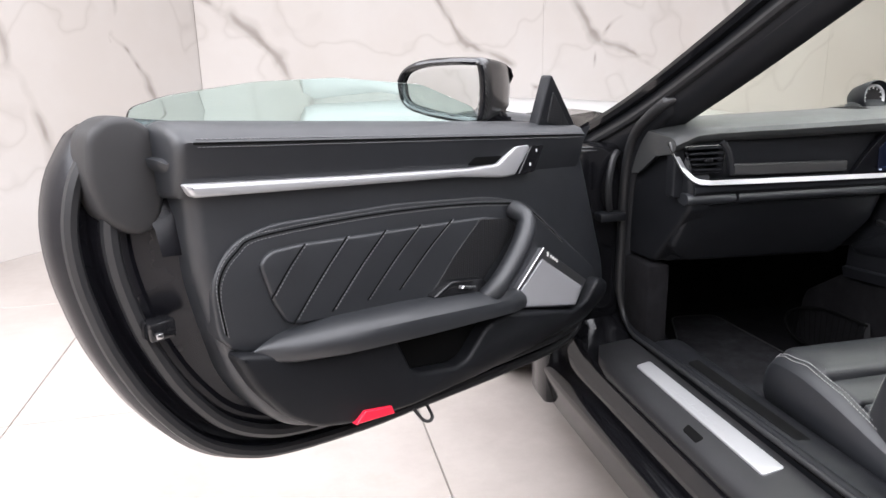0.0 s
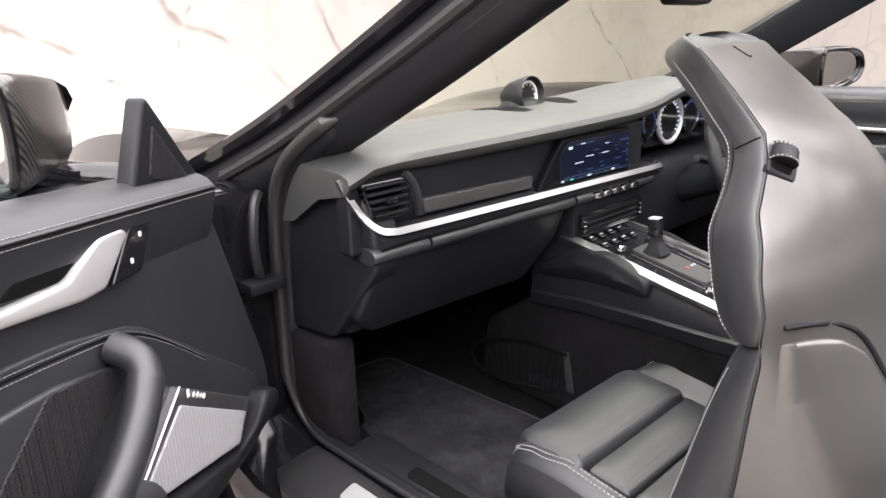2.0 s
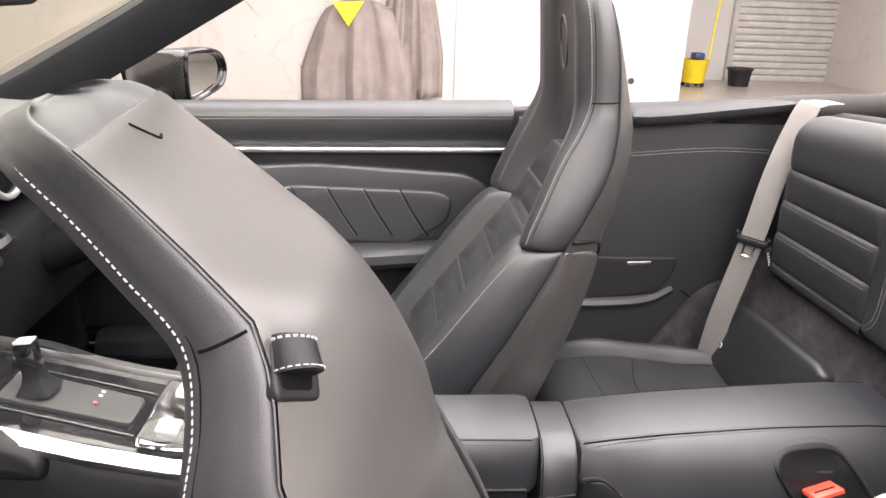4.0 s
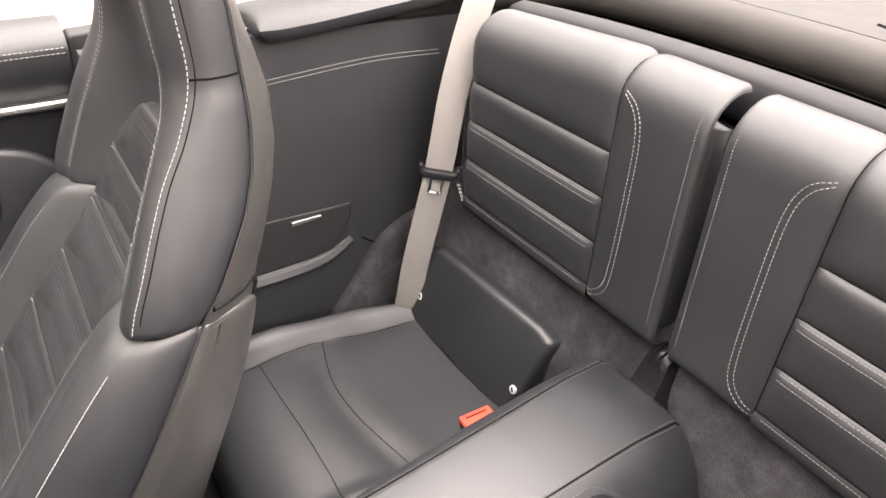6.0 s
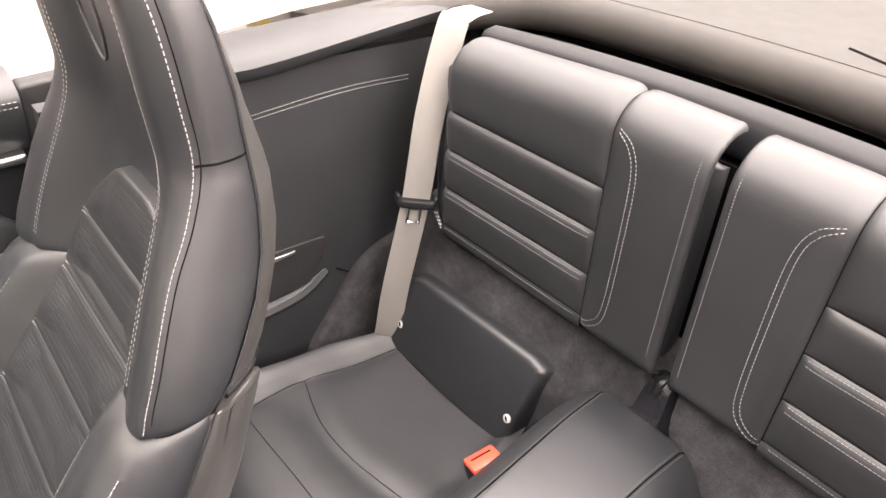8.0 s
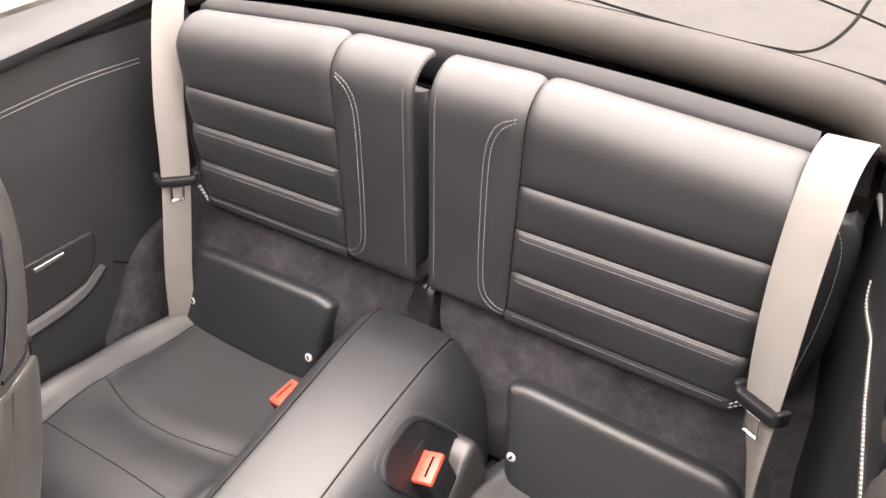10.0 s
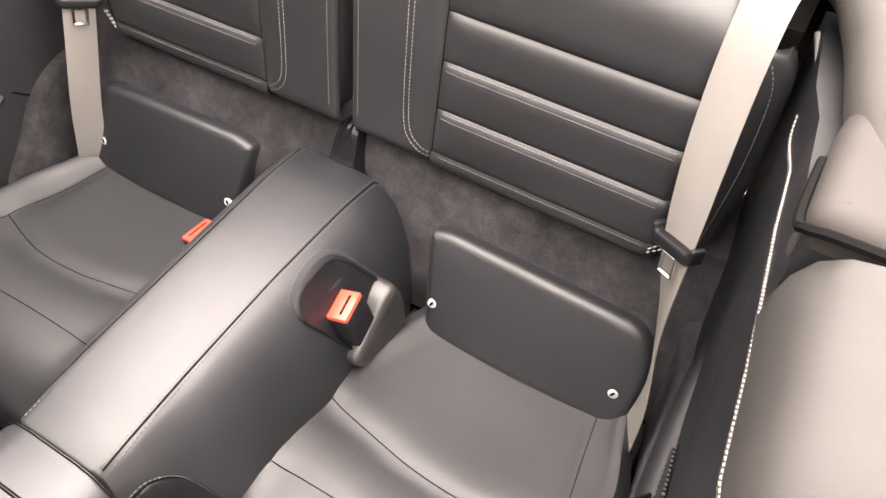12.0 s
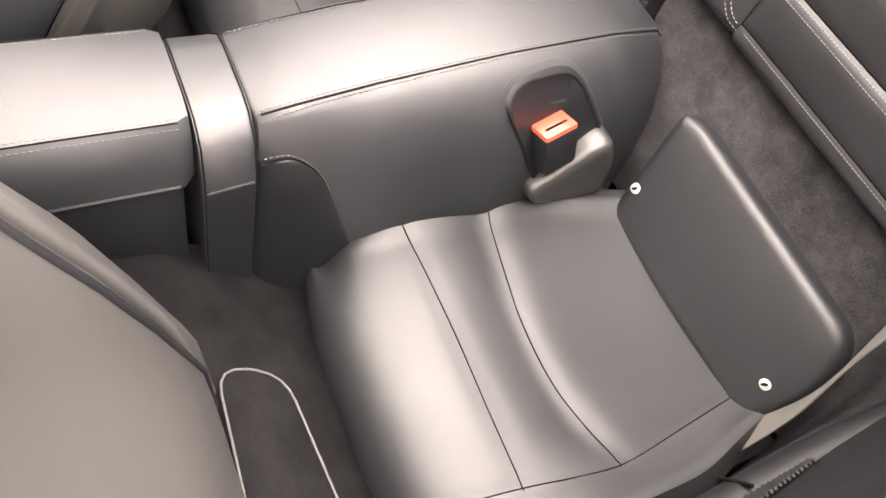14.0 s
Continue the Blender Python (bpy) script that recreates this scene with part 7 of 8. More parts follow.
        wing = fillet([(s * 0.085, 0.42), (s * 0.217, 0.42), (s * 0.2165, 0.74), (s * 0.213, 0.806), (s * 0.185, 0.799), (s * 0.158, 0.788), (s * 0.134, 0.764), (s * 0.118, 0.70), (s * 0.106, 0.58)], [0.01, 0.004, 0.004, 0.004, 0.01, 0.02, 0.03, 0.03, 0.03], 5)
        part("shell_wing", pad(wing, lambda u, v, w: rear(u, v, 0.009 + w), 0.016, 0.008), SHELL, st, "raised side wing of the shell")
        part("wing_groove", tube([rear(q.x, q.y, 0.001) for q in spline([Vector((s * a, b, 0)) for a, b in ((0.213, 0.822), (0.185, 0.815), (0.153, 0.803), (0.124, 0.773), (0.106, 0.705), (0.093, 0.58), (0.076, 0.43))], 8)], 0.0034, 8), PLASTIC, st, "dark groove round the wing")
        side = [(z, r[3]) for z, r in ((z, row_at(z)) for z in map(grow, (0.818, 0.84, 0.87, 0.91, 0.95, 0.99, 1.036, 1.08, 1.12, 1.145, 1.162)))]
        out = Vector((s * sgn, 0, 0))
        ln = [to(s * row_at(z)[6] * row_at(z)[7] * 0.998, y, z) for z, y in side]
        part("stitching", stitch([spline(ln, 6)], out * 0.7 + fwd * 0.5, 0.0036, 0.0018, 0.0008, 0.0006), THREAD, st, "white stitching")
        part("seam", seam([q + out * 0.001 - fwd * 0.006 for q in spline(ln, 4)], 0.0006), DARK, st)
        face = [to(s * row_at(z)[6] * row_at(z)[7] * 0.74, row_at(z)[4] + 0.02, z) for z in map(grow, (0.83, 0.87, 0.91, 0.95, 0.99, 1.036, 1.08, 1.12, 1.145, 1.162))]
        for d in (0.0, 0.006):
            part("stitching", stitch([drape([q - out * d for q in spline(face, 5)], tr, -fwd, 0.0, 0.06)], fwd, 0.0036, 0.0022, 0.0007, 0.0005), THREAD, st, "fine white stitching")
        low = [to(s * row_at(z)[6] * row_at(z)[7] * 0.998, row_at(z)[3], z) for z in (0.44, 0.50, 0.58, 0.65, 0.742, 0.785)]
        part("stitching", stitch([spline(low, 6)], out * 0.7 + fwd * 0.5, 0.0036, 0.0018, 0.0009, 0.0008), THREAD, st, "white stitching")
        inner = [to(s * row_at(z)[6] * row_at(z)[7] * 0.70, row_at(z)[4] + 0.02, z) for z in (0.46, 0.50, 0.58, 0.65, 0.742, 0.785)]
        part("stitching", stitch([drape(spline(inner, 5), tr, -fwd, 0.0, 0.08)], fwd, 0.0036, 0.0022, 0.0007, 0.0005), THREAD, st, "fine white stitching")
        for z, mat in ((1.036, DARK), (0.8095, DARK)):
            r = row_at(z)
            ln = drape([to(s * 0.24, r[3] + (r[2] - r[3]) * k / 10, z + (0.003 if z > 1 else -0.004) * k / 10) for k in range(11)], tr, -out, 0.0, 0.15)
            part("seam", tube(ln, 0.0012, 5), mat, st)
            if z < 1:
                part("stitching", stitch([[q + Vector((0, 0, 0.004)) for q in ln]], out, 0.0040, 0.0024, 0.0011, 0.0009), THREAD_DIM, st, "fine stitching")
    # fluted middle of the backrest
    mid = lambda z: row_at(z)[5]
    for k in range(6):
        z0 = 0.545 + 0.064 * k
        z1 = z0 + 0.0665
        w = 0.134 - 0.0035 * k
        if k == 5:
            poly = fillet([(-w, z0), (w, z0), (w * 0.86, z0 + 0.03), (w * 0.45, z1 + 0.008), (-w * 0.45, z1 + 0.008), (-w * 0.86, z0 + 0.03)], 0.02, 4)
        else:
            poly = fillet([(-w - 0.0015, z0), (w + 0.0015, z0), (w - 0.0015, z1), (-w + 0.0015, z1)], 0.004, 3)
        part("flute", pad(poly, lambda u, v, wd: to(u, mid(v) + 0.001 + 0.12 * max(0, abs(u) - 0.06) + 0.004 * max(0.0, min(1.0, (0.84 - v) / 0.06)) + wd, v), 0.03, 0.005, 0.006), PERF, st, "perforated leather flute")
        if k < 5:
            for d in (0.0022, -0.0022):
                part("seam", stitch([[to(w * 0.95 * j / 8, mid(z1 + d) + 0.001 + 0.004 * max(0.0, min(1.0, (0.84 - z1) / 0.06)) + 0.12 * max(0, w * 0.95 * abs(j) / 8 - 0.06), z1 + d + 0.0004) for j in range(-8, 9)]], fwd, 0.0036, 0.0016, 0.0007, 0.0007), THREAD_DIM, st)
    # plain pressed oval on the headrest
    part("pressed_oval", tube([to(0.026 * math.cos(a), mid(1.10 + 0.034 * math.sin(a)) + 0.001, 1.100 + 0.034 * math.sin(a)) for a in (2 * math.pi * k / 24 for k in range(24))], 0.0016, 5, closed=True), LEATHER, st, "plain pressed oval")
    # leather loop to tilt the seat, standing off its plate
    lx, lz = 0.160, 1.000
    c0 = rear(lx, lz)
    ln = (rear(lx, lz + 0.02) - rear(lx, lz - 0.02)).cross(rear(lx - 0.012, lz) - rear(lx + 0.012, lz)).normalized()
    if ln.y > 0:
        ln = -ln
    lv = Vector((-0.62 * sgn, 0.15, 0.76))
    lv = (lv - ln * lv.dot(ln)).normalized()
    lu = lv.cross(ln).normalized()
    if lu.x < 0:
        lu = -lu
    arc = [math.pi * k / 16 for k in range(17)]

    def strap(v, reach, k):
        return [c0 + lu * (-0.0150 * k * math.cos(a)) + lv * v + ln * (0.001 + reach * k * math.sin(a) ** 0.7) for a in arc]
    bm = bmesh.new()
    ringed(bm, [strap(v, r, 1.0) + strap(v, r, 0.86)[::-1] for v, r in ((0.0155, 0.010), (0.0145, 0.012), (0.010, 0.0135), (0.004, 0.015), (-0.004, 0.017), (-0.007, 0.018))])
    loop = part("tilt_loop", bm, PLASTIC, st, "black leather tilt loop")
    for v, r in ((0.0128, 0.0128), (-0.0052, 0.0176)):
        part("stitching", stitch([strap(v, r, 1.02)], lambda q: q - c0, 0.0030, 0.0016, 0.0011, 0.0008), THREAD, loop, "white stitching")
    part("loop_plate", pad(fillet([(-0.016, -0.022), (0.021, -0.022), (0.021, 0.002), (0.014, 0.013), (-0.016, 0.013)], 0.007), lambda u, v, w: c0 + lu * u + lv * v + ln * (0.0015 + w), 0.010, 0.003), PLASTIC, st, "dark grey loop plate")
    # dark sheet paints the shade under the strap
    part("plate_hollow_shade", pad(fillet([(-0.012, -0.016), (0.014, -0.016), (0.014, 0.006), (-0.012, 0.006)], 0.005), lambda u, v, w: c0 + lu * u + lv * v + ln * (0.0022 + w), 0.004, 0.001), DARK, st, "dark sheet for the shade below the loop")
    part("headrest_slot", tube([rear(q.x, q.y, 0.0) for q in spline([Vector(p) for p in ((0.030, 1.160, 0), (0.018, 1.149, 0), (0.006, 1.140, 0), (-0.003, 1.141, 0))], 5)], 0.0013, 6), DARK, st, "dark slot in the shell")
    # cushion
    rings = []
    for y, zt, hw in ((0.66, 0.40, 0.20), (0.70, 0.425, 0.225), (0.80, 0.445, 0.235), (0.95, 0.465, 0.24), (1.05, 0.48, 0.238), (1.12, 0.486, 0.232), (1.155, 0.478, 0.222), (1.175, 0.455, 0.21), (1.175, 0.42, 0.20)):
        hp = 0.046 * math.exp(-((y - 1.0) / 0.12) ** 2)
        rings.append([Vector((cx + sgn * x * hw, y - 0.03 * (abs(x) > 0.8), z)) for x, z in ((-1, 0.33), (-1.03, zt - 0.03), (-1.0, zt - 0.004 + 0.7 * hp), (-0.88, zt + 0.008 + hp), (-0.74, zt - 0.004 + 0.4 * hp), (-0.68, zt - 0.018), (-0.3, zt - 0.02), (0.3, zt - 0.02), (0.68, zt - 0.018), (0.74, zt - 0.004 + 0.4 * hp), (0.88, zt + 0.008 + hp), (1.0, zt - 0.004 + 0.7 * hp), (1.03, zt - 0.03), (1, 0.33))])
    bm = bmesh.new()
    ringed(bm, rings)
    cu = part("seat_cushion", bm, LEATHER, st, "black leather seat cushion")
    sub = cu.modifiers.new("smooth", "SUBSURF")
    sub.levels = sub.render_levels = 1
    part("thigh_pad", pad(fillet([(-0.175, 1.022), (0.150, 1.022), (0.155, 1.13), (0.135, 1.155), (-0.165, 1.155), (-0.180, 1.13)], 0.02), lambda u, v, w: Vector((cx + u, v, 0.493 + w + 0.05 * (v - 1.03) - 2.0 * max(0, v - 1.11) ** 2)), 0.05, 0.020, 0.008), PERF, st, "perforated thigh pad")
    for k in range(3):
        y0 = 0.78 + 0.085 * k
        part("cushion_flute", pad(fillet([(-0.155, y0), (0.155, y0), (0.155, y0 + 0.08), (-0.155, y0 + 0.08)], 0.01), lambda u, v, w: Vector((cx + u, v, 0.445 + 0.12 * (v - 0.78) + w)), 0.03, 0.008, 0.006), PERF, st, "perforated cushion flute")
    ct = surface_of(cu)
    lns = []
    for s in (-1, 1):
        for d in (0, 0.006):
            lns.append(drape(spline([(cx + s * (0.215 - d), 0.72, 0.6), (cx + s * (0.222 - d), 0.9, 0.6), (cx + s * (0.218 - d), 1.05, 0.6), (cx + s * (0.20 - d), 1.13, 0.6), (cx + s * (0.18 - d), 1.15, 0.6)], 8), ct, (0, 0, -1), -0.001, 0.2))
    part("stitching", stitch(lns, (0, 0, 1), 0.005, 0.0025, 0.0016), THREAD, st, "white stitching")
    # base and rails
    part("seat_base", box((cx - 0.20, 0.70, 0.30), (cx + 0.20, 1.12, 0.40), bevel=0.02), PLASTIC, st, "black seat base")
    for s in (-1, 1):
        part("seat_rail", box((cx + s * 0.19 - 0.02, 0.62, 0.26), (cx + s * 0.19 + 0.02, 1.16, 0.31), bevel=0.005), SILVER, st, "silver seat rail")
        part("side_cover", pad(fillet([(0.66, 0.31), (1.12, 0.30), (1.14, 0.36), (0.9, 0.41), (0.66, 0.43)], 0.03), lambda u, v, w: Vector((cx + s * (0.235 + w), u, v)), 0.03, 0.01), PLASTIC, st, "black seat side cover")
    return st


front_seat(0.36, 0.0, "black leather sports seat with white stitching, upright", 1, -0.008, 0.0, 0.0, 0.30)
front_seat(-0.372, radians(26.0), "black leather sports seat with backrest tipped forward", -1, 0.014, 0.125, 0.18, 0.0, (
    (-0.03, -0.05, -0.03, 0.007, 0.012, 0.019, 0.024), (-0.01, -0.02, -0.020, 0.021, 0.010, 0.011, 0.005), (0.0, -0.005, -0.008, 0.0025, 0.024, 0.015, 0.003),
    (1.0, 1.05, 1.06, 1.01, 0.88, 0.76, 0.80), (0.95, 0.9, 0.88, 0.95, 0.96, 0.85, 0.73), 0.14))

# ---- driver's door, closed ----
dd = thing("driver_door", "closed black leather door panel with silver strip", "car door")
at = lambda u, v, w=0.0: Vector((0.66 - w, u, v))
part("door_card", pad(fillet([(0.47, 0.40), (1.50, 0.42), (1.52, 0.93), (0.47, 0.95)], 0.02), at, 0.04, 0.01), PLASTIC, dd, "black door trim panel")
bm = bmesh.new()
ringed(bm, [[at(y, z + b, a) for a, b in ((-0.07, 0.012), (-0.03, 0.018), (0.0, 0.014), (0.022, 0.0), (0.026, -0.012), (0.016, -0.05), (0.0, -0.08), (-0.05, -0.08))] for y, z in ((0.475, 0.952), (0.48, 0.952), (1.0, 0.94), (1.5, 0.93))])
part("belt_pad", bm, LEATHER, dd, "black leather upper door pad")
part("stitching", stitch([[at(0.48 + k / 50, 0.9445 - 0.0215 * k / 50 - d, 0.027) for k in range(51)] for d in (0.0, 0.007)], (-1, 0, 0), 0.0042, 0.002, 0.0012), THREAD_DIM, dd, "grey double stitching")
part("trim_strip", pad(fillet([(0.485, 0.858), (1.40, 0.845), (1.40, 0.858), (0.485, 0.872)], 0.004), lambda u, v, w: at(u, v, 0.018 + w), 0.02, 0.005), SILVER, dd, "pale silver trim strip")
part("middle_pad", pad(fillet([(0.52, 0.66), (0.50, 0.76), (0.56, 0.81), (0.9, 0.83), (1.40, 0.80), (1.40, 0.64), (0.9, 0.63)], 0.04, 5), lambda u, v, w: at(u, v, 0.012 + w), 0.02, 0.01), LEATHER, dd, "black leather middle door pad")
part("quilted_inlay", pad(fillet([(0.61, 0.70), (0.60, 0.755), (0.64, 0.77), (0.95, 0.78), (1.15, 0.75), (1.15, 0.66), (0.70, 0.645)], 0.02, 5), lambda u, v, w: at(u, v, 0.019 + w), 0.02, 0.006), LEATHER, dd, "black leather inlay with slanting seams")
qs = []
for k in range(5):
    ln = [at(p.x, p.y, 0.0195) for p in spline([Vector(q) for q in ((0.72 + 0.08 * k, 0.775, 0), (0.69 + 0.08 * k, 0.72, 0), (0.655 + 0.08 * k, 0.665, 0))], 5)]
    part("seam", seam(ln, 0.0016), DARK, dd)
    qs.append([q + Vector((0, 0.005, 0)) for q in ln])
part("stitching", stitch(qs, (-1, 0, 0), 0.004, 0.002, 0.0011), THREAD_DIM, dd, "grey stitching")
bm = bmesh.new()
ringed(bm, [[at(y, z + b * k, 0.01 + a * k) for a, b in ((0, -0.028), (0.05, -0.026), (0.062, -0.01), (0.06, 0.01), (0.045, 0.022), (0, 0.026))] for y, z, k in ((0.60, 0.63, 0.4), (0.63, 0.63, 0.9), (0.8, 0.62, 1), (1.1, 0.60, 1))])
part("armrest", bm, LEATHER, dd, "padded black leather armrest")
part("door_end", pad(fillet([(0.40, 0.35), (0.475, 0.35), (0.475, 0.955), (0.40, 0.96)], 0.01), lambda u, v, w: at(u, v, 0.004 + w), 0.03, 0.006), RUBBER, dd, "black rubber sealed door end")
m2, fr2, s2 = wing_mirror(1, (0.955, 1.21, 0.985), (-0.25, -1.0, 0.0), "black door mirror on the closed door")
part("mirror_foot", tube(spline([fr2(-s2 * 0.05, -0.045, -0.05), (0.82, 1.30, 0.93), (0.72, 1.32, 0.92)], 5), [0.022] * 11, 10), PAINT, m2, "gloss black mirror foot")
rv = thing("rear_view_mirror", "black rear-view mirror below the windscreen header", "mirror")
rvp = frame3((0.0, 1.175, 1.188), (1, 0.15, 0), (0, 0.1, 1))
part("mirror_case", pad(fillet([(-0.11, -0.03), (0.11, -0.03), (0.11, 0.03), (-0.11, 0.03)], 0.025), lambda u, v, w: rvp(u, v, w), 0.03, 0.01), PLASTIC, rv, "black mirror case")
part("mirror_arm", tube([rvp(0, 0.01, -0.01), (0, 1.235, 1.183)], 0.014, 8), PLASTIC, rv, "black mirror arm")

# rear footwell carpets, rising under the front seats
for s in (-1, 1):
    bm = bmesh.new()
    ringed(bm, [[Vector((x, y, z)) for y, z in ((0.36, 0.262), (0.36, 0.335), (0.42, 0.340), (0.46, 0.36), (0.52, 0.415), (0.58, 0.455), (0.64, 0.465), (0.70, 0.46), (0.72, 0.262))] for x in (s * 0.10, s * 0.25, s * 0.40, s * 0.565)])
    part("rear_footwell", bm, CARPET_SHADED, body, "charcoal carpet of the rear footwell")
# floor mats


def carpet_height(v):
    pts = ((0.42, 0.340), (0.46, 0.36), (0.52, 0.415), (0.58, 0.455), (0.64, 0.465), (0.70, 0.46))
    for (a, p), (b, q) in zip(pts, pts[1:]):
        if v <= b:
            break
    return 0.0065 + p + (q - p) * (v - a) / (b - a)


for nm, lab, q in (("floor_mat", "black floor mat in the passenger footwell", [(-0.555, 1.20), (-0.19, 1.20), (-0.22, 1.88), (-0.36, 1.90), (-0.47, 1.66), (-0.55, 1.62)]), ("floor_mat", "charcoal floor mat with pale edging behind the seat", [(-0.50, 0.470), (-0.262, 0.487), (-0.252, 0.556), (-0.50, 0.575)])):
    mat = thing(nm, lab, "floor mat", "floor mats")
    poly, v0 = fillet(q, 0.03), lab.startswith("black")
    lie = (lambda v: 0.275) if v0 else carpet_height
    part("mat", pad(poly, lambda u, v, w: Vector((u, v, lie(v) + w)), 0.012, 0.004), MAT_LIFTED if v0 else CARPET_SHADED, mat, "charcoal carpet mat")
    if v0:
        badge = part("badge", pad(fillet([(-0.518, 1.305), (-0.490, 1.305), (-0.490, 1.452), (-0.518, 1.452)], 0.004), lambda u, v, w: Vector((u, v, 0.2765 + w)), 0.003, 0.001), DARK, mat, "black badge on the mat")
        for k in range(7):
            part("lettering_bar", box((-0.509, 1.312 + 0.0195 * k, 0.2762), (-0.499, 1.326 + 0.0195 * k, 0.2775)), PALE, badge, "plain silver lettering bar", smooth=False)
        part("edging", tube([Vector((p.x, p.y, 0.2755)) for p in turned(poly)], 0.0022, 6, closed=True), GREY_PANEL, mat, "dark grey edging")
    if lab.startswith("charcoal"):
        part("edging", tube([Vector((p.x, p.y, lie(p.y) + 0.001)) for p in turned(poly)], 0.0014, 6, closed=True), EDGING, mat, "grey edging")

# ---- along the walls ----
# simple white form standing in for a white car parked by the wall
ledge = thing("white_car_stand_in", "low white rounded stand-in for a parked white car by the marble wall", "plinth")
bm = bmesh.new()
ringed(bm, [[Vector((x, FRONT_Y - 0.37 + a, G + (top - G) * b)) for a, b in ((0.35, 0.0), (0.0, 0.0), (0.0, 0.82), (0.02, 0.92), (0.06, 0.98), (0.12, 1.0), (0.35, 1.0))] for x, top in ((-1.42, 0.70), (-1.38, 0.77), (-1.30, 0.79), (-0.3, 0.80), (0.6, 0.77), (1.2, 0.715), (1.7, 0.67), (2.05, 0.62), (2.2, 0.5))])
part("stand_in_body", bm, WHITE, ledge, "smooth white body of the car stand-in")
part("stand_in_foot", box((-1.35, FRONT_Y - 0.35, G), (2.1, FRONT_Y - 0.04, G + 0.06), bevel=0.008), CEIL, ledge, "white foot added under the car stand-in")
wd = tagged(new("door_1"), "white flush door in the showroom wall", "door", kind="structure")
part("door_leaf", box((NEAR_X - 0.04, -2.3, G), (NEAR_X - 0.002, 0.12, 2.3), bevel=0.004), WHITE, wd, "white door leaf")
part("door_handle", lathe([(0.001, 0.06), (0.03, 0.055), (0.035, 0.04), (0.02, 0.02), (0.025, 0.0)], frame3((NEAR_X - 0.04, -1.815, 0.37), (0, -1, 0), (0, 0, 1)), 16), LAMP_GREY, wd, "dark round door knob")
sh = tagged(new("roller_shutter"), "closed grey roller shutter in the showroom wall", "shutter", kind="structure")
for k in range(26):
    z = G + 0.1 * k
    part("slat", box((RIGHT_X - 0.04, -9.0, z), (RIGHT_X - 0.005, -4.4, z + 0.092), bevel=0.008), SHUTTER, sh)
for y in (-4.4, -9.0):
    part("guide_rail", box((RIGHT_X - 0.08, y - 0.04, G), (RIGHT_X - 0.005, y + 0.04, 2.75)), SHUTTER, sh, "grey guide rail")


def hung_cloth(y0, y1, ztop, zlow, depth, label, seed):
    r = random.Random(seed)
    c = thing("hanging_cover", label, "cloth cover", "covers hung on the wall")
    bm = bmesh.new()
    rings = []
    ph = r.random() * 6
    for j in range(15):
        f = j / 14
        z = ztop + (zlow - ztop) * f
        w = 0.55 + 0.45 * min(1, f * 1.5) ** 0.8
        m = (y0 + y1) / 2
        ring = []
        for k in range(41):
            s = k / 40 * 2 - 1
            fold = 0.05 * math.sin(9 * s + ph + 1.5 * f) + 0.03 * math.sin(21 * s - ph)
            ring.append(Vector((NEAR_X - 0.06 - depth * (1 - s * s) ** 0.5 - fold * min(1, 0.3 + f) * (1 - s ** 4), m + s * w * (y1 - y0) / 2, z - 0.10 * s * s * (1 - f) ** 2)))
        rings.append(ring)
    ringed(bm, rings, False, False, loop=False)
    o = part("cloth", bm, CLOTH, c, "grey-brown folded cloth")
    so = o.modifiers.new("thick", "SOLIDIFY")
    so.thickness = 0.01
    part("top_fold", tube(spline(rings[0][6:35:4], 4), 0.016, 8), CLOTH, c, "rolled top edge of the cloth")
    part("hook", tube(spline([(NEAR_X - 0.004, m, ztop + 0.05), (NEAR_X - 0.05, m, ztop + 0.045), (NEAR_X - 0.07, m, ztop + 0.01), (NEAR_X - 0.05, m, ztop - 0.02)], 5), 0.008, 8), RUBBER, c, "black wall hook")
    return c


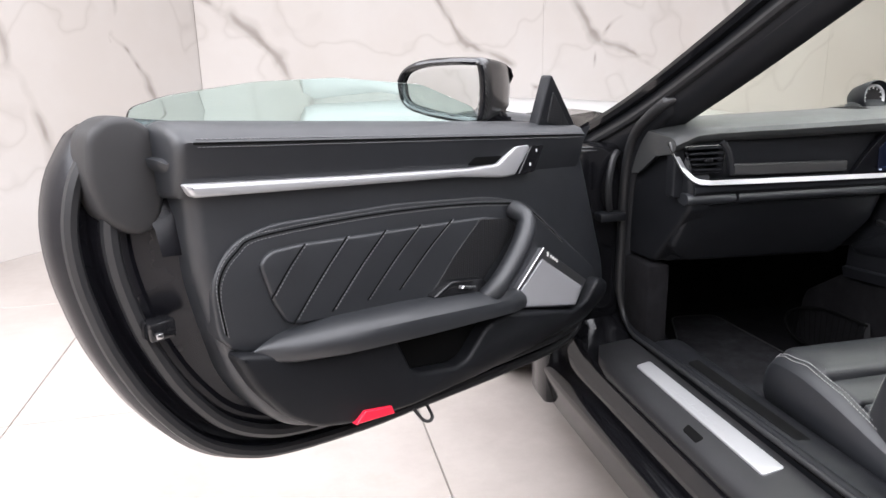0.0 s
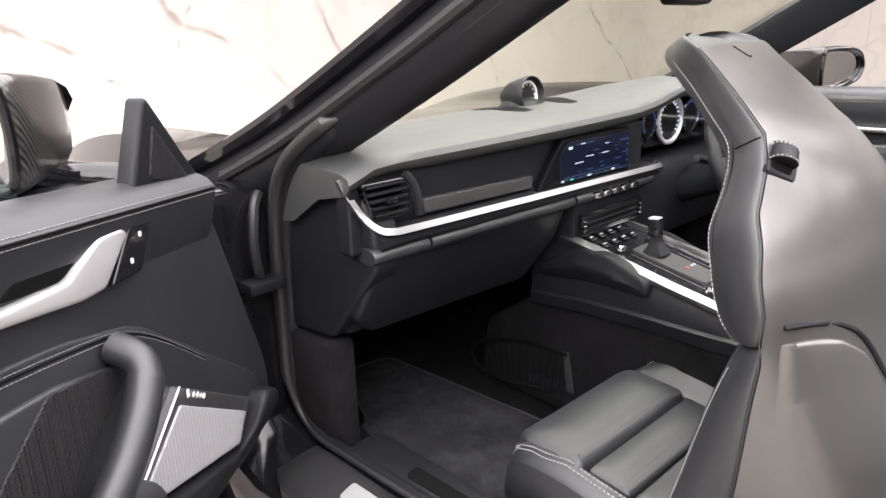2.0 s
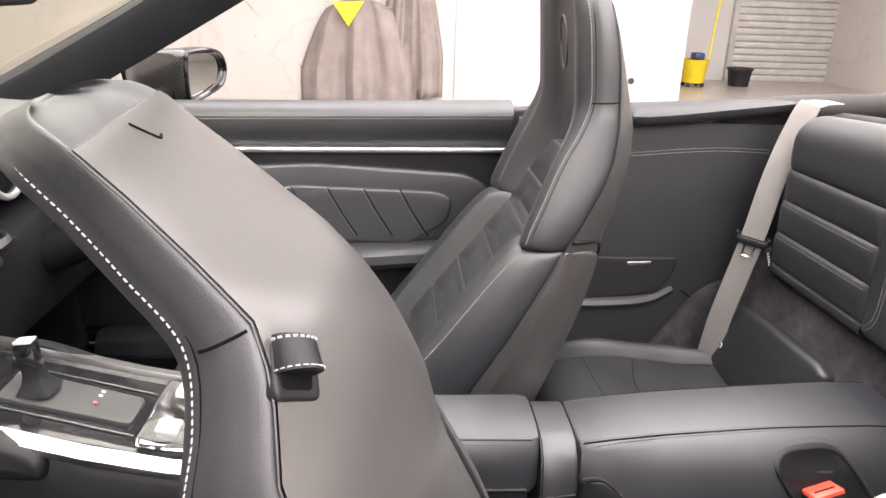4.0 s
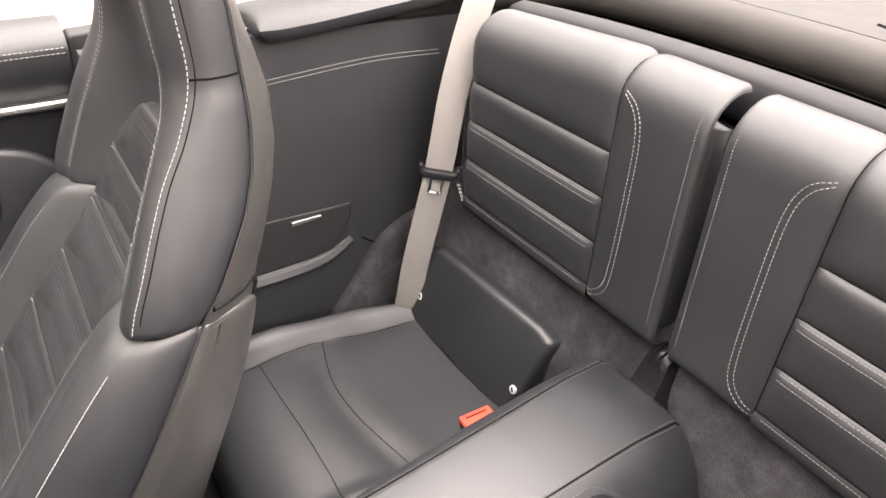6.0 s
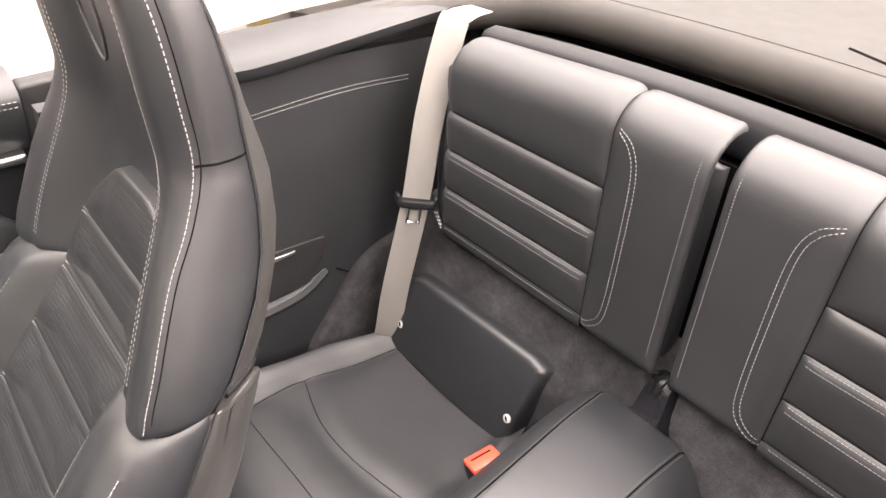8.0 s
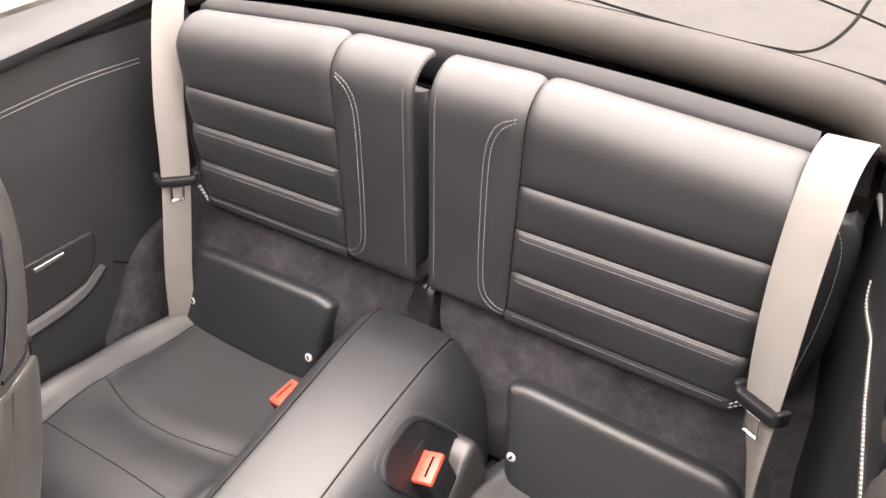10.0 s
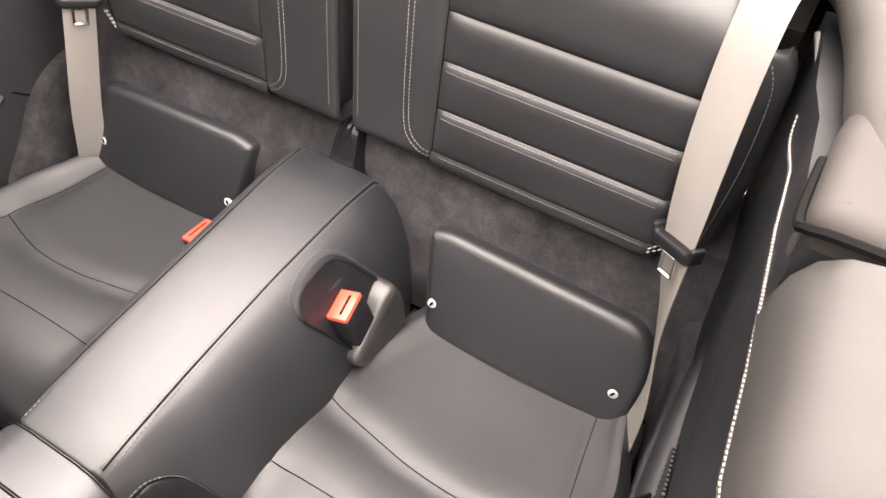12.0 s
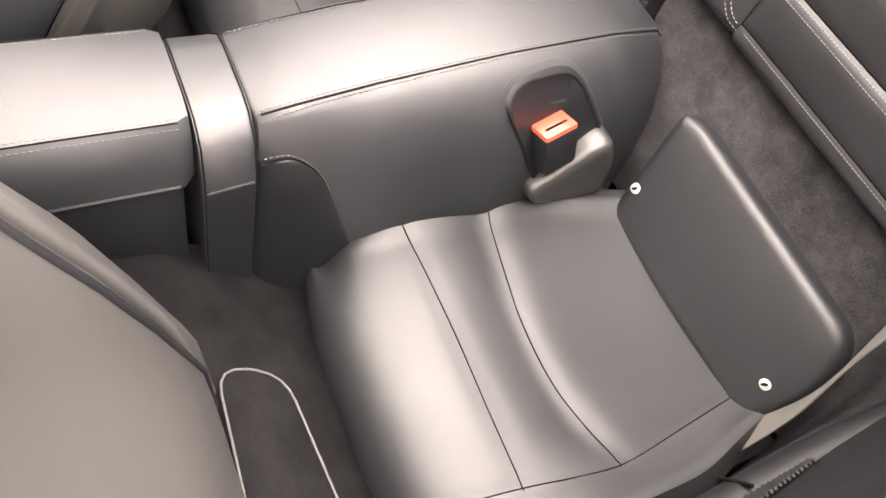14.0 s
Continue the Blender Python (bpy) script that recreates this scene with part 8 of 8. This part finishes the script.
hung_cloth(0.50, 1.75, 1.12, -0.0 + G, 0.22, "grey-brown cloth cover hanging in folds", 1)
hung_cloth(0.25, 0.95, 1.45, 0.15, 0.12, "dark grey-brown cloth cover hanging on the wall", 5)
pen = thing("yellow_pennant", "bright yellow triangular cloth tag on the cover", "tag")
part("pennant", pad([(1.07, 1.11), (1.39, 1.09), (1.232, 0.86)], lambda u, v, w: Vector((NEAR_X - 0.36 - w, u, v)), 0.02, 0.006), YELLOW, pen)
bk = thing("mop_bucket", "yellow mop bucket with a blue wringer on the floor", "bucket")
bx, by = 9.3, -3.48
part("tub", lathe([(0.12, 0.05), (0.15, 0.06), (0.19, 0.36), (0.2, 0.38), (0.18, 0.38), (0.14, 0.1), (0.001, 0.09)], frame3((bx, by, G), (1, 0, 0), (0, 1, 0)), 20), YELLOW, bk, "yellow tub")
part("wringer", box((bx - 0.1, by - 0.1, G + 0.37), (bx + 0.1, by + 0.05, G + 0.47), bevel=0.03), BLUE, bk, "dark blue wringer")
part("mop_handle", tube([(bx, by - 0.18, G + 0.3), (bx + 0.1, by - 0.28, 1.35)], 0.016, 8), YELLOW, bk, "yellow mop handle")
for a, b in ((0.1, 0.1), (-0.1, 0.1), (0.1, -0.1), (-0.1, -0.1)):
    part("castor", lathe([(0.001, -0.015), (0.03, -0.015), (0.03, 0.015), (0.001, 0.015)], frame3((bx + a, by + b, G + 0.03), (0, 1, 0), (0, 0, 1)), 12), RUBBER, bk, "black castor")
bn = thing("floor_bin", "black plastic tub on the floor by the shutter", "tub")
part("tub", lathe([(0.14, 0.0), (0.17, 0.22), (0.19, 0.24), (0.19, 0.26), (0.15, 0.25), (0.12, 0.02)], frame3((9.5, -4.25, G), (1, 0, 0), (0, 1, 0)), 20), RUBBER, bn)

# ---- pieces of the walls and floor ----
me = slab_piece("marble_slab", 2.5988, 3.3, 0.012, MARBLE)
for k in range(4):
    place_piece("marble_slab", me, wall_front, (-2.10 + 2.6 * (k + 1), FRONT_Y, G), (-1, 0, 0), (0, 0, 1))
for k in range(2):
    place_piece("marble_slab", me, wall_slanting, CORNER + SLANT * (2.6 * (k + 1)) + Vector((0, 0, G)), -SLANT, (0, 0, 1))
for k in range(2):
    place_piece("marble_slab", me, wall_near, (NEAR_X - 0.012, 0.30 + 2.6 * k, G), (0, 1, 0), (0, 0, 1))
me = slab_piece("floor_tile", 1.196, 1.196, 0.012, TILE)
for i in range(-4, 10):
    for j in range(-7, 4):
        x, y = -1.2 + 1.2 * i, 2.09 + 1.2 * j
        place_piece("floor_tile", me, floor, (x + 0.002, y + 0.002, G), (1, 0, 0), (0, 1, 0))
